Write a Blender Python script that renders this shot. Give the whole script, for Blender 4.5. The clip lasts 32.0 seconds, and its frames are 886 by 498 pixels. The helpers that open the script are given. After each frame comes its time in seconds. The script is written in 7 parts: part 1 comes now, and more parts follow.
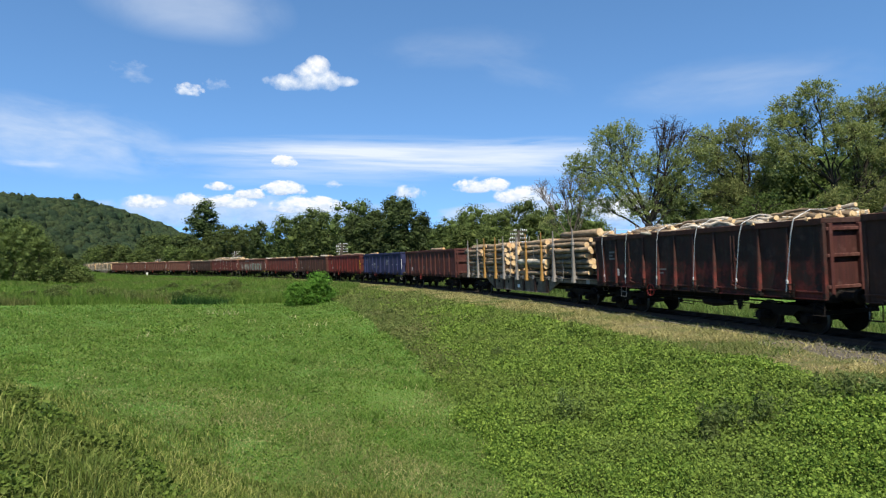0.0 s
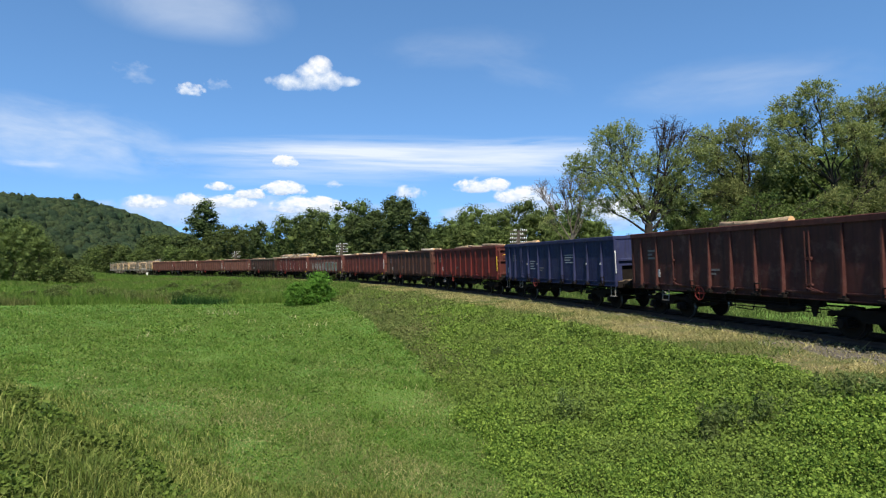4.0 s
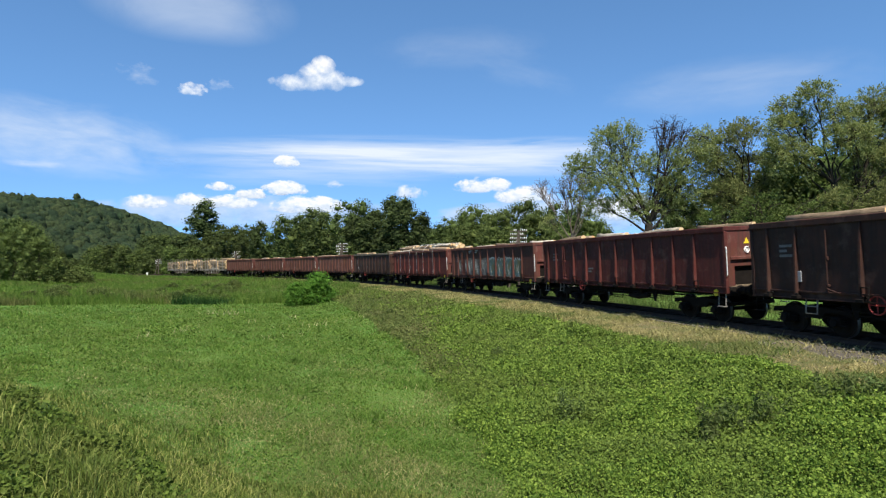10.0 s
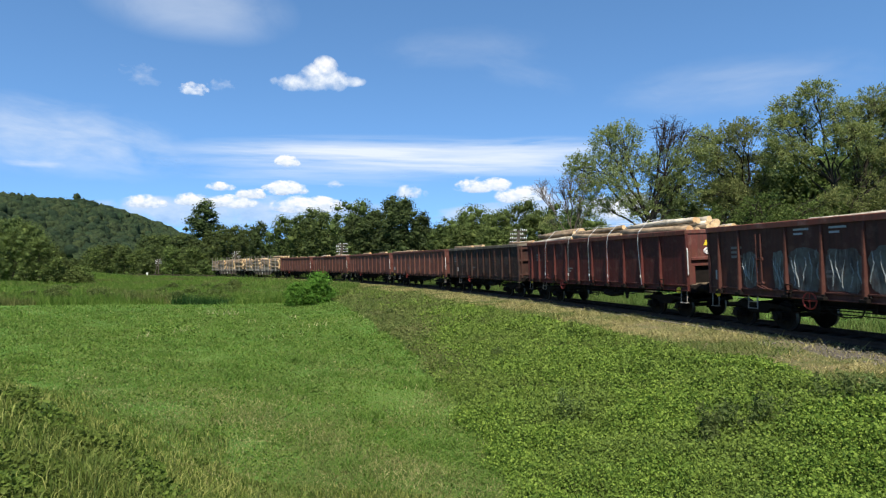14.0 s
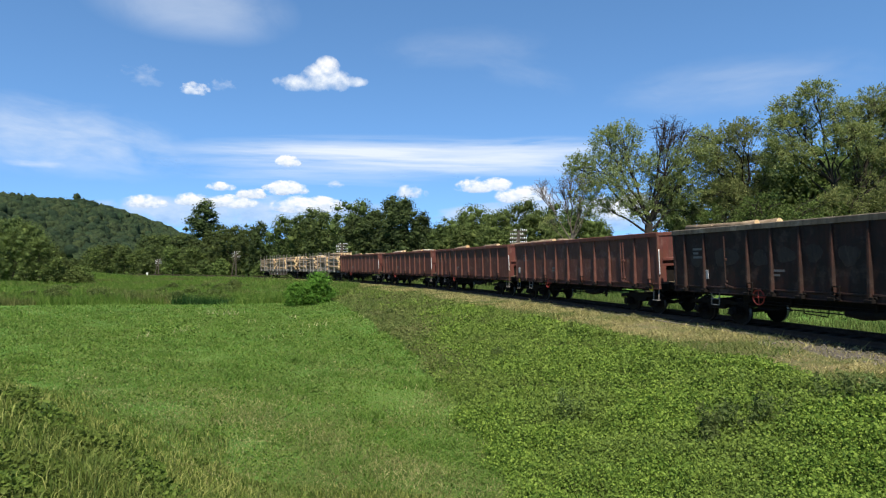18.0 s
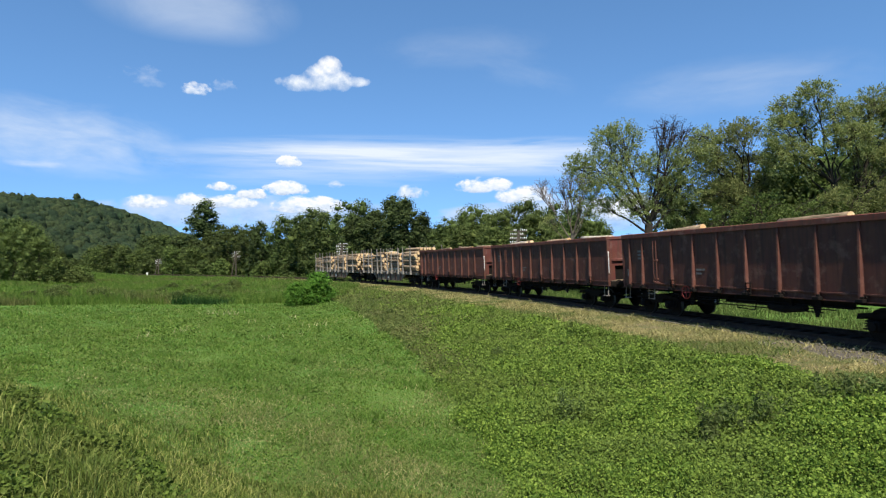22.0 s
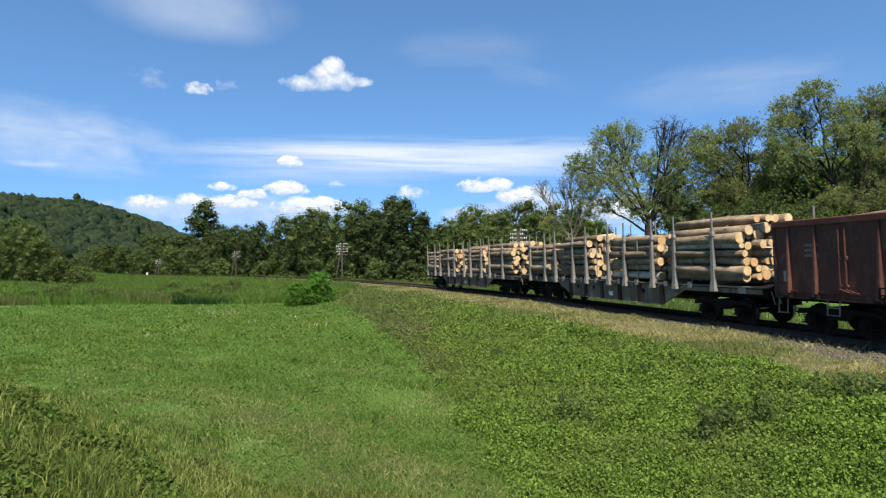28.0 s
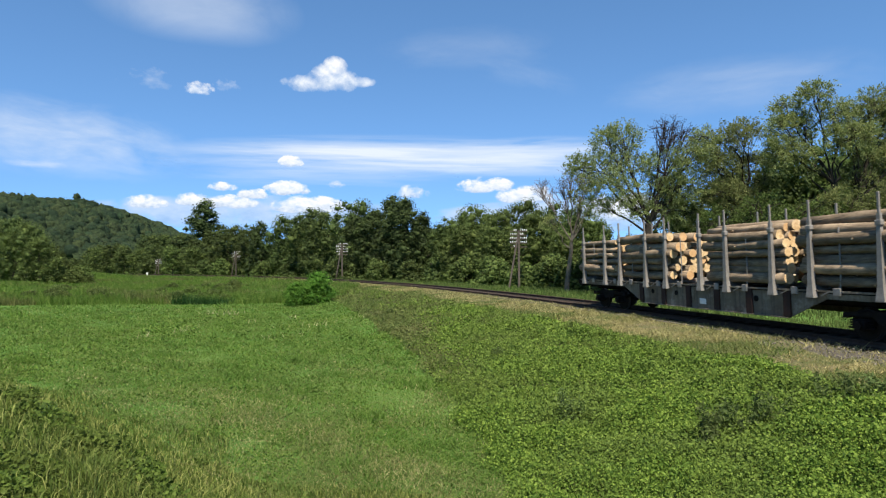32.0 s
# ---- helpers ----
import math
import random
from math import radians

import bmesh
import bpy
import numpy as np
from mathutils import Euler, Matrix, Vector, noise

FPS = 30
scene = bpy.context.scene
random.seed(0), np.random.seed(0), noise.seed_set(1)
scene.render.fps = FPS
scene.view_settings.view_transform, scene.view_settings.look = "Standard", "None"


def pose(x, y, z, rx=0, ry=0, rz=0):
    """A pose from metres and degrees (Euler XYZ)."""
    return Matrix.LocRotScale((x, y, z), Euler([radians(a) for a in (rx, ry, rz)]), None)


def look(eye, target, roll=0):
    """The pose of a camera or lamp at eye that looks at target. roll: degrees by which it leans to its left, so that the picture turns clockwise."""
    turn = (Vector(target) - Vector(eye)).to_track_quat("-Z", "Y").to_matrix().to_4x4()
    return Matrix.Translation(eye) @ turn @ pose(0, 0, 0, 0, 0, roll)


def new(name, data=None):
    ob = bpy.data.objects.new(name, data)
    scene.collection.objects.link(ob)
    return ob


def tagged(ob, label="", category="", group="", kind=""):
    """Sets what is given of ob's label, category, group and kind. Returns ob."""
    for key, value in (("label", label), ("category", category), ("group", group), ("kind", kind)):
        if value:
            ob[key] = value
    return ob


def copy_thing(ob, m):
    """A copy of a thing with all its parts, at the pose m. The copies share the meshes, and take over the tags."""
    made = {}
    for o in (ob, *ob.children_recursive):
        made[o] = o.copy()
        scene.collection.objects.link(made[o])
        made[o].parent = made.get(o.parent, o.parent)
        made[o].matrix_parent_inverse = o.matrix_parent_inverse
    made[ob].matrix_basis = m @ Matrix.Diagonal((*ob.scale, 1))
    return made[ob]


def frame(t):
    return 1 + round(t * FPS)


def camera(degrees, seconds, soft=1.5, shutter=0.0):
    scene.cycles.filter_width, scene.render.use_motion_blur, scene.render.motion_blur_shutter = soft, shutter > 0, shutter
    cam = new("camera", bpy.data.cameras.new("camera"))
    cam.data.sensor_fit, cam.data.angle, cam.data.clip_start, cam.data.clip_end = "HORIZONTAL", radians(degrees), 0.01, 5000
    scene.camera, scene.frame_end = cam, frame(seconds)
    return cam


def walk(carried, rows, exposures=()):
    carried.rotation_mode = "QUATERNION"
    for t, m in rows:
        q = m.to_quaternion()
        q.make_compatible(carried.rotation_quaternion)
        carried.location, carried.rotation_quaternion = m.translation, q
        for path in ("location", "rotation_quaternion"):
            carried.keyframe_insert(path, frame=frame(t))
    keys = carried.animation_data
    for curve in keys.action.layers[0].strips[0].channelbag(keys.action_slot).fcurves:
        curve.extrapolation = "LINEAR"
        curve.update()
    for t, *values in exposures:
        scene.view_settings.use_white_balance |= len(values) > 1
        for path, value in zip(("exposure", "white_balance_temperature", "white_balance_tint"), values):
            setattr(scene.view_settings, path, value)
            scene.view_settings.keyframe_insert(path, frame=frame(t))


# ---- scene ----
cam = camera(72.65, 32.0, soft=1.25, shutter=0.12)
EYE = Vector((0.0, 0.0, 2.36))
AIM = Vector((0.0, math.cos(radians(0.616)), math.sin(radians(0.616))))
STAND = look(EYE, EYE + AIM * 10, roll=-0.43)
walk(cam, [(0.0, STAND), (32.0, STAND)])

# ---- world, sun ----
SUN_EL, SUN_AZ = radians(62), radians(176)      # azimuth from +Y towards +X
world = bpy.data.worlds.new("summer_sky")
scene.world = world
world.use_nodes = True
wt = world.node_tree
sky = wt.nodes.new("ShaderNodeTexSky")
sky.sky_type, sky.sun_disc = "NISHITA", False
sky.sun_elevation, sky.sun_rotation = SUN_EL, SUN_AZ
sky.altitude, sky.air_density, sky.dust_density, sky.ozone_density = 900, 0.5, 0.0, 3.0
wt.nodes["Background"].inputs["Strength"].default_value = 0.125
deep = wt.nodes.new("ShaderNodeHueSaturation")
deep.inputs["Saturation"].default_value = 1.09
deep.inputs["Hue"].default_value = 0.492
# a flat summer gradient: the pale rim of the sky lies below the land
lift = wt.nodes.new("ShaderNodeMapping")
lift.inputs["Scale"].default_value, lift.inputs["Location"].default_value = (1, 1, 0.62), (0, 0, 0.105)
wt.links.new(wt.nodes.new("ShaderNodeTexCoord").outputs["Generated"], lift.inputs["Vector"])
wt.links.new(lift.outputs[0], sky.inputs["Vector"])
wt.links.new(sky.outputs[0], deep.inputs["Color"])
wt.links.new(deep.outputs[0], wt.nodes["Background"].inputs["Color"])
sun = new("sun", bpy.data.lights.new("sun", "SUN"))
sun.data.energy, sun.data.angle, sun.data.color = 4.8, radians(0.55), (1.0, 0.94, 0.83)
TO_SUN = Vector((math.sin(SUN_AZ) * math.cos(SUN_EL), math.cos(SUN_AZ) * math.cos(SUN_EL), math.sin(SUN_EL)))
sun.matrix_world = look(TO_SUN * 60, (0, 0, 0))
scene.view_settings.exposure = 0.95

# ---- materials ----
def mat_base(name, rough=0.8, metal=0.0, spec=0.3):
    m = bpy.data.materials.new(name)
    m.use_nodes = True
    nt = m.node_tree
    b = nt.nodes["Principled BSDF"]
    b.inputs["Roughness"].default_value = rough
    b.inputs["Metallic"].default_value = metal
    b.inputs["Specular IOR Level"].default_value = spec
    return m, nt, b


def node(nt, kind, **values):
    n = nt.nodes.new(kind)
    for k, v in values.items():
        if k in n.inputs:
            n.inputs[k].default_value = v
    return n


def noise_tex(nt, scale, detail=4.0, rough=0.6, vector=None, distortion=0.0):
    n = node(nt, "ShaderNodeTexNoise", Scale=scale, Detail=detail, Roughness=rough, Distortion=distortion)
    if vector is not None:
        nt.links.new(vector, n.inputs["Vector"])
    return n.outputs["Fac"]


def ramp(nt, fac, stops):
    r = nt.nodes.new("ShaderNodeValToRGB")
    e = r.color_ramp.elements
    while len(e) < len(stops):
        e.new(0.5)
    for el, (p, c) in zip(e, stops):
        el.position = p
        el.color = (*c, 1) if len(c) == 3 else c
    nt.links.new(fac, r.inputs["Fac"])
    return r.outputs["Color"]


def mix(nt, fac, a, b, mode="MIX"):
    m = nt.nodes.new("ShaderNodeMix")
    m.data_type, m.blend_type = "RGBA", mode
    for sock, v in ((m.inputs[0], fac), (m.inputs[6], a), (m.inputs[7], b)):
        if isinstance(v, (int, float)):
            sock.default_value = v
        elif isinstance(v, tuple):
            sock.default_value = (*v, 1) if len(v) == 3 else v
        else:
            nt.links.new(v, sock)
    return m.outputs[2]


def math_node(nt, op, a, b=0.0, clamp=False):
    m = nt.nodes.new("ShaderNodeMath")
    m.operation, m.use_clamp = op, clamp
    for sock, v in zip(m.inputs, (a, b)):
        if isinstance(v, (int, float)):
            sock.default_value = v
        else:
            nt.links.new(v, sock)
    return m.outputs[0]


def bump(nt, b, height, strength=0.3, dist=0.02):
    n = node(nt, "ShaderNodeBump", Strength=strength, Distance=dist)
    nt.links.new(height, n.inputs["Height"])
    nt.links.new(n.outputs[0], b.inputs["Normal"])


def coords(nt, which="Object"):
    return nt.nodes.new("ShaderNodeTexCoord").outputs[which]


def leaf_mat(name, dark, mid, light, trans=0.35, patch=0.25, patch_col=None, rough=0.65, fine=0.0, fine_col=(0.25, 0.22, 0.09)):
    """Foliage: colour by leaf and in drifts, some light through the blade."""
    m, nt, b = mat_base(name, rough, spec=0.12)
    isl = nt.nodes.new("ShaderNodeNewGeometry").outputs["Random Per Island"]
    c = ramp(nt, isl, [(0.0, dark), (0.5, mid), (1.0, light)])
    pos = nt.nodes.new("ShaderNodeNewGeometry").outputs["Position"]
    n = noise_tex(nt, patch, 3.0, 0.6, pos)
    pc = patch_col or tuple(v * 0.62 for v in mid)
    c = mix(nt, math_node(nt, "MULTIPLY", ramp(nt, n, [(0.42, (0, 0, 0)), (0.68, (1, 1, 1))]), 0.65), c, pc)
    if fine:
        nf = noise_tex(nt, 1.6, 5.0, 0.7, pos)
        c = mix(nt, math_node(nt, "MULTIPLY", ramp(nt, nf, [(0.5, (0, 0, 0)), (0.66, (1, 1, 1))]), fine), c, fine_col)
    obr = nt.nodes.new("ShaderNodeObjectInfo").outputs["Random"]
    hsv = nt.nodes.new("ShaderNodeHueSaturation")
    nt.links.new(c, hsv.inputs["Color"])
    nt.links.new(math_node(nt, "ADD", math_node(nt, "MULTIPLY", obr, 0.36), 0.82), hsv.inputs["Value"])
    nt.links.new(math_node(nt, "ADD", math_node(nt, "MULTIPLY", obr, 0.016), 0.492), hsv.inputs["Hue"])
    nt.links.new(hsv.outputs[0], b.inputs["Base Color"])
    tr = nt.nodes.new("ShaderNodeBsdfTranslucent")
    nt.links.new(hsv.outputs[0], tr.inputs["Color"])
    mx = nt.nodes.new("ShaderNodeMixShader")
    mx.inputs[0].default_value = trans
    nt.links.new(b.outputs[0], mx.inputs[1])
    nt.links.new(tr.outputs[0], mx.inputs[2])
    nt.links.new(mx.outputs[0], nt.nodes["Material Output"].inputs["Surface"])
    return m


def rust_paint(name, paint, rust=(0.13, 0.055, 0.032), dirt=(0.05, 0.038, 0.03), wear=0.5, rough=0.72, chalk=(0.3, 0.22, 0.18), chalky=0.36, low=None):
    """Old wagon paint: rust in drifts, grime streaked down, chalky rubs; low: paint laid bare on the lower boards."""
    m, nt, b = mat_base(name, rough, 0.0, 0.16)
    oc = coords(nt)
    n1 = noise_tex(nt, 0.9, 6.0, 0.65, oc)
    n2 = noise_tex(nt, 7.0, 5.0, 0.7, oc)
    mp = nt.nodes.new("ShaderNodeMapping")
    mp.inputs["Scale"].default_value = (5.0, 5.0, 0.35)
    nt.links.new(oc, mp.inputs["Vector"])
    st = noise_tex(nt, 1.6, 4.0, 0.6, mp.outputs[0])
    c = mix(nt, ramp(nt, math_node(nt, "ADD", n1, math_node(nt, "MULTIPLY", n2, 0.35)), [(0.72 - wear * 0.3, (0, 0, 0)), (0.98 - wear * 0.2, (1, 1, 1))]), paint, rust)
    c = mix(nt, ramp(nt, st, [(0.45, (0, 0, 0)), (0.75, (0.75, 0.75, 0.75))]), c, dirt)
    n3 = noise_tex(nt, 1.5, 5.0, 0.68, oc)
    if low:
        sep = nt.nodes.new("ShaderNodeSeparateXYZ")
        nt.links.new(oc, sep.inputs[0])
        band = math_node(nt, "SUBTRACT", 2.55, math_node(nt, "ADD", sep.outputs[2], math_node(nt, "MULTIPLY", math_node(nt, "SUBTRACT", n1, 0.5), 2.2)))
        c = mix(nt, math_node(nt, "MULTIPLY", ramp(nt, band, [(0.3, (0, 0, 0)), (0.7, (1, 1, 1))]), ramp(nt, n3, [(0.46, (0, 0, 0)), (0.62, (0.8, 0.8, 0.8))])), c, low)
    c = mix(nt, math_node(nt, "MULTIPLY", ramp(nt, n3, [(0.53, (0, 0, 0)), (0.68, (1, 1, 1))]), chalky), c, chalk)
    obr = nt.nodes.new("ShaderNodeObjectInfo").outputs["Random"]
    hsv = nt.nodes.new("ShaderNodeHueSaturation")
    nt.links.new(c, hsv.inputs["Color"])
    nt.links.new(math_node(nt, "ADD", math_node(nt, "MULTIPLY", obr, 0.3), 0.85), hsv.inputs["Value"])
    nt.links.new(hsv.outputs[0], b.inputs["Base Color"])
    nt.links.new(ramp(nt, n2, [(0.3, (rough - 0.15,) * 3), (0.7, (min(rough + 0.15, 1),) * 3)]), b.inputs["Roughness"])
    bump(nt, b, n2, 0.35, 0.01)
    return m


def plain_mat(name, col, rough=0.7, metal=0.0, scale=6.0, vary=0.35, bump_s=0.2):
    m, nt, b = mat_base(name, rough, metal, 0.3 if rough < 0.8 else 0.1)
    oc = coords(nt)
    n = noise_tex(nt, scale, 5.0, 0.65, oc)
    n2 = noise_tex(nt, scale * 7, 3.0, 0.6, oc)
    lo = tuple(max(v * (1 - vary), 0) for v in col)
    hi = tuple(min(v * (1 + vary), 1) for v in col)
    c = ramp(nt, math_node(nt, "ADD", math_node(nt, "MULTIPLY", n, 0.7), math_node(nt, "MULTIPLY", n2, 0.3)), [(0.3, lo), (0.7, hi)])
    nt.links.new(c, b.inputs["Base Color"])
    if bump_s:
        bump(nt, b, n2, bump_s, 0.01)
    return m


def bark_mat(name, dark, light, scale=(1.2, 9, 9), rnd=0.5):
    m, nt, b = mat_base(name, 0.9, 0.0, 0.15)
    oc = coords(nt)
    mp = nt.nodes.new("ShaderNodeMapping")
    mp.inputs["Scale"].default_value = scale
    nt.links.new(oc, mp.inputs["Vector"])
    n = noise_tex(nt, 2.2, 6.0, 0.7, mp.outputs[0])
    n2 = noise_tex(nt, 1.1, 3.0, 0.6, oc)
    c = ramp(nt, n, [(0.3, dark), (0.68, light)])
    c = mix(nt, math_node(nt, "MULTIPLY", ramp(nt, n2, [(0.5, (0, 0, 0)), (0.66, (1, 1, 1))]), 0.6), c, tuple(v * 1.35 for v in light))
    obr = nt.nodes.new("ShaderNodeObjectInfo").outputs["Random"]
    hsv = nt.nodes.new("ShaderNodeHueSaturation")
    nt.links.new(c, hsv.inputs["Color"])
    nt.links.new(math_node(nt, "ADD", math_node(nt, "MULTIPLY", obr, rnd), 1.0 - rnd / 2), hsv.inputs["Value"])
    nt.links.new(hsv.outputs[0], b.inputs["Base Color"])
    bump(nt, b, n, 0.6, 0.02)
    return m


M = {}
M["beech_leaf"] = leaf_mat("broad_leaf", (0.03, 0.046, 0.013), (0.058, 0.082, 0.022), (0.1, 0.132, 0.035), 0.24)
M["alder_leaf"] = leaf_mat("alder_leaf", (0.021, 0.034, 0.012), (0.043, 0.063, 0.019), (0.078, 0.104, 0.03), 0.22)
M["light_leaf"] = leaf_mat("light_leaf", (0.045, 0.068, 0.018), (0.085, 0.12, 0.03), (0.14, 0.18, 0.048), 0.3)
M["willow_leaf"] = leaf_mat("willow_leaf", (0.12, 0.148, 0.05), (0.205, 0.24, 0.08), (0.31, 0.335, 0.125), 0.45)
M["bush_leaf"] = leaf_mat("bright_bush_leaf", (0.06, 0.16, 0.02), (0.10, 0.24, 0.03), (0.15, 0.31, 0.045), 0.45)
# slightly blue greens: distance haze put into the leaf colour
M["far_leaf"] = leaf_mat("far_leaf", (0.022, 0.042, 0.02), (0.036, 0.062, 0.027), (0.055, 0.088, 0.036), 0.25, 0.03)
def canopy_mat():
    """Far forest canopy: leafy mottling with shade painted into its gaps, each crown with a haze-blued green of its
    own.
    """
    m, nt, b = mat_base("far_canopy", 0.9, 0.0, 0.1)
    geo = nt.nodes.new("ShaderNodeNewGeometry")
    pos = geo.outputs["Position"]
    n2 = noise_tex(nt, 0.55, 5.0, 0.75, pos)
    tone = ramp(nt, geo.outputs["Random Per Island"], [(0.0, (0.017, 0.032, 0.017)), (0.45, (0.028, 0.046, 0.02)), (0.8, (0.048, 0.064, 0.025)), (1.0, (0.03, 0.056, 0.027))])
    # near-black in the noise hollows paints the shade between leaves
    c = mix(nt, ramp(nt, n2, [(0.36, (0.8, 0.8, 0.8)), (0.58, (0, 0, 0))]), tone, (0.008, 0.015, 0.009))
    nt.links.new(c, b.inputs["Base Color"])
    bump(nt, b, n2, 1.0, 1.6)
    return m


M["canopy"] = canopy_mat()
M["herb_leaf"] = leaf_mat("herb_leaf", (0.036, 0.07, 0.009), (0.1, 0.155, 0.021), (0.21, 0.275, 0.047), 0.35, 0.35, (0.115, 0.145, 0.034), fine=0.25, fine_col=(0.06, 0.105, 0.022))
M["rank_leaf"] = leaf_mat("rank_weed_leaf", (0.034, 0.068, 0.011), (0.075, 0.132, 0.02), (0.15, 0.22, 0.04), 0.35, 0.6, (0.12, 0.14, 0.032))
M["olive_leaf"] = leaf_mat("olive_bank_leaf", (0.05, 0.075, 0.018), (0.095, 0.122, 0.032), (0.175, 0.19, 0.06), 0.3, 0.5, (0.115, 0.11, 0.042), fine=0.3, fine_col=(0.06, 0.08, 0.022))
M["clover_leaf"] = leaf_mat("clover_leaf", (0.05, 0.105, 0.014), (0.096, 0.17, 0.024), (0.17, 0.23, 0.052), 0.3, 0.3, (0.095, 0.155, 0.036), fine=0.15, fine_col=(0.2, 0.185, 0.085))
M["mow_blade"] = leaf_mat("mown_blade", (0.05, 0.11, 0.013), (0.092, 0.18, 0.023), (0.175, 0.245, 0.053), 0.35, 0.16, (0.09, 0.165, 0.032), fine=0.12)
M["mow_straw"] = leaf_mat("mown_straw_blade", (0.08, 0.12, 0.025), (0.23, 0.235, 0.085), (0.5, 0.46, 0.22), 0.35, 0.5, (0.12, 0.16, 0.045), fine=0.5, fine_col=(0.24, 0.2, 0.09))
M["tall_blade"] = leaf_mat("tall_blade", (0.04, 0.066, 0.011), (0.108, 0.142, 0.026), (0.31, 0.315, 0.095), 0.35, 0.5, (0.10, 0.14, 0.03))
M["rough_blade"] = leaf_mat("rough_blade", (0.05, 0.082, 0.018), (0.105, 0.142, 0.034), (0.215, 0.225, 0.075), 0.35, 0.6, (0.13, 0.125, 0.045))
M["straw_blade"] = leaf_mat("straw_blade", (0.28, 0.27, 0.12), (0.45, 0.42, 0.22), (0.65, 0.6, 0.36), 0.3)
M["weed_leaf"] = leaf_mat("weed_leaf", (0.06, 0.09, 0.025), (0.10, 0.14, 0.04), (0.15, 0.19, 0.062), 0.4)
M["verge_blade"] = leaf_mat("verge_blade", (0.04, 0.07, 0.014), (0.075, 0.12, 0.026), (0.15, 0.19, 0.055), 0.35, 0.6, (0.11, 0.12, 0.04))
M["dry_blade"] = leaf_mat("dry_blade", (0.10, 0.095, 0.035), (0.25, 0.21, 0.09), (0.46, 0.39, 0.18), 0.3, 0.8, (0.11, 0.125, 0.042))
M["reed_blade"] = leaf_mat("reed_blade", (0.014, 0.045, 0.012), (0.026, 0.08, 0.017), (0.045, 0.115, 0.026), 0.3)
M["tree_bark"] = bark_mat("tree_bark", (0.014, 0.011, 0.009), (0.048, 0.038, 0.03), (6, 6, 1.2), 0.3)
M["dead_bark"] = bark_mat("dead_bark", (0.06, 0.05, 0.04), (0.16, 0.135, 0.11), (6, 6, 1.2), 0.3)
M["log_bark"] = bark_mat("log_bark", (0.07, 0.05, 0.034), (0.265, 0.195, 0.125))
M["birch_bark"] = bark_mat("pale_log_bark", (0.10, 0.078, 0.058), (0.5, 0.44, 0.345))


def cut_wood():
    m, nt, b = mat_base("cut_wood", 0.75, 0.0, 0.2)
    oc = coords(nt)
    sep = nt.nodes.new("ShaderNodeSeparateXYZ")
    nt.links.new(oc, sep.inputs[0])
    r = math_node(nt, "SQRT", math_node(nt, "ADD", math_node(nt, "POWER", sep.outputs[1], 2.0), math_node(nt, "POWER", sep.outputs[2], 2.0)))
    rings = math_node(nt, "SINE", math_node(nt, "MULTIPLY", r, 230.0))
    n = noise_tex(nt, 6.0, 4.0, 0.6, oc)
    c = ramp(nt, math_node(nt, "ADD", math_node(nt, "MULTIPLY", rings, 0.12), n), [(0.3, (0.46, 0.29, 0.14)), (0.55, (0.62, 0.44, 0.23)), (0.8, (0.74, 0.58, 0.36))])
    obr = nt.nodes.new("ShaderNodeObjectInfo").outputs["Random"]
    c = mix(nt, math_node(nt, "MULTIPLY", math_node(nt, "GREATER_THAN", obr, 0.75), 0.5), c, (0.52, 0.26, 0.10))
    nt.links.new(c, b.inputs["Base Color"])
    bump(nt, b, n, 0.3, 0.01)
    return m


M["cut_wood"] = cut_wood()
M["steel_dark"] = plain_mat("grimy_steel", (0.012, 0.0095, 0.008), 0.9, 0.0, 4.0, 0.5)
M["rail_steel"] = plain_mat("rail_steel", (0.07, 0.046, 0.035), 0.8, 0.0, 3.0, 0.4)
M["wheel_steel"] = plain_mat("wheel_steel", (0.018, 0.014, 0.011), 0.85, 0.0, 5.0, 0.4)
M["tread"] = plain_mat("worn_tread", (0.16, 0.15, 0.14), 0.45, 0.8, 5.0, 0.1, 0)
M["stake_steel"] = plain_mat("grey_stake_steel", (0.21, 0.19, 0.165), 0.75, 0.1, 3.0, 0.4)
M["stake_rust"] = plain_mat("ochre_stake_paint", (0.3, 0.165, 0.045), 0.65, 0.1, 3.0, 0.3)
M["white_rail"] = plain_mat("white_handrail", (0.68, 0.66, 0.62), 0.6, 0.0, 8.0, 0.2)
M["strap"] = plain_mat("white_strap", (0.55, 0.54, 0.51), 0.7, 0.0, 12.0, 0.12)
M["yellow"] = plain_mat("yellow_paint", (0.72, 0.52, 0.03), 0.6, 0.0, 8.0, 0.2)
M["red_paint"] = plain_mat("red_handwheel_paint", (0.3, 0.04, 0.03), 0.65, 0.0, 8.0, 0.25)
M["sign_white"] = plain_mat("sign_white", (0.72, 0.70, 0.66), 0.6, 0.0, 9.0, 0.2)
M["stencil"] = plain_mat("grey_stencil", (0.15, 0.13, 0.12), 0.7, 0.0, 14.0, 0.4, 0)
M["pale_stencil"] = plain_mat("pale_stencil", (0.3, 0.3, 0.3), 0.7, 0.0, 14.0, 0.3, 0)
M["sleeper"] = plain_mat("weathered_sleeper", (0.045, 0.034, 0.026), 0.9, 0.0, 3.0, 0.4)
M["pole_wood"] = plain_mat("grey_pole_wood", (0.10, 0.082, 0.068), 0.9, 0.0, 3.0, 0.35)
M["porcelain"] = plain_mat("white_porcelain", (0.85, 0.86, 0.86), 0.25, 0.0, 6.0, 0.08, 0)
M["ballast"] = plain_mat("grey_ballast", (0.042, 0.034, 0.026), 0.95, 0.0, 9.0, 0.5, 0.8)
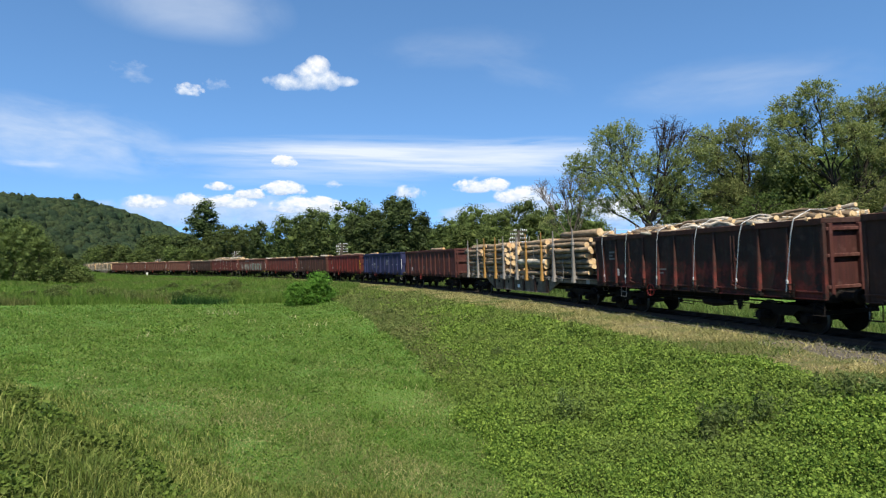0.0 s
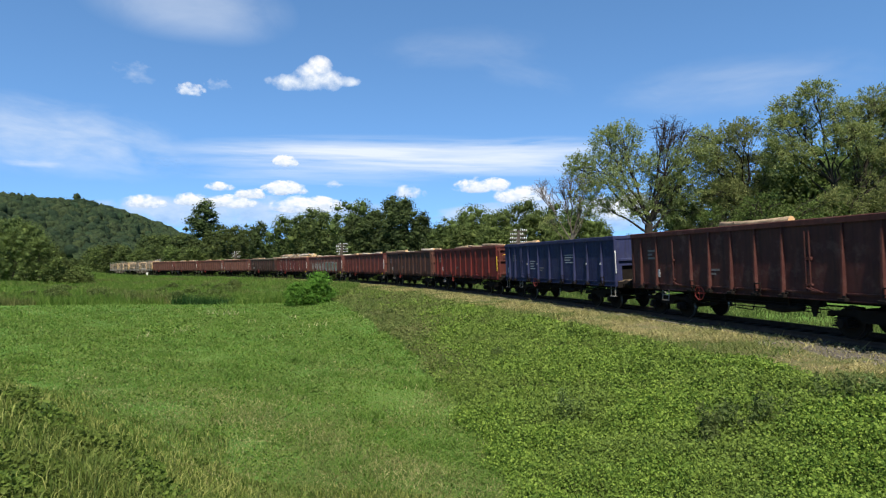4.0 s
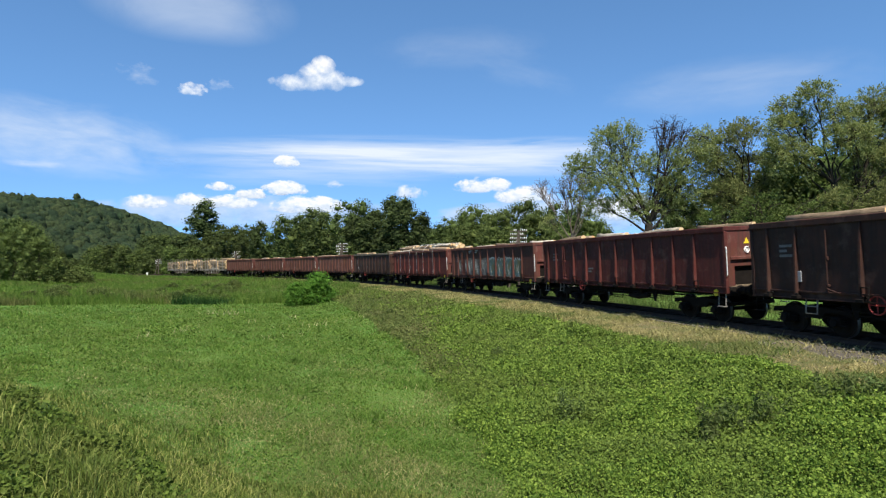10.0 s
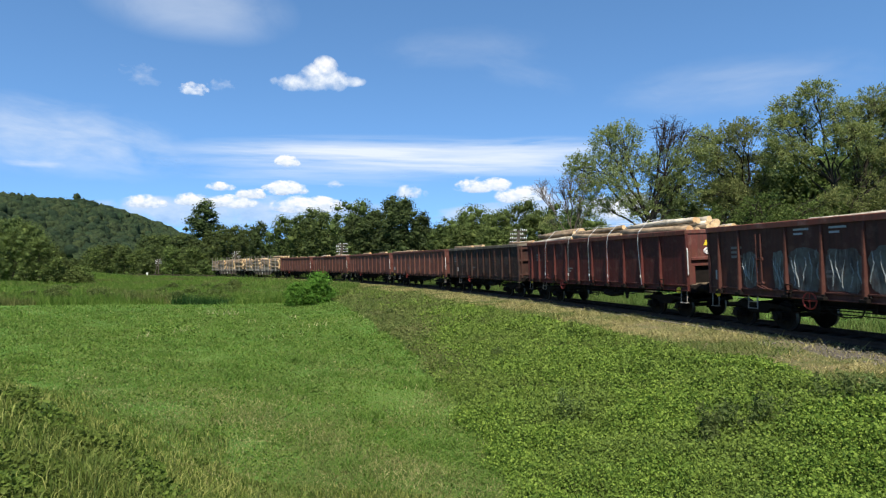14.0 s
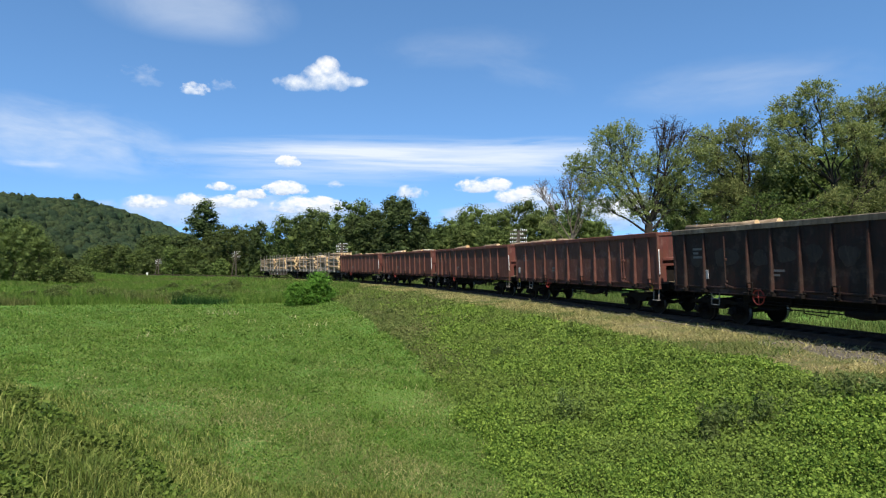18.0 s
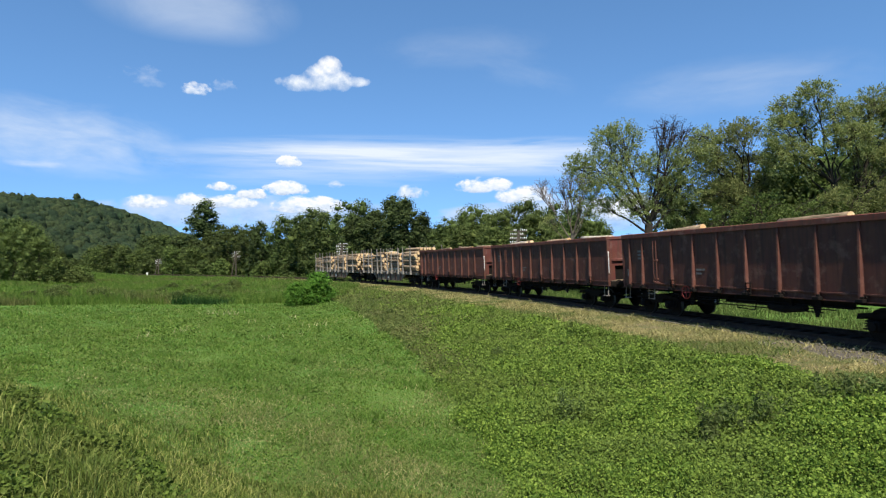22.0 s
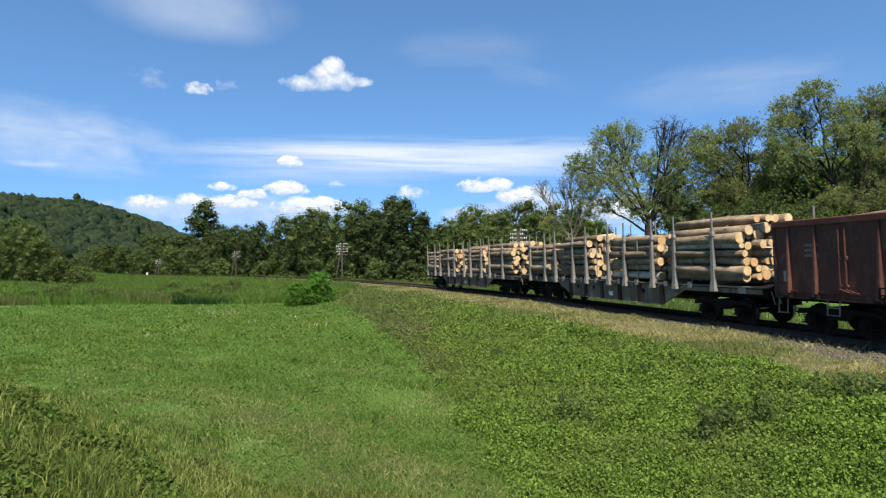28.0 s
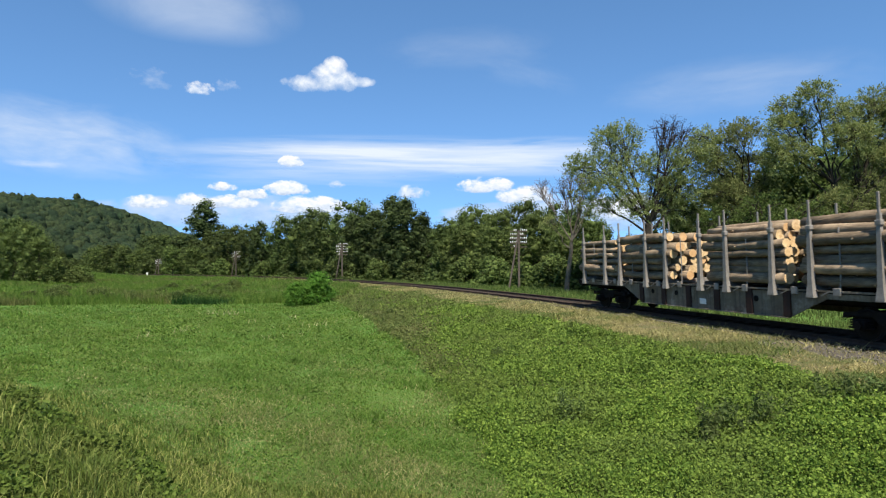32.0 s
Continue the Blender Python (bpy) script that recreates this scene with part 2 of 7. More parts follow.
M["gravel"] = plain_mat("grey_shoulder_gravel", (0.085, 0.074, 0.061), 0.95, 0.0, 14.0, 0.6, 0.8)
M["stone"] = plain_mat("pale_ballast_stone", (0.16, 0.142, 0.12), 0.95, 0.0, 30.0, 0.5, 0.5)
M["rim_paint"] = rust_paint("rim_paint", (0.13, 0.042, 0.03), rust=(0.12, 0.05, 0.033), chalky=0.3)
M["gon_red"] = rust_paint("oxide_red_paint", (0.09, 0.022, 0.018), rust=(0.07, 0.026, 0.02), dirt=(0.034, 0.016, 0.014), wear=0.38, chalk=(0.2, 0.11, 0.085), chalky=0.34)
M["gon_brown"] = rust_paint("brown_paint", (0.105, 0.042, 0.032), rust=(0.13, 0.055, 0.036), dirt=(0.052, 0.028, 0.023), wear=0.45, chalk=(0.27, 0.155, 0.115), chalky=0.42)
M["gon_maroon"] = rust_paint("maroon_paint", (0.062, 0.021, 0.018), rust=(0.085, 0.032, 0.023), dirt=(0.03, 0.015, 0.013), wear=0.42, chalk=(0.17, 0.095, 0.075), chalky=0.4)
M["gon_dark"] = rust_paint("dark_brown_paint", (0.045, 0.022, 0.017), rust=(0.075, 0.03, 0.02), dirt=(0.026, 0.017, 0.014), wear=0.38, chalk=(0.13, 0.08, 0.06), chalky=0.4)
M["gon_black"] = rust_paint("sooty_paint", (0.034, 0.021, 0.017), rust=(0.075, 0.03, 0.022), dirt=(0.022, 0.016, 0.014), wear=0.4, chalk=(0.17, 0.11, 0.085))
M["gon_blue"] = rust_paint("navy_blue_paint", (0.024, 0.028, 0.072), rust=(0.034, 0.032, 0.05), dirt=(0.018, 0.018, 0.03), wear=0.15, chalk=(0.1, 0.11, 0.15), chalky=0.2)
M["gon_bright"] = rust_paint("worn_red_paint", (0.11, 0.016, 0.013), rust=(0.08, 0.022, 0.016), dirt=(0.04, 0.018, 0.015), wear=0.3, chalk=(0.2, 0.11, 0.09), chalky=0.22)
M["gon_strapped"] = rust_paint("red_black_paint", (0.034, 0.02, 0.017), rust=(0.075, 0.028, 0.02), wear=0.42, chalky=0.25, chalk=(0.16, 0.1, 0.08), low=(0.16, 0.022, 0.017))
M["end_red"] = rust_paint("end_wall_paint", (0.115, 0.036, 0.029), wear=0.3, chalk=(0.26, 0.16, 0.13))
M["flat_grey"] = rust_paint("flat_sill_paint", (0.165, 0.138, 0.10), rust=(0.11, 0.08, 0.056), dirt=(0.055, 0.042, 0.032), wear=0.45, chalk=(0.36, 0.32, 0.26), chalky=0.5)
M["wood_floor"] = plain_mat("wagon_floor_boards", (0.16, 0.12, 0.08), 0.9)


def spray_mat(name, a, b2, streak, dark):
    """Sprayed paint: two tones in soft drifts with streaks run down."""
    m, nt, b = mat_base(name, 0.7, 0.0, 0.2)
    oc = coords(nt)
    n = noise_tex(nt, 2.4, 4.0, 0.6, oc)
    mp = nt.nodes.new("ShaderNodeMapping")
    mp.inputs["Scale"].default_value = (6.0, 1.0, 0.9)
    nt.links.new(oc, mp.inputs["Vector"])
    st = noise_tex(nt, 1.5, 4.0, 0.65, mp.outputs[0], 1.2)
    c = ramp(nt, n, [(0.36, a), (0.62, b2)])
    c = mix(nt, ramp(nt, st, [(0.56, (0, 0, 0)), (0.64, (0.8, 0.8, 0.8))]), c, streak)
    c = mix(nt, ramp(nt, st, [(0.34, (0.85, 0.85, 0.85)), (0.43, (0, 0, 0))]), c, dark)
    nt.links.new(c, b.inputs["Base Color"])
    return m


M["rub"] = spray_mat("rubbed_brown", (0.04, 0.026, 0.021), (0.055, 0.036, 0.028), (0.075, 0.05, 0.038), (0.032, 0.021, 0.017))
M["spray_teal"] = spray_mat("teal_spray", (0.05, 0.11, 0.115), (0.12, 0.105, 0.05), (0.13, 0.17, 0.17), (0.03, 0.045, 0.05))
M["spray_grey"] = spray_mat("grey_spray", (0.075, 0.05, 0.042), (0.12, 0.115, 0.10), (0.17, 0.175, 0.16), (0.04, 0.03, 0.028))
M["spray_pale"] = spray_mat("pale_spray", (0.2, 0.23, 0.23), (0.28, 0.29, 0.27), (0.35, 0.36, 0.34), (0.12, 0.14, 0.14))
M["gon_spray"] = rust_paint("sprayed_brown_paint", (0.082, 0.031, 0.024), rust=(0.095, 0.04, 0.028), dirt=(0.04, 0.021, 0.017), wear=0.4, chalk=(0.22, 0.13, 0.1), chalky=0.3)


def ground_mat():
    """One sheet of meadow soil: mown green, straw drifts, bare earth."""
    m, nt, b = mat_base("meadow_ground", 0.95, 0.0, 0.1)
    pos = nt.nodes.new("ShaderNodeNewGeometry").outputs["Position"]
    n1 = noise_tex(nt, 0.09, 5.0, 0.6, pos)
    n2 = noise_tex(nt, 1.3, 5.0, 0.7, pos)
    n3 = noise_tex(nt, 14.0, 4.0, 0.7, pos)
    c = ramp(nt, n3, [(0.3, (0.035, 0.08, 0.014)), (0.55, (0.07, 0.14, 0.025)), (0.75, (0.12, 0.19, 0.042))])
    c = mix(nt, math_node(nt, "MULTIPLY", ramp(nt, n1, [(0.45, (0, 0, 0)), (0.65, (1, 1, 1))]), 0.35), c, (0.16, 0.19, 0.055))
    c = mix(nt, math_node(nt, "MULTIPLY", ramp(nt, n2, [(0.55, (0, 0, 0)), (0.72, (1, 1, 1))]), 0.45), c, (0.19, 0.17, 0.075))
    c = mix(nt, math_node(nt, "MULTIPLY", ramp(nt, n2, [(0.28, (1, 1, 1)), (0.42, (0, 0, 0))]), 0.45), c, (0.04, 0.085, 0.015))
    nt.links.new(c, b.inputs["Base Color"])
    bump(nt, b, n3, 0.8, 0.06)
    return m


M["ground"] = ground_mat()


def verge_mat():
    """Trodden straw, grit and dry soil beside the track."""
    m, nt, b = mat_base("dry_verge_ground", 0.95, 0.0, 0.1)
    pos = nt.nodes.new("ShaderNodeNewGeometry").outputs["Position"]
    n2 = noise_tex(nt, 0.8, 5.0, 0.7, pos)
    n3 = noise_tex(nt, 16.0, 4.0, 0.7, pos)
    c = ramp(nt, n3, [(0.3, (0.085, 0.07, 0.034)), (0.55, (0.155, 0.13, 0.072)), (0.75, (0.24, 0.2, 0.12))])
    c = mix(nt, math_node(nt, "MULTIPLY", ramp(nt, n2, [(0.4, (0, 0, 0)), (0.54, (1, 1, 1))]), 0.85), c, (0.07, 0.088, 0.028))
    n4 = noise_tex(nt, 2.6, 5.0, 0.7, pos)
    c = mix(nt, math_node(nt, "MULTIPLY", ramp(nt, n4, [(0.52, (0, 0, 0)), (0.64, (1, 1, 1))]), 0.6), c, (0.06, 0.05, 0.032))
    nt.links.new(c, b.inputs["Base Color"])
    bump(nt, b, n3, 0.8, 0.05)
    return m


M["verge"] = verge_mat()
# soil darkened in its colour for the shade under the herbs
M["bank_shade_soil"] = plain_mat("shaded_bank_soil", (0.035, 0.045, 0.016), 0.95, 0.0, 5.0, 0.5, 0.6)

# ---- mesh tools ----
class Shape:
    """Collects faces of one mesh."""

    def __init__(self):
        self.v, self.f, self.m = [], [], []

    def add(self, verts, faces, mi=0):
        o = len(self.v)
        self.v += [tuple(p) for p in verts]
        self.f += [tuple(i + o for i in f) for f in faces]
        self.m += [mi] * len(faces)
        return self

    def box(self, x0, x1, y0, y1, z0, z1, c=0.0, mi=0):
        """A box; c: chamfer of its edges."""
        if c <= 0:
            v = [(x, y, z) for x in (x0, x1) for y in (y0, y1) for z in (z0, z1)]
            return self.add(v, [(0, 1, 3, 2), (4, 6, 7, 5), (0, 4, 5, 1), (2, 3, 7, 6), (0, 2, 6, 4), (1, 5, 7, 3)], mi)
        c = min(c, (x1 - x0) * 0.45, (y1 - y0) * 0.45, (z1 - z0) * 0.45)
        X, Y, Z = (x0, x1), (y0, y1), (z0, z1)
        S = (1, -1)
        vs, idx = [], {}
        for i in (0, 1):
            for j in (0, 1):
                for k in (0, 1):
                    for a in range(3):
                        p = [X[i] + S[i] * c, Y[j] + S[j] * c, Z[k] + S[k] * c]
                        p[a] = (X[i], Y[j], Z[k])[a]
                        idx[i, j, k, a] = len(vs)
                        vs.append(p)
        fs = []
        for a in range(3):
            u, w = (a + 1) % 3, (a + 2) % 3
            for side in (0, 1):
                loop = []
                for p, q in ((0, 0), (1, 0), (1, 1), (0, 1)):
                    key = [0, 0, 0]
                    key[a], key[u], key[w] = side, p, q
                    loop.append(idx[key[0], key[1], key[2], a])
                fs.append(loop if side else loop[::-1])
            for p in (0, 1):
                for q in (0, 1):
                    k0, k1 = [0, 0, 0], [0, 0, 0]
                    k0[u], k0[w], k1[u], k1[w] = p, q, p, q
                    k1[a] = 1
                    loop = [idx[(*k0, u)], idx[(*k1, u)], idx[(*k1, w)], idx[(*k0, w)]]
                    fs.append(loop)
        for i in (0, 1):
            for j in (0, 1):
                for k in (0, 1):
                    fs.append([idx[i, j, k, 0], idx[i, j, k, 1], idx[i, j, k, 2]])
        return self.add(vs, fs, mi)

    def tube(self, pts, radii, n=8, cap=True, mi=0, cap_mi=None):
        pts = [Vector(p) for p in pts]
        if isinstance(radii, (int, float)):
            radii = [radii] * len(pts)
        o = len(self.v)
        t0 = (pts[1] - pts[0]).normalized()
        ref = Vector((0, 0, 1)) if abs(t0.z) < 0.9 else Vector((1, 0, 0))
        u = t0.cross(ref).normalized()
        for i, p in enumerate(pts):
            t = (pts[min(i + 1, len(pts) - 1)] - pts[max(i - 1, 0)]).normalized()
            u = (u - t * u.dot(t)).normalized()
            w = t.cross(u)
            for k in range(n):
                a = 2 * math.pi * k / n
                self.v.append(tuple(p + (u * math.cos(a) + w * math.sin(a)) * radii[i]))
        for i in range(len(pts) - 1):
            for k in range(n):
                a, b = o + i * n + k, o + i * n + (k + 1) % n
                self.f.append((a, b, b + n, a + n))
                self.m.append(mi)
        if cap:
            cm = mi if cap_mi is None else cap_mi
            self.f.append(tuple(o + k for k in range(n))[::-1])
            self.f.append(tuple(o + (len(pts) - 1) * n + k for k in range(n)))
            self.m += [cm, cm]
        return self

    def prism(self, poly, axis, a0, a1, mi=0):
        """Extrudes a polygon given in the two axes other than axis ('y': x, z)."""
        n = len(poly)
        def put(p, a):
            return (a, p[0], p[1]) if axis == "x" else (p[0], a, p[1]) if axis == "y" else (p[0], p[1], a)
        v = [put(p, a0) for p in poly] + [put(p, a1) for p in poly]
        f = [tuple(range(n))[::-1], tuple(range(n, 2 * n))] + [(i, (i + 1) % n, n + (i + 1) % n, n + i) for i in range(n)]
        return self.add(v, f, mi)

    def ring(self, c, axis, r, t, n=16, k=6, mi=0):
        c = Vector(c)
        ax = Vector({"x": (1, 0, 0), "y": (0, 1, 0), "z": (0, 0, 1)}[axis])
        u = ax.orthogonal().normalized()
        w = ax.cross(u)
        v, f = [], []
        for i in range(n):
            a = 2 * math.pi * i / n
            d = u * math.cos(a) + w * math.sin(a)
            for j in range(k):
                b = 2 * math.pi * j / k
                v.append(c + d * (r + t * math.cos(b)) + ax * t * math.sin(b))
                f.append((i * k + j, i * k + (j + 1) % k, ((i + 1) % n) * k + (j + 1) % k, ((i + 1) % n) * k + j))
        return self.add(v, f, mi)

    def mesh(self, name, mats, smooth=False):
        me = bpy.data.meshes.new(name)
        me.from_pydata(self.v, [], self.f)
        for m in mats:
            me.materials.append(m)
        me.polygons.foreach_set("material_index", self.m)
        if smooth:
            me.polygons.foreach_set("use_smooth", [True] * len(self.f))
        bm = bmesh.new()
        bm.from_mesh(me)
        bmesh.ops.recalc_face_normals(bm, faces=bm.faces)
        bm.to_mesh(me)
        bm.free()
        return me


CACHE = {}


def cached(key, make):
    if key not in CACHE:
        CACHE[key] = make()
    return CACHE[key]


def part(name, me, material, parent, label="", at=None):
    """One mesh object under a thing or part."""
    if isinstance(me, Shape):
        me = me.mesh(name, [material])
    ob = new(name, me)
    if material is not None and me.materials and me.materials[0] is not material:
        ob.material_slots[0].link = "OBJECT"
        ob.material_slots[0].material = material
    if parent is not None:
        ob.parent = parent
    if at is not None:
        ob.matrix_local = at
    if label:
        ob["label"] = label
    return ob


def empty(name, m=None):
    ob = new(name)
    ob.empty_display_size = 0.3
    if m is not None:
        ob.matrix_world = m
    return ob


def array_mesh(name, verts, faces, mats, smooth=False):
    """A mesh from numpy arrays of vertices and of equal-sided faces."""
    me = bpy.data.meshes.new(name)
    nf, k = faces.shape
    me.vertices.add(len(verts))
    me.vertices.foreach_set("co", np.ascontiguousarray(verts, dtype=np.float32).ravel())
    me.loops.add(nf * k)
    me.loops.foreach_set("vertex_index", np.ascontiguousarray(faces, dtype=np.int32).ravel())
    me.polygons.add(nf)
    me.polygons.foreach_set("loop_start", np.arange(0, nf * k, k, dtype=np.int32))
    for m in mats:
        me.materials.append(m)
    if smooth:
        me.polygons.foreach_set("use_smooth", np.ones(nf, dtype=bool))
    me.update(calc_edges=True)
    me.validate()
    return me


# ---- the line of the track ----
GRADE, HALF_WIDTH, CANT = -0.0128, 1.45, radians(2.0)
RIDE = 0.15      # height of a wagon body's datum over the rail
ARC = np.arange(-330.0, 420.0, 0.5)
BEND = np.interp(ARC, [-90, -30, 0, 30, 60, 100, 140, 190, 250, 300], [0.0, 0.2, 0.293, 0.348, 0.394, 0.374, 0.275, 0.05, -0.20, -0.20]) / 100
TURN = np.concatenate([[0], np.cumsum((BEND[1:] + BEND[:-1]) * 0.25)])
TURN += 1.83648 - np.interp(20.0, ARC, TURN)
MID = (TURN[1:] + TURN[:-1]) / 2
FX = np.concatenate([[0], np.cumsum(np.cos(MID) * 0.5)])
FY = np.concatenate([[0], np.cumsum(np.sin(MID) * 0.5)])
FX += 8.848 - np.interp(20.0, ARC, FX)
FY += 24.503 - np.interp(20.0, ARC, FY)
CX, CY = FX + np.sin(TURN) * HALF_WIDTH, FY - np.cos(TURN) * HALF_WIDTH      # centre line


def rail_z(s):
    return GRADE * (np.clip(s, -60, 330) - 20) - RIDE


def on_track(s, w=0.0):
    """Place at arc s, w metres from the centre line towards the meadow, and the heading of rising s."""
    t = np.interp(s, ARC, TURN)
    return np.interp(s, ARC, CX) - np.sin(t) * w, np.interp(s, ARC, CY) + np.cos(t) * w, rail_z(s), t


def off_track(x, y):
    """Arc and signed offset (meadow side positive) of places."""
    x, y = np.atleast_1d(np.asarray(x, float)), np.atleast_1d(np.asarray(y, float))
    s, w = np.empty(len(x)), np.empty(len(x))
    cx, cy, cs, ct = CX[::4], CY[::4], ARC[::4], TURN[::4]
    for a in range(0, len(x), 20000):
        b = slice(a, a + 20000)
        d2 = (x[b, None] - cx) ** 2 + (y[b, None] - cy) ** 2
        i = d2.argmin(1)
        dx, dy = x[b] - cx[i], y[b] - cy[i]
        along = dx * np.cos(ct[i]) + dy * np.sin(ct[i])
        s[b] = cs[i] + along
        w[b] = -dx * np.sin(ct[i]) + dy * np.cos(ct[i])
    return s, w


def smooth_noise(x, y, scale, seed=0):
    """Soft value noise for the lie of the land."""
    x, y = x / scale + seed * 17.3, y / scale - seed * 9.1
    return (np.sin(x * 1.7 + 1.3 * np.sin(y * 1.1)) + np.sin(y * 1.9 + 1.1 * np.sin(x * 0.9 + 2)) + np.sin((x + y) * 1.3 + seed)) / 3


def ground_z(x, y, sw=None):
    x, y = np.atleast_1d(np.asarray(x, float)), np.atleast_1d(np.asarray(y, float))
    s, w = sw if sw is not None else off_track(x, y)
    zr = rail_z(s)
    field = -2.2 - 0.006 * np.clip(y - 30, 0, 160) + 0.07 * smooth_noise(x, y, 6.0, 1) + 0.03 * smooth_noise(x, y, 1.7, 2)
    e = (x + 2.8) * -0.65 + (y - 11.4) * -0.76
    field = field + np.clip(e, 0, 12) * 0.24 + np.clip(-(x + 40 + 0.2 * y) / 30, 0, 2.0) * 1.2
    toe = 11.2
    cut = np.interp(w, [0, 0.9, 1.1, 1.6, 2.4, 4.2], [-0.3, -0.3, -0.2, -0.25, -0.4, -0.57]) + zr
    k = np.clip((w - 4.2) / (toe - 4.2), 0, 1)
    near = np.where(w < 4.2, cut, (zr - 0.57) * (1 - k) + field * k)
    far = np.interp(-w, [0, 1.5, 2.4, 6, 14, 60, 400], [-0.22, -0.24, -0.5, -0.7, -0.65, -0.25, 4.15]) + zr + 0.08 * smooth_noise(x, y, 4.0, 3) * np.clip((-w - 3) / 3, 0, 1)
    z = np.where(w >= 0, near, far)
    bank = np.clip((np.hypot(x, y - 60) - 420) / 900, 0, 1)
    return z * (1 - bank) + bank * -2.0


# ---- ground ----
def herb_edge(s):
    """How far from the track the herbs of the bank reach."""
    return np.interp(s, [0, 8.9, 10.6, 13.6, 17, 24.4, 33, 43, 64], [13.4, 12.3, 11.7, 11.3, 11.2, 10.5, 10.1, 9.8, 8.6])


def bank_line(x, y):
    """Metres up from the foot of the uncut bank."""
    return (x + 2.8) * -0.65 + (y - 11.4) * -0.76


def axis_steps(stops):
    out = []
    for a, b, step in stops:
        out += list(np.arange(a, b, step))
    return np.array(out + [stops[-1][1]])


def build_ground():
    gx = axis_steps([(-4000, -1000, 500), (-1000, -260, 60), (-260, -80, 8), (-80, -30, 2), (-30, 30, 0.6), (30, 90, 3), (90, 400, 25), (400, 1000, 120), (1000, 4000, 500)])
    gy = axis_steps([(-3000, -400, 400), (-400, -60, 30), (-60, 0, 4), (0, 70, 0.6), (70, 130, 1.6), (130, 300, 6), (300, 1000, 60), (1000, 4500, 500)])
    X, Y = np.meshgrid(gx, gy)
    Z = ground_z(X.ravel(), Y.ravel())
    v = np.stack([X.ravel(), Y.ravel(), Z], 1)
    nx, ny = len(gx), len(gy)
    i = (np.arange(ny - 1)[:, None] * nx + np.arange(nx - 1)).ravel()
    f = np.stack([i, i + 1, i + nx + 1, i + nx], 1)
    me = array_mesh("ground", v, f, [M["ground"], M["verge"], M["bank_shade_soil"], M["gravel"]], True)
    mid = v[f].mean(1)
    s, w = off_track(mid[:, 0], mid[:, 1])
    e = bank_line(mid[:, 0], mid[:, 1])
    e = e + 0.8 * smooth_noise(mid[:, 0], mid[:, 1], 2.5, 5)
    # faces below the herbs, which take the soil with shade painted in
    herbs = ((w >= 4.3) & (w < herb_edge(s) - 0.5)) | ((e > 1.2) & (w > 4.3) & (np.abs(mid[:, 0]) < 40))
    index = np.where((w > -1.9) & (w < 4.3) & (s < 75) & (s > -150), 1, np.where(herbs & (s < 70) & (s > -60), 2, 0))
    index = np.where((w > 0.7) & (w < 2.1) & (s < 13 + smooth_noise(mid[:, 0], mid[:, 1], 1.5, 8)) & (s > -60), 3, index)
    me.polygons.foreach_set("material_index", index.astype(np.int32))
    ob = new("ground", me)
    tagged(ob, "green mown meadow with straw patches and a railway bank", "meadow", kind="structure")


build_ground()


# ---- track ----
def ribbon(name, s0, s1, step, profile, mat, wz):
    """A bar swept along the track: profile points (w, z) about the offset and height wz, leaning with the cant."""
    s = np.arange(s0, s1 + 1e-6, step)
    v = []
    for w, z in profile:
        w0, z0 = wz[0] + w, wz[1] + z
        wc, zc = w0 * math.cos(CANT) + z0 * math.sin(CANT), -w0 * math.sin(CANT) + z0 * math.cos(CANT)
        x, y, zr, _ = on_track(s, wc)
        v.append(np.stack([x, y, zr + zc], 1))
    v = np.stack(v, 1)
    n = len(profile)
    a = (np.arange(len(s) - 1)[:, None] * n + np.arange(n)).ravel()
    b = (np.arange(len(s) - 1)[:, None] * n + (np.arange(n) + 1) % n).ravel()
    return array_mesh(name, v.reshape(-1, 3), np.stack([a, b, b + n, a + n], 1), [mat])


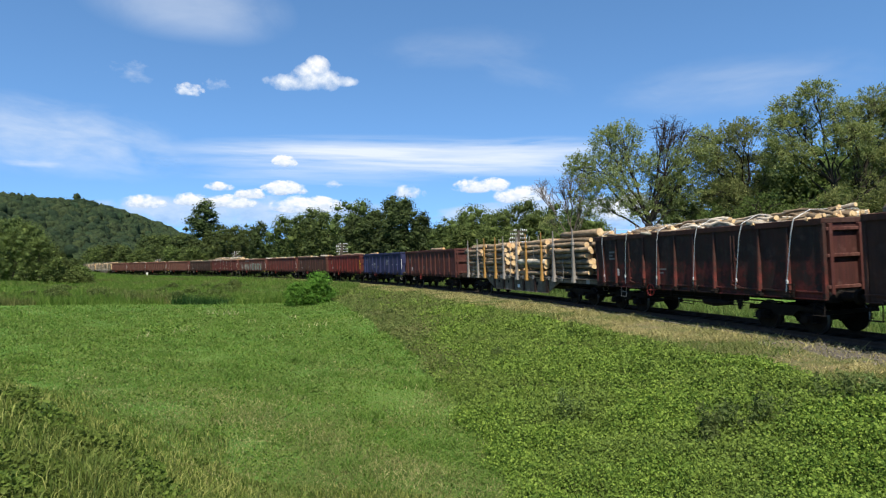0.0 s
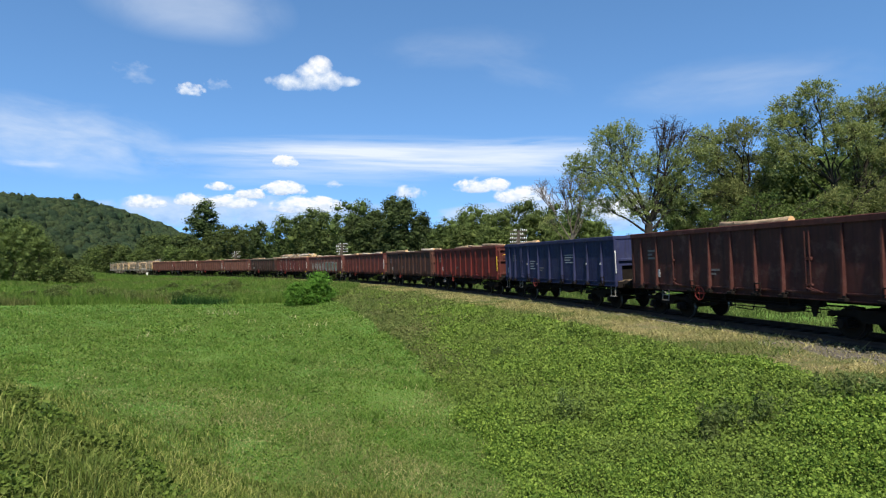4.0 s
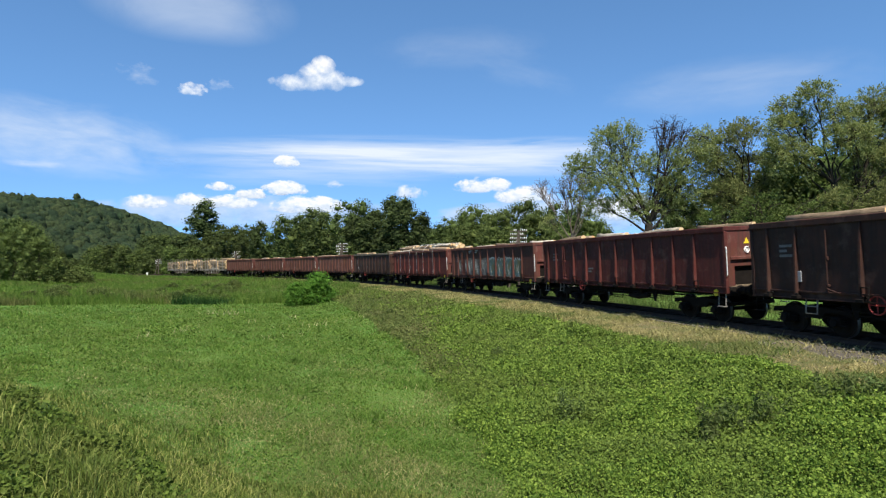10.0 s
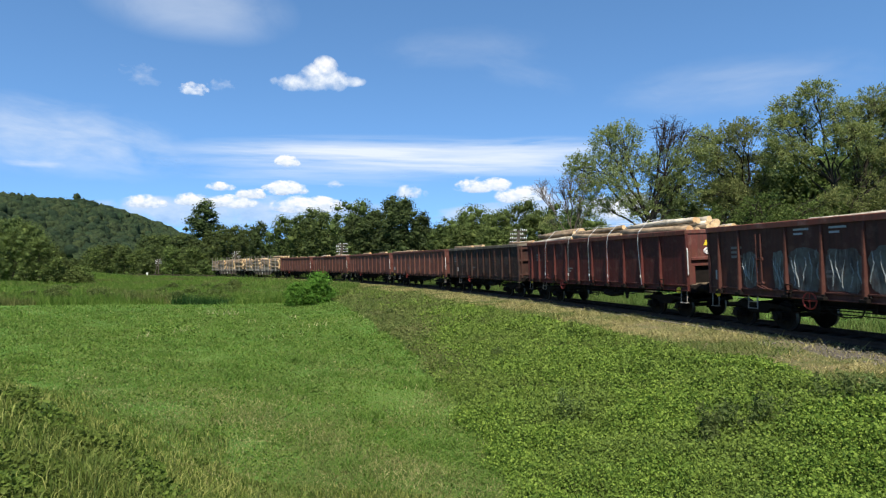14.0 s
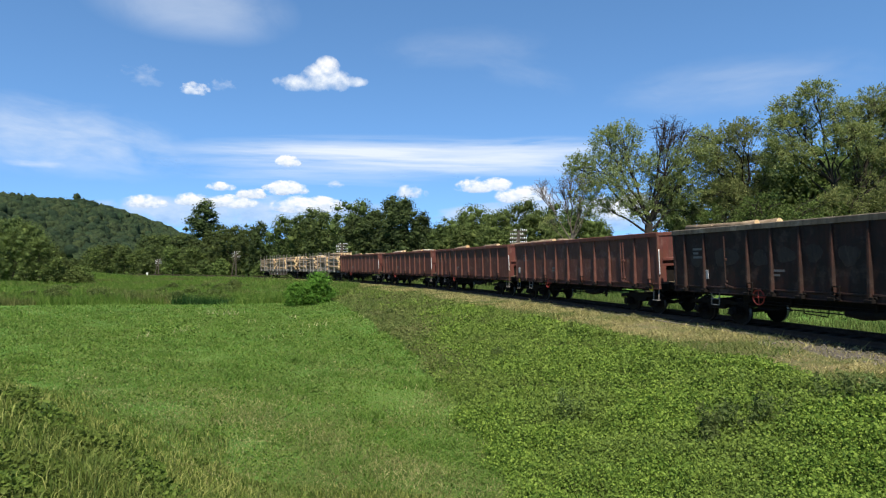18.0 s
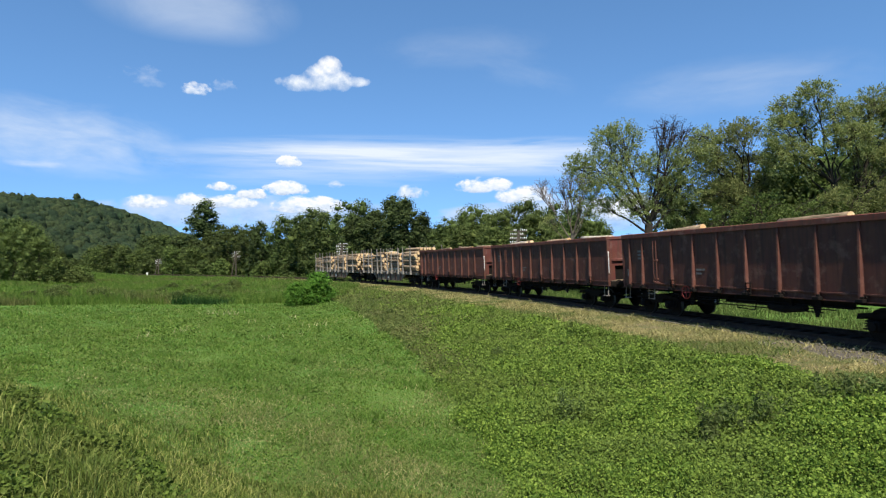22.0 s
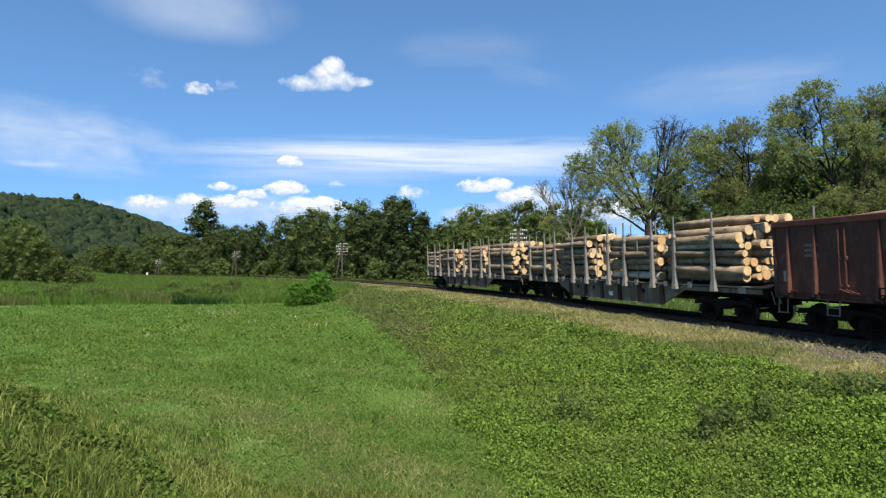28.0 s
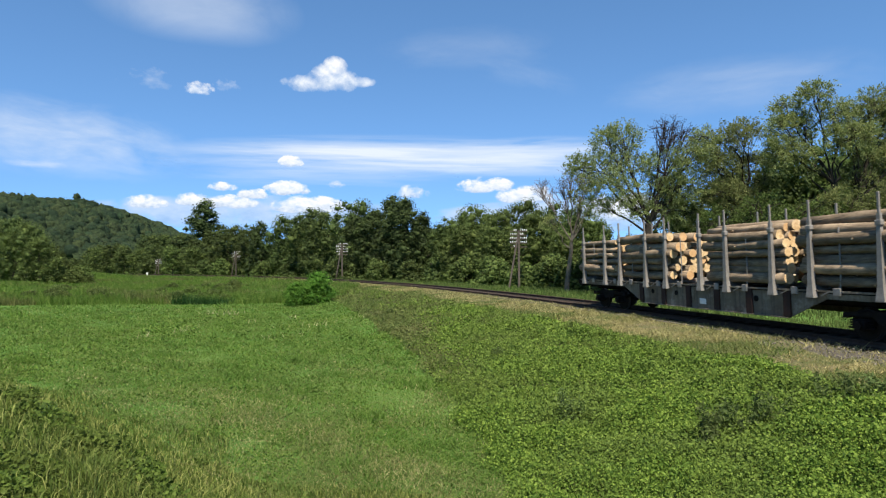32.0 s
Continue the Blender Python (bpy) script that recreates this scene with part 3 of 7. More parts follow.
def build_track():
    track = empty("railway_track")
    tagged(track, "single railway track with rusty rails on old sleepers", "railway track", kind="structure")
    rail = [(-0.035, 0), (0.035, 0), (0.035, -0.04), (0.01, -0.05), (0.01, -0.13), (0.07, -0.16), (-0.07, -0.16), (-0.01, -0.13), (-0.01, -0.05), (-0.035, -0.04)]
    for w in (-0.7535, 0.7535):
        part("rail", ribbon("rail", -325, 400, 1.0, rail, M["rail_steel"], (w, 0)), M["rail_steel"], track)
    ob = part("ballast_bed", ribbon("ballast_bed", -325, 400, 1.0, [(-1.4, 0), (1.0, 0), (1.2, -0.14), (1.3, -0.6), (-1.75, -0.6), (-1.75, -0.24)], M["ballast"], (0, -0.2)), M["ballast"], track, "grey stone ballast bed")
    me = Shape().box(-0.13, 0.13, -1.28, 1.28, -0.29, -0.145, 0.015).mesh("sleeper", [M["sleeper"]])
    rng = random.Random(4)
    for s in np.arange(2, 178, 0.62):
        x, y, z, t = on_track(s)
        q = Matrix.Translation((x, y, z)) @ Euler((0, 0, t + rng.uniform(-0.02, 0.02))).to_matrix().to_4x4() @ Matrix.Rotation(-CANT, 4, "X")
        part("sleeper", me, M["sleeper"], track, at=q)
    # loose stones on the shoulder by the rails
    n = 3600
    g = np.random.default_rng(5)
    s, w = 2 + 42 * g.random(n) ** 2.2, np.where(g.random(n) < 0.75, g.uniform(1.2, 2.3, n), g.uniform(-0.6, 1.2, n))
    w = np.where(s > 15, np.minimum(w, 1.5), w)
    x, y, zr, t = on_track(s, w)
    z = ground_z(x, y, (s, w)) + 0.03
    z = np.where(w < 1.0, zr - 0.2 - w * math.sin(CANT), z)
    r = g.uniform(0.014, 0.04, n)
    base = np.array([(1, 0, 0), (0, 1, 0), (-1, 0, 0), (0, -1, 0), (0, 0, 1), (0, 0, -1)], float)
    v = base[None] * r[:, None, None] * g.uniform(0.6, 1.3, (n, 6, 1))
    ang = g.uniform(0, 6.28, n)
    ca, sa = np.cos(ang)[:, None], np.sin(ang)[:, None]
    vx = v[:, :, 0] * ca - v[:, :, 1] * sa + x[:, None]
    vy = v[:, :, 0] * sa + v[:, :, 1] * ca + y[:, None]
    vz = v[:, :, 2] * 0.7 + z[:, None]
    f = np.array([(0, 1, 4), (1, 2, 4), (2, 3, 4), (3, 0, 4), (1, 0, 5), (2, 1, 5), (3, 2, 5), (0, 3, 5)])
    ff = (np.arange(n)[:, None, None] * 6 + f).reshape(-1, 3)
    st = part("ballast_stones", array_mesh("ballast_stones", np.stack([vx, vy, vz], 2).reshape(-1, 3), ff, [M["stone"]]), M["stone"], track, "loose grey ballast stones")
    tagged(st, kind="stuff")


build_track()

# ---- train ----
# Distance run since 16 s, from the speeds (m/s) at every fourth second.
CLOCK = np.arange(0, 32.01, 0.1)
SPEED = np.interp(CLOCK, np.arange(0, 33, 4), [9.49, 8.78, 8.07, 7.30, 6.94, 6.89, 6.77, 6.60, 6.50])
RUN = np.concatenate([[0], np.cumsum((SPEED[1:] + SPEED[:-1]) * 0.05)])
RUN -= np.interp(16.0, CLOCK, RUN)
MOVERS = []      # (object, arc of its middle at 16 s, distance from middle to bogie pivot)
WHEELS = []      # (wheelset, its place on the wagon)


def wheelset_mesh():
    s = Shape()
    for y in (-0.75, 0.75):
        sg = 1 if y > 0 else -1
        s.tube([(0, y - sg * 0.06, 0), (0, y - sg * 0.035, 0)], [0.49, 0.485], 24, True, 0)
        s.tube([(0, y - sg * 0.035, 0), (0, y + sg * 0.07, 0)], [0.46, 0.452], 24, True, 1, 0)
        s.tube([(0, y + sg * 0.07, 0), (0, y + sg * 0.085, 0)], [0.40, 0.385], 24, True, 0)
        s.tube([(0, y + sg * 0.085, 0), (0, y + sg * 0.14, 0)], [0.13, 0.12], 12, True, 0)
        for k in range(6):
            a = k * math.pi / 3
            s.box(math.cos(a) * 0.25 - 0.03, math.cos(a) * 0.25 + 0.03, y + sg * 0.085 - 0.004, y + sg * 0.1, math.sin(a) * 0.25 - 0.03, math.sin(a) * 0.25 + 0.03)
    s.tube([(0, -1.0, 0), (0, 1.0, 0)], 0.075, 10)
    return s.mesh("wheelset", [M["wheel_steel"], M["tread"]])


def bogie_frame_mesh():
    s = Shape()
    for y in (-1.0, 1.0):
        s.prism([(-1.45, 0.62), (-1.2, 0.70), (-0.55, 0.70), (-0.35, 0.52), (0.35, 0.52), (0.55, 0.70), (1.2, 0.70), (1.45, 0.62), (1.4, 0.78), (0.5, 0.86), (-0.5, 0.86), (-1.4, 0.78)], "y", y - 0.06, y + 0.06)
        for x in (-0.9, 0.9):
            s.box(x - 0.17, x + 0.17, y - 0.13, y + 0.13, 0.32, 0.62, 0.03)
            s.tube([(x, y + (0.13 if y > 0 else -0.13), 0.46), (x, y + (0.2 if y > 0 else -0.2), 0.46)], 0.12, 10)
            for dx in (-0.26, 0.26):
                for k in range(3):
                    s.ring((x + dx, y, 0.45 + k * 0.07), "z", 0.075, 0.022, 7, 3)
                s.box(x + dx - 0.09, x + dx + 0.09, y - 0.09, y + 0.09, 0.36, 0.40, 0.01)
            s.box(x - 0.55 if x > 0 else x + 0.47, x - 0.47 if x > 0 else x + 0.55, y * 0.72 - 0.05, y * 0.72 + 0.05, 0.25, 0.68, 0.02)
    s.box(-0.2, 0.2, -0.98, 0.98, 0.6, 0.86, 0.03)
    for x in (-1.4, 1.4):
        s.box(x - 0.06, x + 0.06, -0.98, 0.98, 0.62, 0.74, 0.02)
    s.tube([(0, 0, 0.86), (0, 0, 1.2)], 0.22, 12)
    return s.mesh("bogie_frame", [M["steel_dark"]])


def log_mesh(seed, length, r0, r1, bend, n=9):
    g = random.Random(seed)
    k = 5
    pts, rad = [], []
    a1, a2 = g.uniform(0, 6.28), g.uniform(0, 6.28)
    for i in range(k):
        t = i / (k - 1)
        off = math.sin(t * math.pi) * bend
        pts.append((t * length - length / 2, off * math.cos(a1) + 0.012 * g.uniform(-1, 1), off * math.sin(a1) + 0.012 * g.uniform(-1, 1)))
        rad.append((r0 + (r1 - r0) * t) * g.uniform(0.96, 1.05))
    s = Shape().tube(pts, rad, n, True, 0, 1)
    for i in range(2):      # branch stubs
        t = g.uniform(-0.4, 0.4) * length
        a = g.uniform(0, 6.28)
        r = (r0 + r1) / 2
        d = Vector((0.25, math.cos(a), math.sin(a)))
        c = Vector((t, 0, 0))
        s.tube([c + d * r * 0.7, c + d * (r + 0.02)], [0.04, 0.028], 5, True, 0, 1)
    me = s.mesh("log", [M["log_bark"], M["cut_wood"]], True)
    me.polygons.foreach_set("use_smooth", [i == 0 for i in s.m])
    return me


def add_running_gear(wagon, half, pivot, old=False):
    """Bogies with wheelsets, buffers, hook and brake gear."""
    bog = cached("bogie", bogie_frame_mesh)
    ws = cached("wheelset", wheelset_mesh)
    for c in (-pivot, pivot):
        part("bogie_frame", bog, M["steel_dark"], wagon, "black cast bogie frame with springs", pose(c, 0, -RIDE))
        for d in (-0.9, 0.9):
            w = part("wheelset", ws, M["wheel_steel"], wagon, "", pose(c + d, 0, 0.46 - RIDE))
            WHEELS.append((w, Vector((c + d, 0, 0.46 - RIDE))))
    long = cached(("long", round(half, 2)), lambda: Shape().box(-half + 0.12, half - 0.12, -0.05, 0.05, 0.82, 1.14, 0.01).mesh("underframe_girder", [M["steel_dark"]]))
    for y in (-0.72, 0.72):
        part("underframe_girder", long, M["steel_dark"], wagon, "", pose(0, y, 0))
    buf = cached("buffer", lambda: Shape().tube([(0, 0, 0), (0.08, 0, 0)], 0.17, 12).tube([(0.06, 0, 0), (0.36, 0, 0)], [0.125, 0.115], 12).tube([(0.34, 0, 0), (0.55, 0, 0)], 0.085, 12).mesh("buffer_shank", [M["steel_dark"]]))
    plate = cached("plate", lambda: Shape().tube([(0.55, 0, 0), (0.575, 0, 0), (0.6, 0, 0)], [0.22, 0.225, 0.19], 16).mesh("buffer_plate", [M["steel_dark"]]))
    hook = cached("hook", lambda: Shape().box(0, 0.22, -0.05, 0.05, -0.05, 0.05, 0.015).prism([(0.2, -0.05), (0.42, -0.06), (0.46, 0.06), (0.40, 0.10), (0.38, 0.0), (0.2, 0.03)], "y", -0.035, 0.035).ring((0.40, 0.0, -0.14), "y", 0.13, 0.022, 10, 5).tube([(0.3, -0.25, -0.02), (0.42, -0.26, -0.25), (0.52, -0.22, -0.32)], 0.028, 6).mesh("coupling_hook", [M["steel_dark"]]))
    for sg in (-1, 1):
        turn = pose(0, 0, 0, 0, 0, 0 if sg > 0 else 180)
        for y in (-0.875, 0.875):
            b = part("buffer", buf, M["steel_dark"], wagon, "", Matrix.Translation((sg * half, y, 1.06)) @ turn)
            part("buffer_plate", plate, M["wheel_steel"], b)
        part("coupling_hook", hook, M["steel_dark"], wagon, "", Matrix.Translation((sg * half, 0, 1.04)) @ turn)


def gondola(length, side_mat, end_mat, rim_mat, style, rib_mat=None, rail_mat=None, flip=False):
    """An open wagon with ribbed sides. length: over the buffers; style: 'new' smooth ends, 'old' framed ends."""
    wagon = empty("gondola_wagon")
    rib_mat = rib_mat or side_mat
    half = length / 2 - 0.62
    pivot = 4.5 if length < 15 else 5.35
    add_running_gear(wagon, half, pivot)
    T, top = 0.05, 3.30
    side = cached(("side", length), lambda: Shape().box(-half + 0.03, half - 0.03, -0.025, 0.025, 1.12, 3.16, 0.006).mesh("side_wall", [side_mat]))
    rail = cached(("toprail", length), lambda: Shape().box(-half, half, -0.065, 0.075, 3.14, top, 0.02).box(-half, half, -0.075, -0.06, 3.12, 3.17).mesh("top_rail", [rim_mat]))
    sole = cached(("sole", length), lambda: Shape().box(-half, half, -0.03, 0.03, 0.96, 1.2, 0.006).box(-half, half, -0.09, -0.03, 1.16, 1.2).box(-half, half, -0.09, -0.03, 0.96, 0.99).mesh("side_sill", [side_mat]))
    endrail = cached("endrail", lambda: Shape().box(-0.06, 0.06, -1.33, 1.33, 3.14, top, 0.02).mesh("end_rail", [rim_mat]))
    for y in (-1, 1):
        part("side_wall", side, side_mat, wagon, "", pose(0, y * 1.365, 0))
        part("top_rail", rail, rim_mat, wagon, "", pose(0, y * 1.385, 0, 0, 0, 0 if y < 0 else 180))
        part("side_sill", sole, side_mat, wagon, "", pose(0, y * 1.35, 0, 0, 0, 0 if y < 0 else 180))
    fl = cached(("floor", length), lambda: Shape().box(-half + 0.05, half - 0.05, -1.33, 1.33, 1.16, 1.24).box(-half + 0.3, half - 0.3, -0.32, -0.18, 0.84, 1.16).box(-half + 0.3, half - 0.3, 0.18, 0.32, 0.84, 1.16).mesh("floor", [M["wood_floor"]]))
    part("floor", fl, M["wood_floor"], wagon)
    # ribs, widest at the foot
    rib = cached("rib", lambda: Shape().add(
        [(-0.045, 0, 1.0), (0.045, 0, 1.0), (0.035, -0.14, 1.0), (-0.035, -0.14, 1.0), (-0.04, 0, 3.14), (0.04, 0, 3.14), (0.03, -0.045, 3.14), (-0.03, -0.045, 3.14), (-0.045, 0, 1.28), (0.045, 0, 1.28), (0.035, -0.13, 1.28), (-0.035, -0.13, 1.28)],
        [(0, 1, 2, 3), (4, 7, 6, 5), (0, 3, 11, 8), (1, 9, 10, 2), (3, 2, 10, 11), (8, 11, 7, 4), (9, 5, 6, 10), (11, 10, 6, 7)]).box(-0.06, 0.06, -0.15, -0.0, 0.98, 1.06, 0.01).mesh("rib", [side_mat]))
    if length > 15:
        xs = [-half + q for q in (0.62, 1.6, 3.6, 4.9, 6.22, 7.58, 8.95, 10.33, 11.68, 12.92)]
        rods, step_at = (2.42, 2.62), 2.1
    else:
        xs = [-half + q for q in ((0.75, 1.6, 3.55, 4.88, 6.32, 7.76, 9.1, 10.4, 11.7) if style == "new" else (0.75, 1.85, 4.0, 5.02, 6.12, 7.22, 8.33, 10.4, 11.55))]
        rods, step_at = ((2.5, 2.68), 2.3) if style == "new" else ((2.95, 9.2, 9.35), 2.3)
    if flip:        # doors towards the leading end
        xs, rods = sorted(-x for x in xs), [2 * half - q for q in rods]
    for y in (-1, 1):
        for x in xs:
            part("rib", rib, rib_mat, wagon, "", pose(x, y * 1.392, 0, 0, 0, 0 if y < 0 else 180))
    # corner posts
    cp = cached("corner", lambda: Shape().box(-0.06, 0.06, -0.06, 0.06, 0.98, 3.14, 0.012).mesh("corner_post", [side_mat]))
    for x in (-half + 0.06, half - 0.06):
        for y in (-1.36, 1.36):
            part("corner_post", cp, rib_mat, wagon, "", pose(x, y, 0))
    # door lock rods with handles
    rod = cached("rod", lambda: Shape().tube([(0, -0.06, 1.2), (0, -0.06, 2.95)], 0.02, 6).box(-0.05, 0.05, -0.075, 0, 2.1, 2.2, 0.01).box(-0.05, 0.05, -0.075, 0, 1.35, 1.42, 0.01).tube([(0, -0.08, 1.3), (0.3, -0.12, 1.22), (0.42, -0.12, 1.2)], 0.02, 6).mesh("door_rod", [M["stake_steel"]]))
    for y in (-1, 1):
        for x in [q - half for q in rods]:
            part("door_rod", rod, rib_mat, wagon, "", pose(x, y * 1.392, 0, 0, 0, 0 if y < 0 else 180))
    hd = cached(("head",), lambda: Shape().box(-0.1, 0.1, -1.3, 1.3, 0.88, 1.18, 0.02).box(-0.02, 0.02, -1.38, 1.38, 1.12, 1.2).mesh("headstock", [M["steel_dark"]]))
    for sg in (-1, 1):
        q = pose(sg * (half - 0.08), 0, 0, 0, 0, 0 if sg > 0 else 180)
        part("headstock", hd, M["steel_dark"], wagon, "", q)
        part("end_rail", endrail, rim_mat, wagon, "", q)
        if style == "new":
            ew = cached("end_new", lambda: Shape().box(-0.03, 0.03, -1.31, 1.31, 1.9, 3.14, 0.008).box(0.03, 0.10, -1.2, 1.2, 2.12, 2.24, 0.015).box(-0.03, 0.03, -1.31, -1.0, 1.2, 1.9, 0.008).box(0.03, 0.08, -1.31, -1.2, 1.2, 3.1, 0.01).box(0.03, 0.08, 1.2, 1.31, 1.2, 3.1, 0.01).mesh("end_wall", [end_mat]))
            part("end_wall", ew, end_mat, wagon, "rust-red painted steel end wall", q)
            # shallow step recess; its black colour stands in for deep shade
            rec = cached("recess", lambda: Shape().box(-0.12, -0.07, -1.0, 1.31, 1.2, 1.9, 0.01).box(-0.07, -0.03, -1.0, 1.31, 1.86, 1.92, 0.01).mesh("step_box", [M["steel_dark"]]))
            part("step_box", rec, M["steel_dark"], wagon, "step recess with its shade painted black", q)
            hr = cached("handrail", lambda: Shape().tube([(0.05, -1.36, 1.55), (0.13, -1.40, 1.6), (0.13, -1.40, 2.55), (0.05, -1.36, 2.6)], 0.02, 6).mesh("handrail", [M["white_rail"]]))
            part("handrail", hr, M["white_rail"], wagon, "white handrail", q)
            gr = cached("grab_rail", lambda: Shape().tube([(0.08, -0.3, 2.3), (0.18, -0.3, 2.33), (0.18, 0.2, 2.33), (0.08, 0.2, 2.3)], 0.018, 6).mesh("grab_rail", [M["white_rail"]]))
            part("grab_rail", gr, M["white_rail"], wagon, "white grab rail", q)
        else:
            ew = cached("end_old", lambda: Shape().box(-0.03, 0.02, -1.31, 1.31, 1.2, 3.14, 0.008).mesh("end_wall", [end_mat]))
            part("end_wall", ew, end_mat, wagon, "framed steel end wall", q)
            post = cached("endpost", lambda: Shape().box(0.02, 0.14, -0.06, 0.06, 1.1, 3.14, 0.012).mesh("end_post", [end_mat]))
            for y in (-1.18, -0.1, 1.18):
                part("end_post", post, end_mat, wagon, "", q @ pose(0, y, 0))
            beam = cached("endbeam", lambda: Shape().box(0.018, 0.11, -1.31, 1.31, -0.05, 0.05, 0.012).mesh("end_beam", [end_mat]))
            for z in (1.32, 2.22, 2.98):
                part("end_beam", beam, end_mat, wagon, "", q @ pose(0, 0, z))
            if rail_mat:
                hr = cached("handrail_y", lambda: Shape().tube([(0.05, -1.33, 1.5), (0.15, -1.42, 1.55), (0.15, -1.42, 2.5), (0.05, -1.33, 2.55)], 0.017, 6).mesh("handrail", [rail_mat]))
                part("handrail", hr, rail_mat, wagon, "yellow handrail", q)
                gr = cached("grab_rail_y", lambda: Shape().tube([(0.11, -0.9, 2.62), (0.18, -0.9, 2.64), (0.18, 0.1, 2.64), (0.11, 0.1, 2.62)], 0.02, 6).mesh("grab_rail", [rail_mat]))
                part("grab_rail", gr, rail_mat, wagon, "yellow grab rail", q)
        st = cached("step", lambda: Shape().tube([(-0.17, 0, 0.98), (-0.17, -0.03, 0.5), (0.17, -0.03, 0.5), (0.17, 0, 0.98)], 0.02, 6).box(-0.17, 0.17, -0.1, 0.06, 0.49, 0.515, 0.005).mesh("step", [M["steel_dark"]]))
        for y in (-1.36, 1.36):
            part("step", st, M["stake_steel"] if style == "new" else M["steel_dark"], wagon, "", pose(sg * (half - 0.28), y, 0))
    mid = cached("midstep", lambda: Shape().tube([(-0.2, 0, 0.98), (-0.2, -0.03, 0.55), (0.2, -0.03, 0.55), (0.2, 0, 0.98)], 0.022, 6).tube([(-0.2, -0.02, 0.76), (0.2, -0.02, 0.76)], 0.018, 6).mesh("step", [M["stake_steel"]]))
    part("step", mid, M["stake_steel"], wagon, "pale steel side step", pose(-half + step_at, -1.37, 0))
    hw = cached("handwheel", lambda: Shape().ring((0, -0.06, 0), "y", 0.24, 0.02, 18, 6).tube([(0, -0.06, -0.24), (0, -0.06, 0.24)], 0.014, 5).tube([(-0.24, -0.06, 0), (0.24, -0.06, 0)], 0.014, 5).tube([(0, -0.1, 0), (0, 0.2, 0)], 0.03, 8).mesh("handwheel", [M["red_paint"]]))
    part("handwheel", hw, M["red_paint"], wagon, "red brake handwheel", pose(-pivot + 1.9 + 0.6, -1.36, 0.92))
    gear = cached(("gear", length), lambda: Shape().tube([(-1.6, -0.5, 0.72), (1.4, -0.5, 0.72)], 0.16, 10).box(-3.2, 3.4, -1.2, -1.17, 0.66, 0.69).box(-1.0, -0.92, -1.2, -1.14, 0.66, 1.0).box(1.8, 1.88, -1.2, -1.14, 0.66, 1.0).tube([(-3.0, 0.4, 0.6), (3.0, 0.4, 0.6)], 0.03, 6).box(0.2, 0.9, -1.0, -0.5, 0.66, 0.98, 0.02).mesh("brake_gear", [M["steel_dark"]]))
    part("brake_gear", gear, M["steel_dark"], wagon, "black brake rods and air tank")
    span = pivot - 1.5
    beam = cached(("beam", length), lambda: Shape().box(-span, span, -0.04, 0.04, 0.74, 1.16, 0.01).box(-span, span, -0.12, 0.0, 0.72, 0.76).mesh("underframe_beam", [M["steel_dark"]]))
    for y in (-1.0, 1.0):
        part("underframe_beam", beam, M["steel_dark"], wagon, "", pose(0, y, 0, 0, 0, 0 if y < 0 else 180))
    rig = cached(("rig", length), lambda: Shape()
                 .tube([(-2.6, -1.18, 0.9), (-2.3, -1.2, 0.56), (-1.9, -1.2, 0.5), (-1.4, -1.2, 0.54), (-1.25, -1.16, 0.9)], 0.022, 6)
                 .tube([(0.9, -1.1, 0.62), (1.5, -1.1, 0.58), (2.3, -1.1, 0.66)], [0.11, 0.13, 0.11], 10)
                 .tube([(-0.6, -1.12, 0.95), (-0.5, -1.14, 0.5), (0.3, -1.14, 0.46), (0.45, -1.12, 0.95)], 0.02, 6)
                 .prism([(2.5, 0.95), (2.62, 0.42), (2.72, 0.42), (2.9, 0.95)], "y", -1.1, -1.06)
                 .prism([(-3.1, 0.95), (-2.98, 0.45), (-2.88, 0.45), (-2.75, 0.95)], "y", -1.1, -1.06)
                 .box(-3.3, 2.9, -1.12, -1.09, 0.55, 0.58)
                 .mesh("brake_rigging", [M["steel_dark"]]))
    part("brake_rigging", rig, M["steel_dark"], wagon, "black brake levers and pipes")
    stencil_lines(wagon, M["stencil"], -half + 1.2, 2.5, 3, 0.5, 0.08, 0.07, "faded grey stencil line")
    stencil_lines(wagon, M["stencil"], -half + 5.0, 1.75, 2, 0.5, 0.07, 0.07, "faded grey stencil line")
    card = cached("card_box", lambda: Shape().box(-0.11, 0.11, -0.03, 0, -0.16, 0.16, 0.006).mesh("card_box", [M["pale_stencil"]]))
    part("card_box", card, M["pale_stencil"], wagon, "pale document holder", pose(-half + 0.5 if style == "new" else -half + 1.9, -1.393, 1.62))
    tie = cached("tie", lambda: Shape().ring((0, -0.05, 0), "y", 0.05, 0.014, 8, 4).box(-0.05, 0.05, -0.05, 0.0, 0.03, 0.09, 0.01).mesh("tie_ring", [M["steel_dark"]]))
    foot = cached("rib_foot", lambda: Shape().box(-0.1, 0.14, -0.19, -0.02, 0.97, 1.07, 0.012).box(0.03, 0.14, -0.17, -0.12, 1.05, 1.14, 0.01).mesh("rib_foot", [M["steel_dark"]]))
    for x in xs:
        part("rib_foot", foot, M["steel_dark"], wagon, "", pose(x, -1.392, 0))
    iron = cached("foot_iron", lambda: Shape().tube([(-0.12, -0.14, 1.42), (-0.12, -0.16, 1.0)], 0.014, 5).tube([(0.12, -0.14, 1.42), (0.12, -0.16, 1.0)], 0.014, 5).box(-0.12, 0.12, -0.17, -0.1, 1.0, 1.03).box(-0.12, 0.12, -0.17, -0.1, 1.18, 1.21).box(-0.12, 0.12, -0.17, -0.1, 1.36, 1.39).mesh("foot_iron", [M["steel_dark"]]))
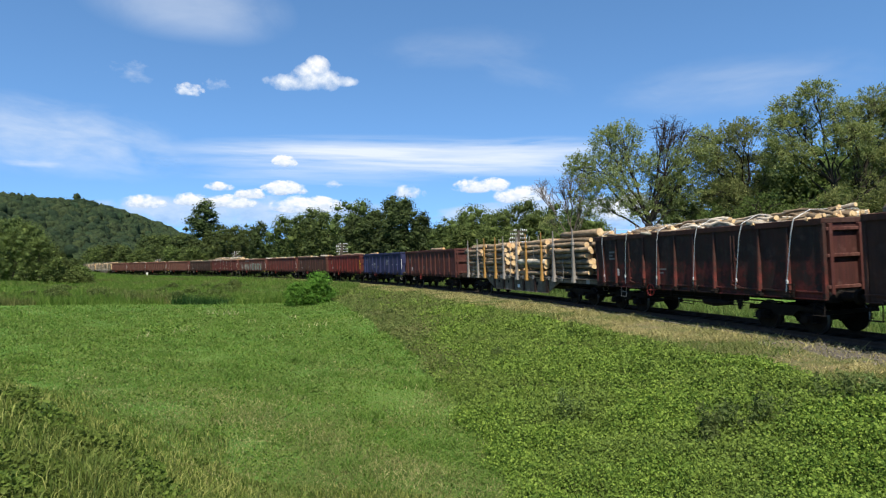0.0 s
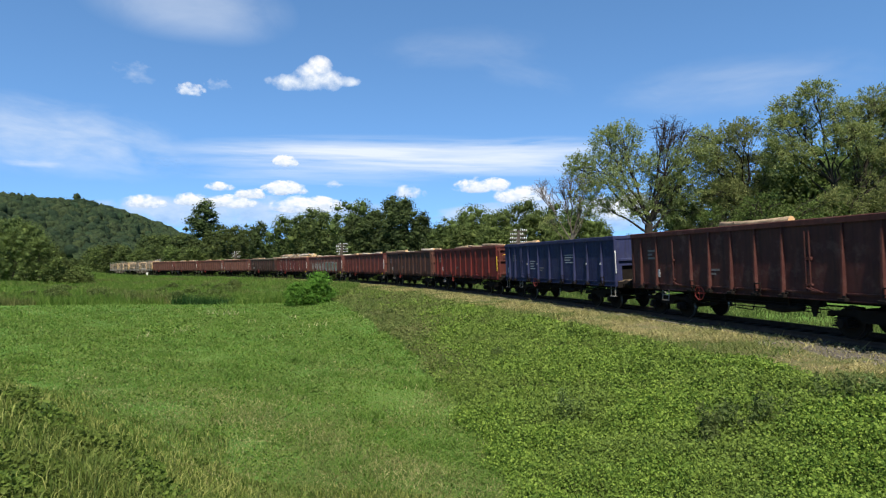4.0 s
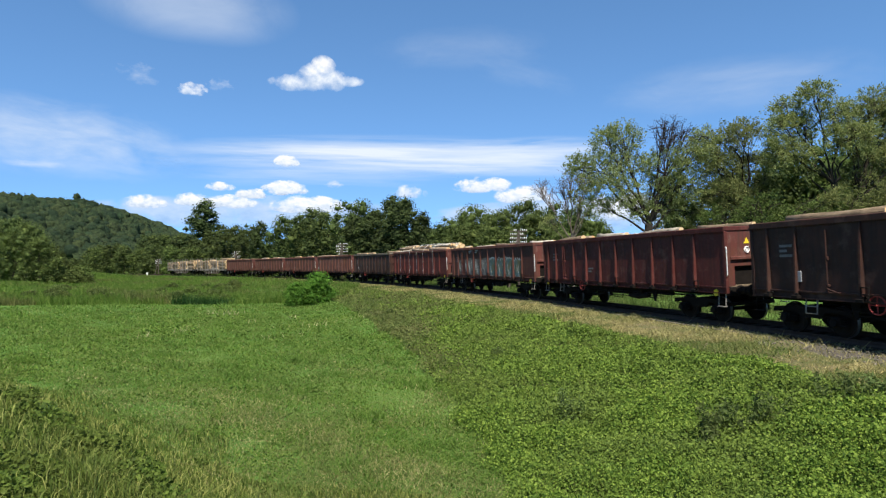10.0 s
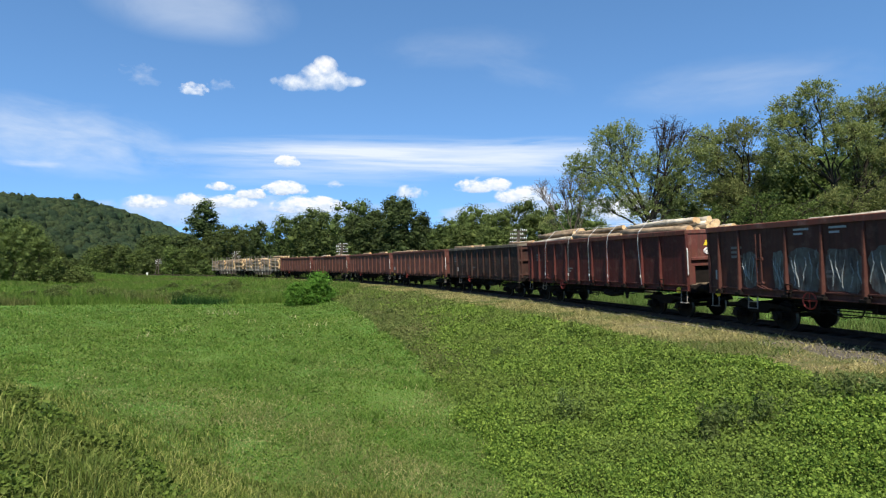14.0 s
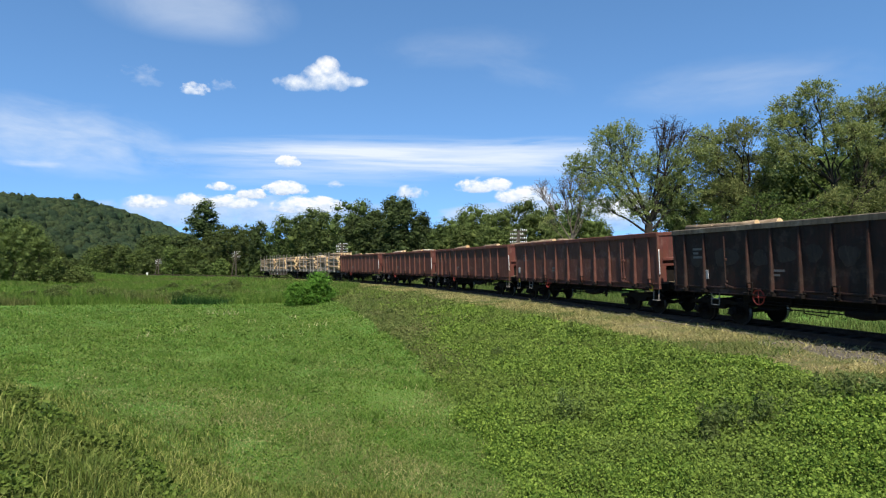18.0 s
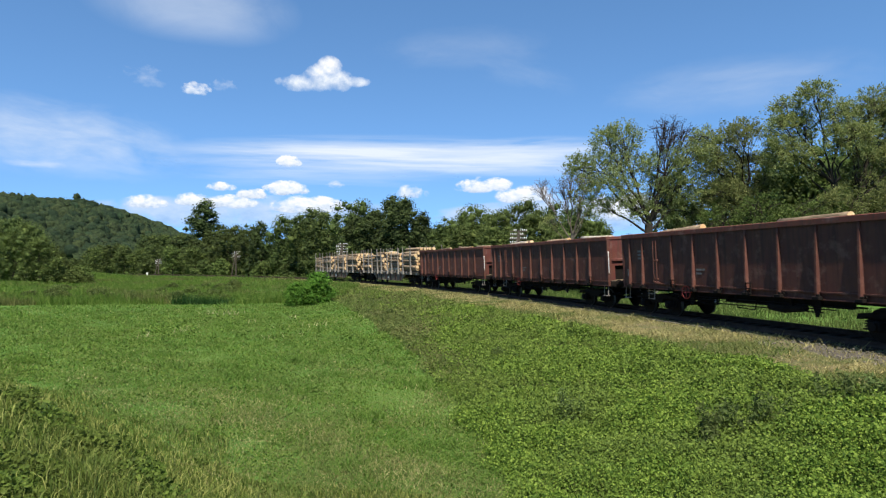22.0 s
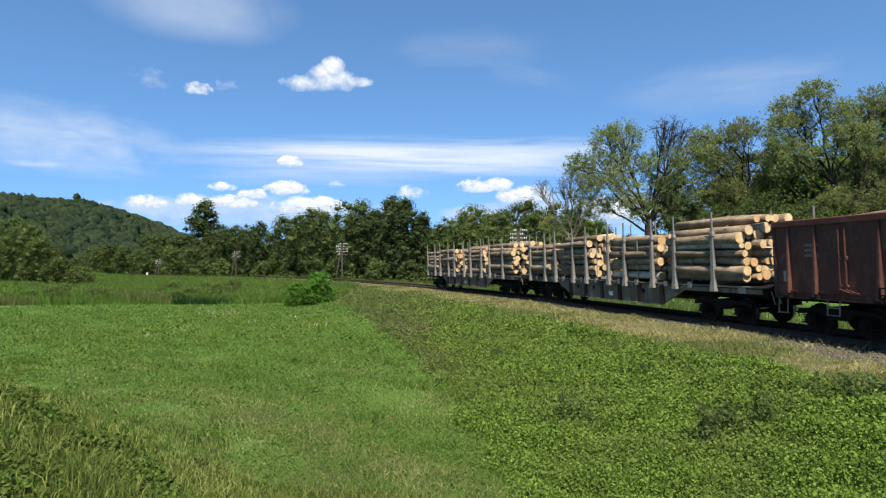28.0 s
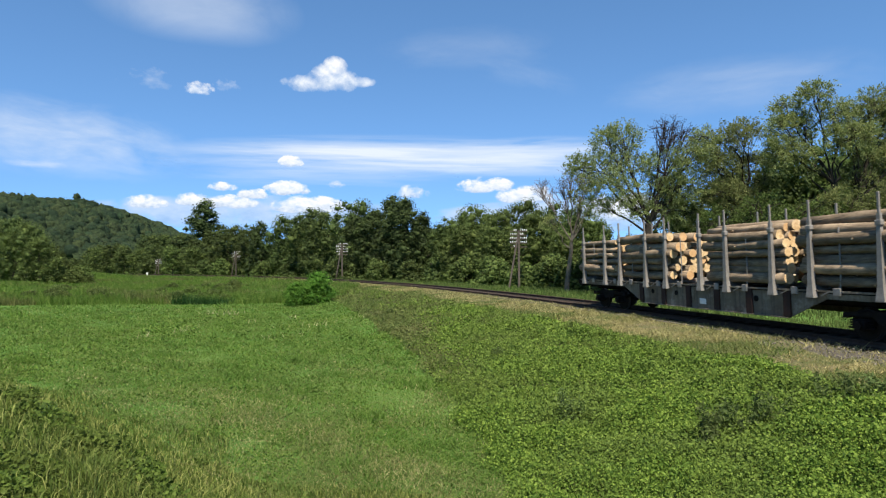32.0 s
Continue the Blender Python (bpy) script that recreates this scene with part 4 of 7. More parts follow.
    for x in (xs[2] + 0.16, xs[5] + 0.16, xs[-1] + 0.16):
        part("foot_iron", iron, M["steel_dark"], wagon, "", pose(x, -1.392, 0))
    for x in xs[::2]:
        part("tie_ring", tie, M["steel_dark"], wagon, "", pose(x + 0.12, -1.39, 1.08))
    wagon["half"], wagon["pivot"] = half, pivot
    return wagon, half, pivot, xs


def stencil_lines(parent, mat, x, z, rows, w, h, gap, label):
    """Unreadable lettering: one plain bar a line."""
    g = random.Random(rows * 7 + int(w * 10))
    for r in range(rows):
        k = w * g.choice((0.6, 0.8, 1.0))
        me = cached(("line", round(k, 2), h), lambda: Shape().box(0, k, -0.006, 0.0, 0, h).mesh("stencil_line", [mat]))
        part("stencil_line", me, mat, parent, label, pose(x, -1.393, z - r * (h + gap)))


def emblem(parent, half, y0, z0, colour):
    """Warning plates on an end wall: a triangle over a ring, plain shapes."""
    q = pose(half - 0.08, 0, 0)
    tri = cached("tri", lambda: Shape().prism([(-0.12, -0.1), (0.12, -0.1), (0, 0.12)], "x", 0.031, 0.04).mesh("warning_triangle", [M["yellow"]]))
    rng = cached("ringsign", lambda: Shape().ring((0.036, 0, 0), "x", 0.10, 0.025, 16, 4).box(0.031, 0.038, -0.05, 0.05, -0.05, 0.05).mesh("round_sign", [M["sign_white"]]))
    part("warning_triangle", tri, colour, parent, "small warning triangle", q @ pose(0, y0, z0))
    part("round_sign", rng, M["sign_white"], parent, "round white sign", q @ pose(0, y0, z0 - 0.32))


LOGS = {}


def log_pool(tag, length, r, crooked=0.05):
    if tag not in LOGS:
        g = random.Random(len(LOGS) * 31 + 5)
        LOGS[tag] = []
        for i in range(7):
            r0 = r * g.uniform(0.72, 1.3)
            LOGS[tag].append((log_mesh(g.random(), length * g.uniform(0.96, 1.04), r0, r0 * g.uniform(0.78, 0.95), g.uniform(0, crooked)), r0))
    return LOGS[tag]


def bed_mesh(length):
    """The lower wood in an open wagon, seen only from above."""
    s = Shape()
    g = random.Random(9)
    for z in (1.42, 1.75, 2.08, 2.4):
        for i in range(8):
            for x in (-length / 4 - 0.05, length / 4 + 0.05):
                y = -1.12 + 0.32 * i
                s.tube([(x - length / 4 + 0.15, y, z), (x + length / 4 - 0.15, y + g.uniform(-0.03, 0.03), z)], 0.17 * g.uniform(0.9, 1.05), 7, True, 0, 1)
    return s.mesh("log_bed", [M["log_bark"], M["cut_wood"]])


def wagon_load(half, seed, heap, label, pale=0.3, ends=0.0, straps=(), log_len=None):
    """Logs in an open wagon. heap: rise of the crown over the rim; straps: places along it."""
    g = random.Random(seed)
    load = empty("log_load")
    inner = 2 * half - 0.3
    low = part("log_bed", cached(("bed", round(half, 2)), lambda: bed_mesh(inner)), M["log_bark"], load)
    tagged(low, kind="stuff")
    rows = log_len or (3 if inner < 13.5 else 4)
    ll = inner / rows
    pool = log_pool(("load", round(ll, 1)), ll * 0.97, 0.16)

    thin = log_pool(("thin", round(ll, 1)), ll * 0.8, 0.115)

    def lay(x, y, z, tip=1.6, yaw=1.5):
        me, r = g.choice(thin if tip >= 2.4 else pool)
        part("log", me, M["birch_bark"] if g.random() < pale else M["log_bark"], load, "",
             pose(x, y, z, g.uniform(0, 360), g.uniform(-tip, tip), g.uniform(-yaw, yaw) + (180 if g.random() < 0.5 else 0)))
        return r

    crook = log_pool("crook", 2.0, 0.075, 0.28) if pale > 0.6 else None

    def toss(x, y, z):
        me, r = g.choice(crook)
        part("log", me, M["birch_bark"] if g.random() < 0.5 else M["log_bark"], load, "",
             pose(x, y, z, g.uniform(0, 360), g.uniform(-6, 6), g.gauss(0, 13) + (180 if g.random() < 0.5 else 0)))

    top = 3.45
    for k in range(rows):
        x0 = -inner / 2 + ll * (k + 0.5)
        for z in (2.74, 3.06):
            y = -1.12
            while y < 1.15:
                y += 2 * lay(x0 + g.uniform(-0.1, 0.1), y, z, 0.6, 0.4) * 0.98
        if crook:       # thin crooked birch thrown on top
            for i in range(74):
                y = g.uniform(-1.2, 1.2)
                reach = max(inner / 2 - 1.3, 0.5)
                toss(max(-reach, min(reach, x0 + g.uniform(-0.6, 0.6) * ll)), y, 3.2 + g.random() * max(heap + 0.12 - 0.3 * abs(y), 0.05))
            top = 3.2 + heap
        elif heap > 0.2:      # piled over the rim, narrowing upwards
            z = 3.34
            while z < 3.2 + heap:
                width = 1.05 - (z - 3.34) * 1.1
                y = -width
                while y < width:
                    y += 2 * lay(x0 + g.uniform(-0.35, 0.35), y, z + g.uniform(-0.05, 0.05), 2.2 if pale < 0.6 else 3.0, 2.5 if pale < 0.6 else 7.0) + g.uniform(0, 0.05)
                z += 0.27 if pale < 0.6 else 0.17
            top = z - 0.1
        else:
            for i in range(g.choice((0, 1, 1, 2))):
                lay(x0 + g.uniform(-1.0, 1.0) * (0.6 if 0 < k < rows - 1 else 0.15), g.uniform(-0.9, 0.7), 3.25 + heap * g.uniform(0.3, 1.5), 2.4, 4)
    for x in straps:
        s = Shape()
        zt = top + 0.08
        pts = [(-1.55, 1.16), (-1.54, 2.9), (-1.47, 3.33), (-0.9, zt), (0.9, zt), (1.47, 3.33), (1.54, 2.9), (1.55, 1.16)]
        lean = g.uniform(-0.25, 0.35)
        for (ya, za), (yb, zb) in zip(pts, pts[1:]):
            xa, xb = x + lean * (za - 2.2) * 0.5, x + lean * (zb - 2.2) * 0.5
            s.add([(xa - 0.016, ya, za), (xa + 0.016, ya, za), (xb + 0.016, yb, zb), (xb - 0.016, yb, zb), (xa - 0.016, ya, za + 0.012), (xa + 0.016, ya, za + 0.012), (xb + 0.016, yb, zb + 0.012), (xb - 0.016, yb, zb + 0.012)],
                  [(0, 1, 2, 3), (7, 6, 5, 4), (0, 4, 5, 1), (1, 5, 6, 2), (2, 6, 7, 3), (3, 7, 4, 0)])
        s.box(x + lean * -0.3 - 0.03, x + lean * -0.3 + 0.03, -1.575, -1.54, 1.4, 1.52, 0.008)
        part("strap", s, M["strap"], load, "white lashing strap")
    tagged(load, label, "logs", "log loads of the train")
    return load


def timber_wagon(length, ochre=()):
    """A bogie flat with fish-bellied sills and steel stakes."""
    wagon = empty("timber_wagon")
    half, pivot = length / 2 - 0.62, length / 2 - 2.95
    add_running_gear(wagon, half, pivot)
    sill = cached(("sill", length), lambda: Shape().prism([(-half, 0.98), (-half, 1.22), (half, 1.22), (half, 0.98), (pivot - 1.75, 0.98), (pivot - 3.1, 0.34), (-pivot + 3.1, 0.34), (-pivot + 1.75, 0.98)], "y", -0.02, 0.02).box(-half, half, -0.1, 0.02, 1.18, 1.23).box(-pivot + 3.1, pivot - 3.1, -0.09, 0.02, 0.33, 0.36).mesh("side_sill", [M["flat_grey"]]))
    for y in (-1, 1):
        part("side_sill", sill, M["flat_grey"], wagon, "grey fish-bellied side sill", pose(0, y * 1.22, 0, 0, 0, 0 if y < 0 else 180))
    web = cached("web", lambda: Shape().box(-0.14, 0.14, -0.06, 0, 0.36, 1.18, 0.01).mesh("sill_stiffener", [M["steel_dark"]]))
    for i in range(6):
        for y in (-1, 1):
            part("sill_stiffener", web, M["gon_black"], wagon, "", pose((i - 2.5) * 1.55, y * 1.24, 0, 0, 0, 0 if y < 0 else 180))
    hole = cached("sill_hole", lambda: Shape().tube([(0, -0.012, 0), (0, 0.004, 0)], 0.1, 14).mesh("sill_hole", [M["steel_dark"]]))
    plate = cached("sill_plate", lambda: Shape().box(-0.17, 0.17, -0.012, 0.0, -0.1, 0.1, 0.004).box(-0.12, 0.12, -0.016, -0.01, 0.02, 0.05).mesh("sill_plate", [M["sign_white"]]))
    for x in (-3.1, -1.55, 2.6):
        part("sill_hole", hole, M["steel_dark"], wagon, "round black opening", pose(x, -1.245, 0.86))
    part("sill_plate", plate, M["sign_white"], wagon, "small white plate", pose(0.0, -1.242, 0.62))
    part("sill_plate", plate, M["pale_stencil"], wagon, "small pale plate", pose(half - 1.1, -1.242, 1.08))
    dk = cached(("deck", length), lambda: Shape().box(-half, half, -1.25, 1.25, 1.14, 1.2).box(-half, half, -0.3, 0.3, 0.7, 1.14).mesh("deck", [M["steel_dark"]]))
    part("deck", dk, M["steel_dark"], wagon)
    hd = cached(("head",), lambda: None)
    for sg in (-1, 1):
        part("headstock", hd, M["steel_dark"], wagon, "", pose(sg * (half - 0.08), 0, 0, 0, 0, 0 if sg > 0 else 180))
        hr = cached("endrail2", lambda: Shape().tube([(0.1, -1.2, 1.1), (0.22, -1.2, 0.7), (0.22, -0.95, 0.7), (0.1, -0.95, 1.1)], 0.018, 6).tube([(0.05, -1.25, 1.2), (0.05, -1.25, 1.32), (0.05, -0.4, 1.32), (0.05, -0.4, 1.2)], 0.018, 6).mesh("shunter_rail", [M["stake_steel"]]))
        part("shunter_rail", hr, M["stake_steel"], wagon, "", pose(sg * half, 0, 0, 0, 0, 0 if sg > 0 else 180))
    stake = cached("stake", lambda: Shape().add(
        [(-0.15, 0, 1.02), (0.15, 0, 1.02), (0.13, -0.17, 1.02), (-0.13, -0.17, 1.02), (-0.085, 0, 1.42), (0.085, 0, 1.42), (0.08, -0.14, 1.42), (-0.08, -0.14, 1.42), (-0.055, -0.01, 3.3), (0.055, -0.01, 3.3), (0.05, -0.09, 3.3), (-0.05, -0.09, 3.3)],
        [(0, 1, 2, 3), (0, 4, 5, 1), (1, 5, 6, 2), (2, 6, 7, 3), (3, 7, 4, 0), (4, 8, 9, 5), (5, 9, 10, 6), (6, 10, 11, 7), (7, 11, 8, 4), (8, 11, 10, 9)]).box(-0.09, 0.09, -0.12, 0.02, 2.98, 3.12, 0.015).box(-0.035, 0.035, -0.075, -0.02, 3.28, 3.85, 0.01).mesh("stake", [M["stake_steel"]]))
    bol = cached("bolster", lambda: Shape().box(-0.09, 0.09, -1.25, 1.25, 1.2, 1.36, 0.015).mesh("bolster", [M["stake_steel"]]))
    xs = [-half + q for q in (0.55, 2.58, 3.9, 5.92, 7.29, 9.36, 10.71, 12.74, 14.19, 16.33)]
    step = 1.6
    for k, x in enumerate(xs):
        part("bolster", bol, M["stake_steel"], wagon, "", pose(x, 0, 0))
        for y in (-1, 1):
            m = M["stake_rust"] if y < 0 and k in ochre else M["stake_steel"]
            part("stake", stake, m, wagon, "ochre steel stake" if m is M["stake_rust"] else "grey steel stake", pose(x, y * 1.27, 0, 0, 0, 0 if y < 0 else 180))
    part("stake", stake, M["stake_steel"], wagon, "grey steel stake", pose(half - 0.5, 1.27, 0, 0, 0, 180))
    box = cached("sidebox", lambda: Shape().box(-0.12, 0.12, -0.05, 0, -0.11, 0.11, 0.01).tube([(-0.25, -0.03, 0), (-0.5, -0.05, -0.12)], 0.02, 5).mesh("stake_lock", [M["stake_steel"]]))
    for x in xs[:-1]:
        part("stake_lock", box, M["stake_steel"], wagon, "", pose(x + step * 0.5, -1.28, 1.2))
    strap = cached("stanchion", lambda: Shape().tube([(0, -0.02, 1.2), (0.05, -0.03, 2.0), (0.03, -0.02, 3.0)], 0.022, 6).mesh("lashing_rod", [M["stake_steel"]]))
    for x in xs[:-1:2]:
        part("lashing_rod", strap, M["stake_steel"], wagon, "thin lashing rod", pose(x + step * 0.52, -1.2, 0))
    return wagon, half, pivot, xs


def log_stack(x0, x1, seed, label, high):
    """One bay of round timber between stakes, from x0 to x1 of its wagon."""
    g = random.Random(seed)
    st = empty("log_stack")
    length = x1 - x0
    pool = log_pool(("stack", round(length, 1)), length * 0.95, 0.165)
    z = 1.36 + 0.15
    while z < high:
        width = 1.12 if z < 2.95 else 1.12 - (z - 2.95) * 0.9
        y = -width
        while y < width:
            me, r = g.choice(pool)
            part("log", me, M["birch_bark"] if g.random() < 0.08 else M["log_bark"], st, "",
                 pose((x0 + x1) / 2 + g.gauss(0, 0.2), y + g.uniform(-0.07, 0.07), z + g.uniform(-0.05, 0.05), g.uniform(0, 360), g.uniform(-0.9, 0.9), g.uniform(-0.9, 0.9) + (180 if g.random() < 0.5 else 0)))
            y += 2 * r * g.uniform(1.0, 1.22)
        z += g.uniform(0.27, 0.32)
    tagged(st, label, "log stack", "log stacks on the timber wagons")
    return st


def marshal():
    """The train in running order; arcs are those of each wagon's rear near corner at 16 s."""
    def put(obs, s_rear, half, pivot):
        for ob in obs:
            MOVERS.append((ob, s_rear - half, pivot))

    N = 95.0
    def gon(s_rear, length, side, endm, rim, style, label, load, rib=None, sign=None, extra=None, rail=None, flip=False):
        w, half, pivot, xs = gondola(length, M[side], M[endm], M[rim], style, M[rib] if rib else None, M[rail] if rail else None, flip)
        tagged(w, label, "freight wagon", "wagons of the freight train")
        obs = [w]
        if load:
            obs.append(wagon_load(half, *load[0], **load[1]))
        if sign:
            emblem(w, half, -0.45, 2.78, M[sign])
        if extra:
            extra(w, half, xs)
        put(obs, s_rear, half, pivot)

    small = "rough logs showing just over the wagon rim"
    gon(N - 213.4, 14.04, "gon_dark", "gon_maroon", "gon_dark", "old", "dark brown open wagon with framed end, loaded with wood", ((1, 0.25, "stacked pale logs heaped over the rim"), {"pale": 0.5}))
    gon(N - 199.4, 14.04, "gon_strapped", "gon_maroon", "gon_dark", "old", "black and red worn open wagon with white straps", ((2, 0.32, "pale birch logs heaped over the rim under straps"), {"pale": 0.8, "straps": (-5.5, -3.6, -1.3, 1.0, 3.2, 5.3)}))
    gon(N - 165.9, 14.04, "gon_maroon", "gon_maroon", "gon_maroon", "old", "weathered brown open wagon with framed steel end", ((3, 0.12, small), {}))
    gon(N - 151.7, 14.04, "gon_blue", "gon_blue", "gon_blue", "new", "navy blue open wagon with worn white stencils", ((4, 0.03, small), {}), extra=blue_marks)
    gon(N - 137.4, 14.04, "gon_bright", "gon_red", "gon_red", "old", "worn rust-red open wagon with yellow side rail", ((5, 0.12, small), {}), rail="yellow")
    gon(N - 123.4, 14.04, "gon_dark", "gon_brown", "gon_dark", "old", "dark sooty brown open wagon with pale ribs", ((6, 0.15, small), {}))
    gon(N - 107.7, 15.74, "gon_red", "end_red", "gon_red", "new", "oxide red open wagon with warning plates", ((7, 0.10, small), {}), sign="yellow", extra=yellow_corner)
    gon(N - 91.9, 15.74, "gon_spray", "end_red", "rim_paint", "new", "brown open wagon sprayed with grey and teal graffiti", ((8, 0.05, small), {}), sign="yellow", extra=spray_extra)
    gon(N - 76.2, 15.74, "gon_red", "end_red", "rim_paint", "new", "rust-brown open wagon piled high with strapped logs", ((9, 0.62, "long logs piled high under white straps"), {"pale": 0.45, "log_len": 3, "straps": (-4.6, -1.9, 0.2, 1.9, 4.4)}), sign="yellow", extra=yellow_corner)
    gon(N - 62.0, 14.04, "gon_black", "gon_dark", "flat_grey", "old", "sooty black open wagon with framed end and pale rim", ((10, 0.12, small), {}), extra=rub_marks)
    gon(N - 46.5, 15.74, "gon_brown", "end_red", "rim_paint", "new", "dull red-brown open wagon with white end rail", ((11, 0.06, small), {}), extra=yellow_corner, flip=True)
    gon(N - 30.85, 15.74, "gon_brown", "end_red", "rim_paint", "new", "rusty brown open wagon with pale stencils", ((12, 0.10, small), {}), sign="yellow")
    gon(N - 15.1, 15.74, "gon_brown", "end_red", "rim_paint", "new", "rust-brown open wagon with mottled sides", ((13, 0.10, small), {}), sign="yellow")
    gon(N + 0.85, 15.74, "gon_brown", "end_red", "rim_paint", "new", "red-brown open wagon behind the timber flats", ((14, 0.08, small), {}), sign="yellow")
    for s_rear, length, seed, ochre in ((N - 180.7, 19.9, 40, (2, 3, 6, 7)), (N + 20.0, 19.9, 50, ()), (N + 39.85, 19.9, 60, ())):
        w, half, pivot, xs = timber_wagon(length, ochre)
        tagged(w, "grey steel timber flat wagon with upright stakes", "timber wagon", "wagons of the freight train")
        obs = [w]
        rise = (0.2, 0.15, 0, 0.1) if ochre else (0, 0, 0, 0)
        for k, (a, b, high) in enumerate(((-0.05, 3.5, 3.2), (3.85, 7.65, 3.25), (9.35, 13.2, 3.3), (13.55, 17.7, 3.5))):
            obs.append(log_stack(a - half, b - half, seed + k, "stack of round logs with fresh orange cut ends", high + rise[k]))
        put(obs, s_rear, half, pivot)


def graffiti(w, half, xs):
    """Sprayed shapes panel by panel: teal bubbles to the front, grey scrawl behind; no letters."""
    g = random.Random(77)

    def blob(x0, x1, z0, z1, seed, wob=0.05):
        q = random.Random(seed)
        cx, cz, rx, rz = (x0 + x1) / 2, (z0 + z1) / 2, (x1 - x0) / 2, (z1 - z0) / 2
        pts = []
        for k in range(28):
            a = 2 * math.pi * k / 28
            c, s = math.cos(a), math.sin(a)
            pts.append((cx + math.copysign(abs(c) ** 0.45, c) * rx * (1 + q.uniform(-wob, wob)), cz + math.copysign(abs(s) ** 0.5, s) * rz * (1 + q.uniform(-wob, wob))))
        return pts

    def lay(name, pts, depth, mat, label):
        part(name, Shape().prism(pts, "y", -1.391 - depth, -1.388), mat, w, label)

    def stroke(x, z0, z1, sway, r, mat, label):
        pts = [(x + sway * math.sin(t * 4.2 + x * 9) + g.uniform(-0.02, 0.02), -1.393, z0 + (z1 - z0) * t) for t in [q / 8 for q in range(9)]]
        part("graffiti_stroke", Shape().tube(pts, [r * (0.6 + 0.5 * math.sin(q * 0.4)) for q in range(9)], 4, False), mat, w, label)

    for k in range(6, 10):
        a, b = xs[k - 1] + 0.07, xs[k] - 0.07
        top = 2.4 + g.uniform(-0.1, 0.12)
        lay("graffiti_outline", blob(a, b, 1.16, top, k * 3, 0.07), 0.002, M["spray_pale"], "pale sprayed outline")
        lay("graffiti_patch", blob(a + 0.045, b - 0.045, 1.18, top - 0.05, k * 3 + 1, 0.07), 0.004, M["spray_teal"], "teal and olive sprayed patch")
        for i in range(3):
            stroke(a + (b - a) * g.uniform(0.2, 0.8), 1.2, g.uniform(1.6, 2.1), 0.09, 0.012, M["spray_pale"], "pale sprayed stroke")
        for i in range(6):
            x, z = a + (b - a) * (i + 0.5) / 6 + g.uniform(-0.06, 0.06), top + g.uniform(-0.1, 0.06)
            r = g.uniform(0.03, 0.08)
            lay("graffiti_dot", [(x + r * math.cos(q * math.pi / 5), z + r * math.sin(q * math.pi / 5)) for q in range(10)], 0.005, M["spray_pale"], "pale sprayed dot")
    for k, (a, b) in enumerate(((xs[1] + 0.1, xs[1] + 0.75), (xs[2] - 0.55, xs[2] - 0.1), (xs[2] + 0.08, xs[3] - 0.08), (xs[3] + 0.08, xs[4] - 0.08), (xs[4] + 0.08, xs[5] - 0.08))):
        lay("graffiti_patch", blob(a, b, 1.2, 2.36 + g.uniform(-0.08, 0.1), 60 + k, 0.1), 0.003, M["spray_grey"], "grey sprayed scrawl")
        for i in range(5):
            stroke(a + (b - a) * (i + g.uniform(0.2, 0.8)) / 5, g.uniform(1.25, 1.5), g.uniform(2.0, 2.4), 0.06, g.uniform(0.012, 0.022), M["spray_pale"], "pale sprayed stroke")


def spray_extra(w, half, xs):
    yellow_corner(w, half, xs)
    graffiti(w, half, xs)
    for i in range(2):
        stencil_lines(w, M["pale_stencil"], -half + 3.9 + i * 1.25, 2.98, 2, 0.55, 0.06, 0.07, "pale line of lettering")


def blue_marks(w, half, xs):
    stencil_lines(w, M["pale_stencil"], 1.65, 2.45, 4, 0.95, 0.05, 0.08, "pale line of lettering")
    stencil_lines(w, M["pale_stencil"], -half + 3.75, 2.15, 4, 0.8, 0.045, 0.1, "pale line of lettering")
    # pale plates paint in the sun caught on some ribs
    me = Shape().box(-0.045, 0.045, -0.13, -0.105, 1.98, 2.06).mesh("paint_patch", [M["pale_stencil"]])
    for x in (xs[2], xs[3], xs[7], xs[8]):
        part("paint_patch", me, M["pale_stencil"], w, "pale patch painted as sun glint on a rib", pose(x, -1.392, 0))


def rub_marks(w, half, xs):
    """Worn round patches where the load has chafed each side panel."""
    g = random.Random(15)
    for a, b in zip(xs, xs[1:]):
        if b - a < 0.95:
            continue
        cx, cz = (a + b) / 2 + g.uniform(-0.08, 0.08), 2.25 + g.uniform(-0.12, 0.15)
        rx, rz = (b - a) * g.uniform(0.22, 0.32), g.uniform(0.22, 0.34)
        pts = []
        for k in range(22):
            t = 2 * math.pi * k / 22
            q = 1 + 0.12 * math.sin(3 * t + cx * 5) + g.uniform(-0.08, 0.08)
            pts.append((cx + rx * q * math.cos(t), cz + rz * q * math.sin(t)))
        part("rubbed_patch", Shape().prism(pts, "y", -1.3925, -1.388), M["rub"], w, "pale worn patch of paint")


def yellow_corner(w, half, xs):
    me = cached("ycorner", lambda: Shape().prism([(-0.11, -0.05), (-0.02, -0.13), (0.1, -0.1), (0.12, 0.08), (0.0, 0.12), (-0.1, 0.06)], "y", -0.03, 0.0).mesh("corner_plate", [M["yellow"]]))
    part("corner_plate", me, M["yellow"], w, "yellow corner plate", pose(half - 0.55, -1.395, 0.98))
    part("corner_plate", me, M["yellow"], w, "yellow corner plate", pose(-half + 0.45, -1.395, 0.98))


marshal()

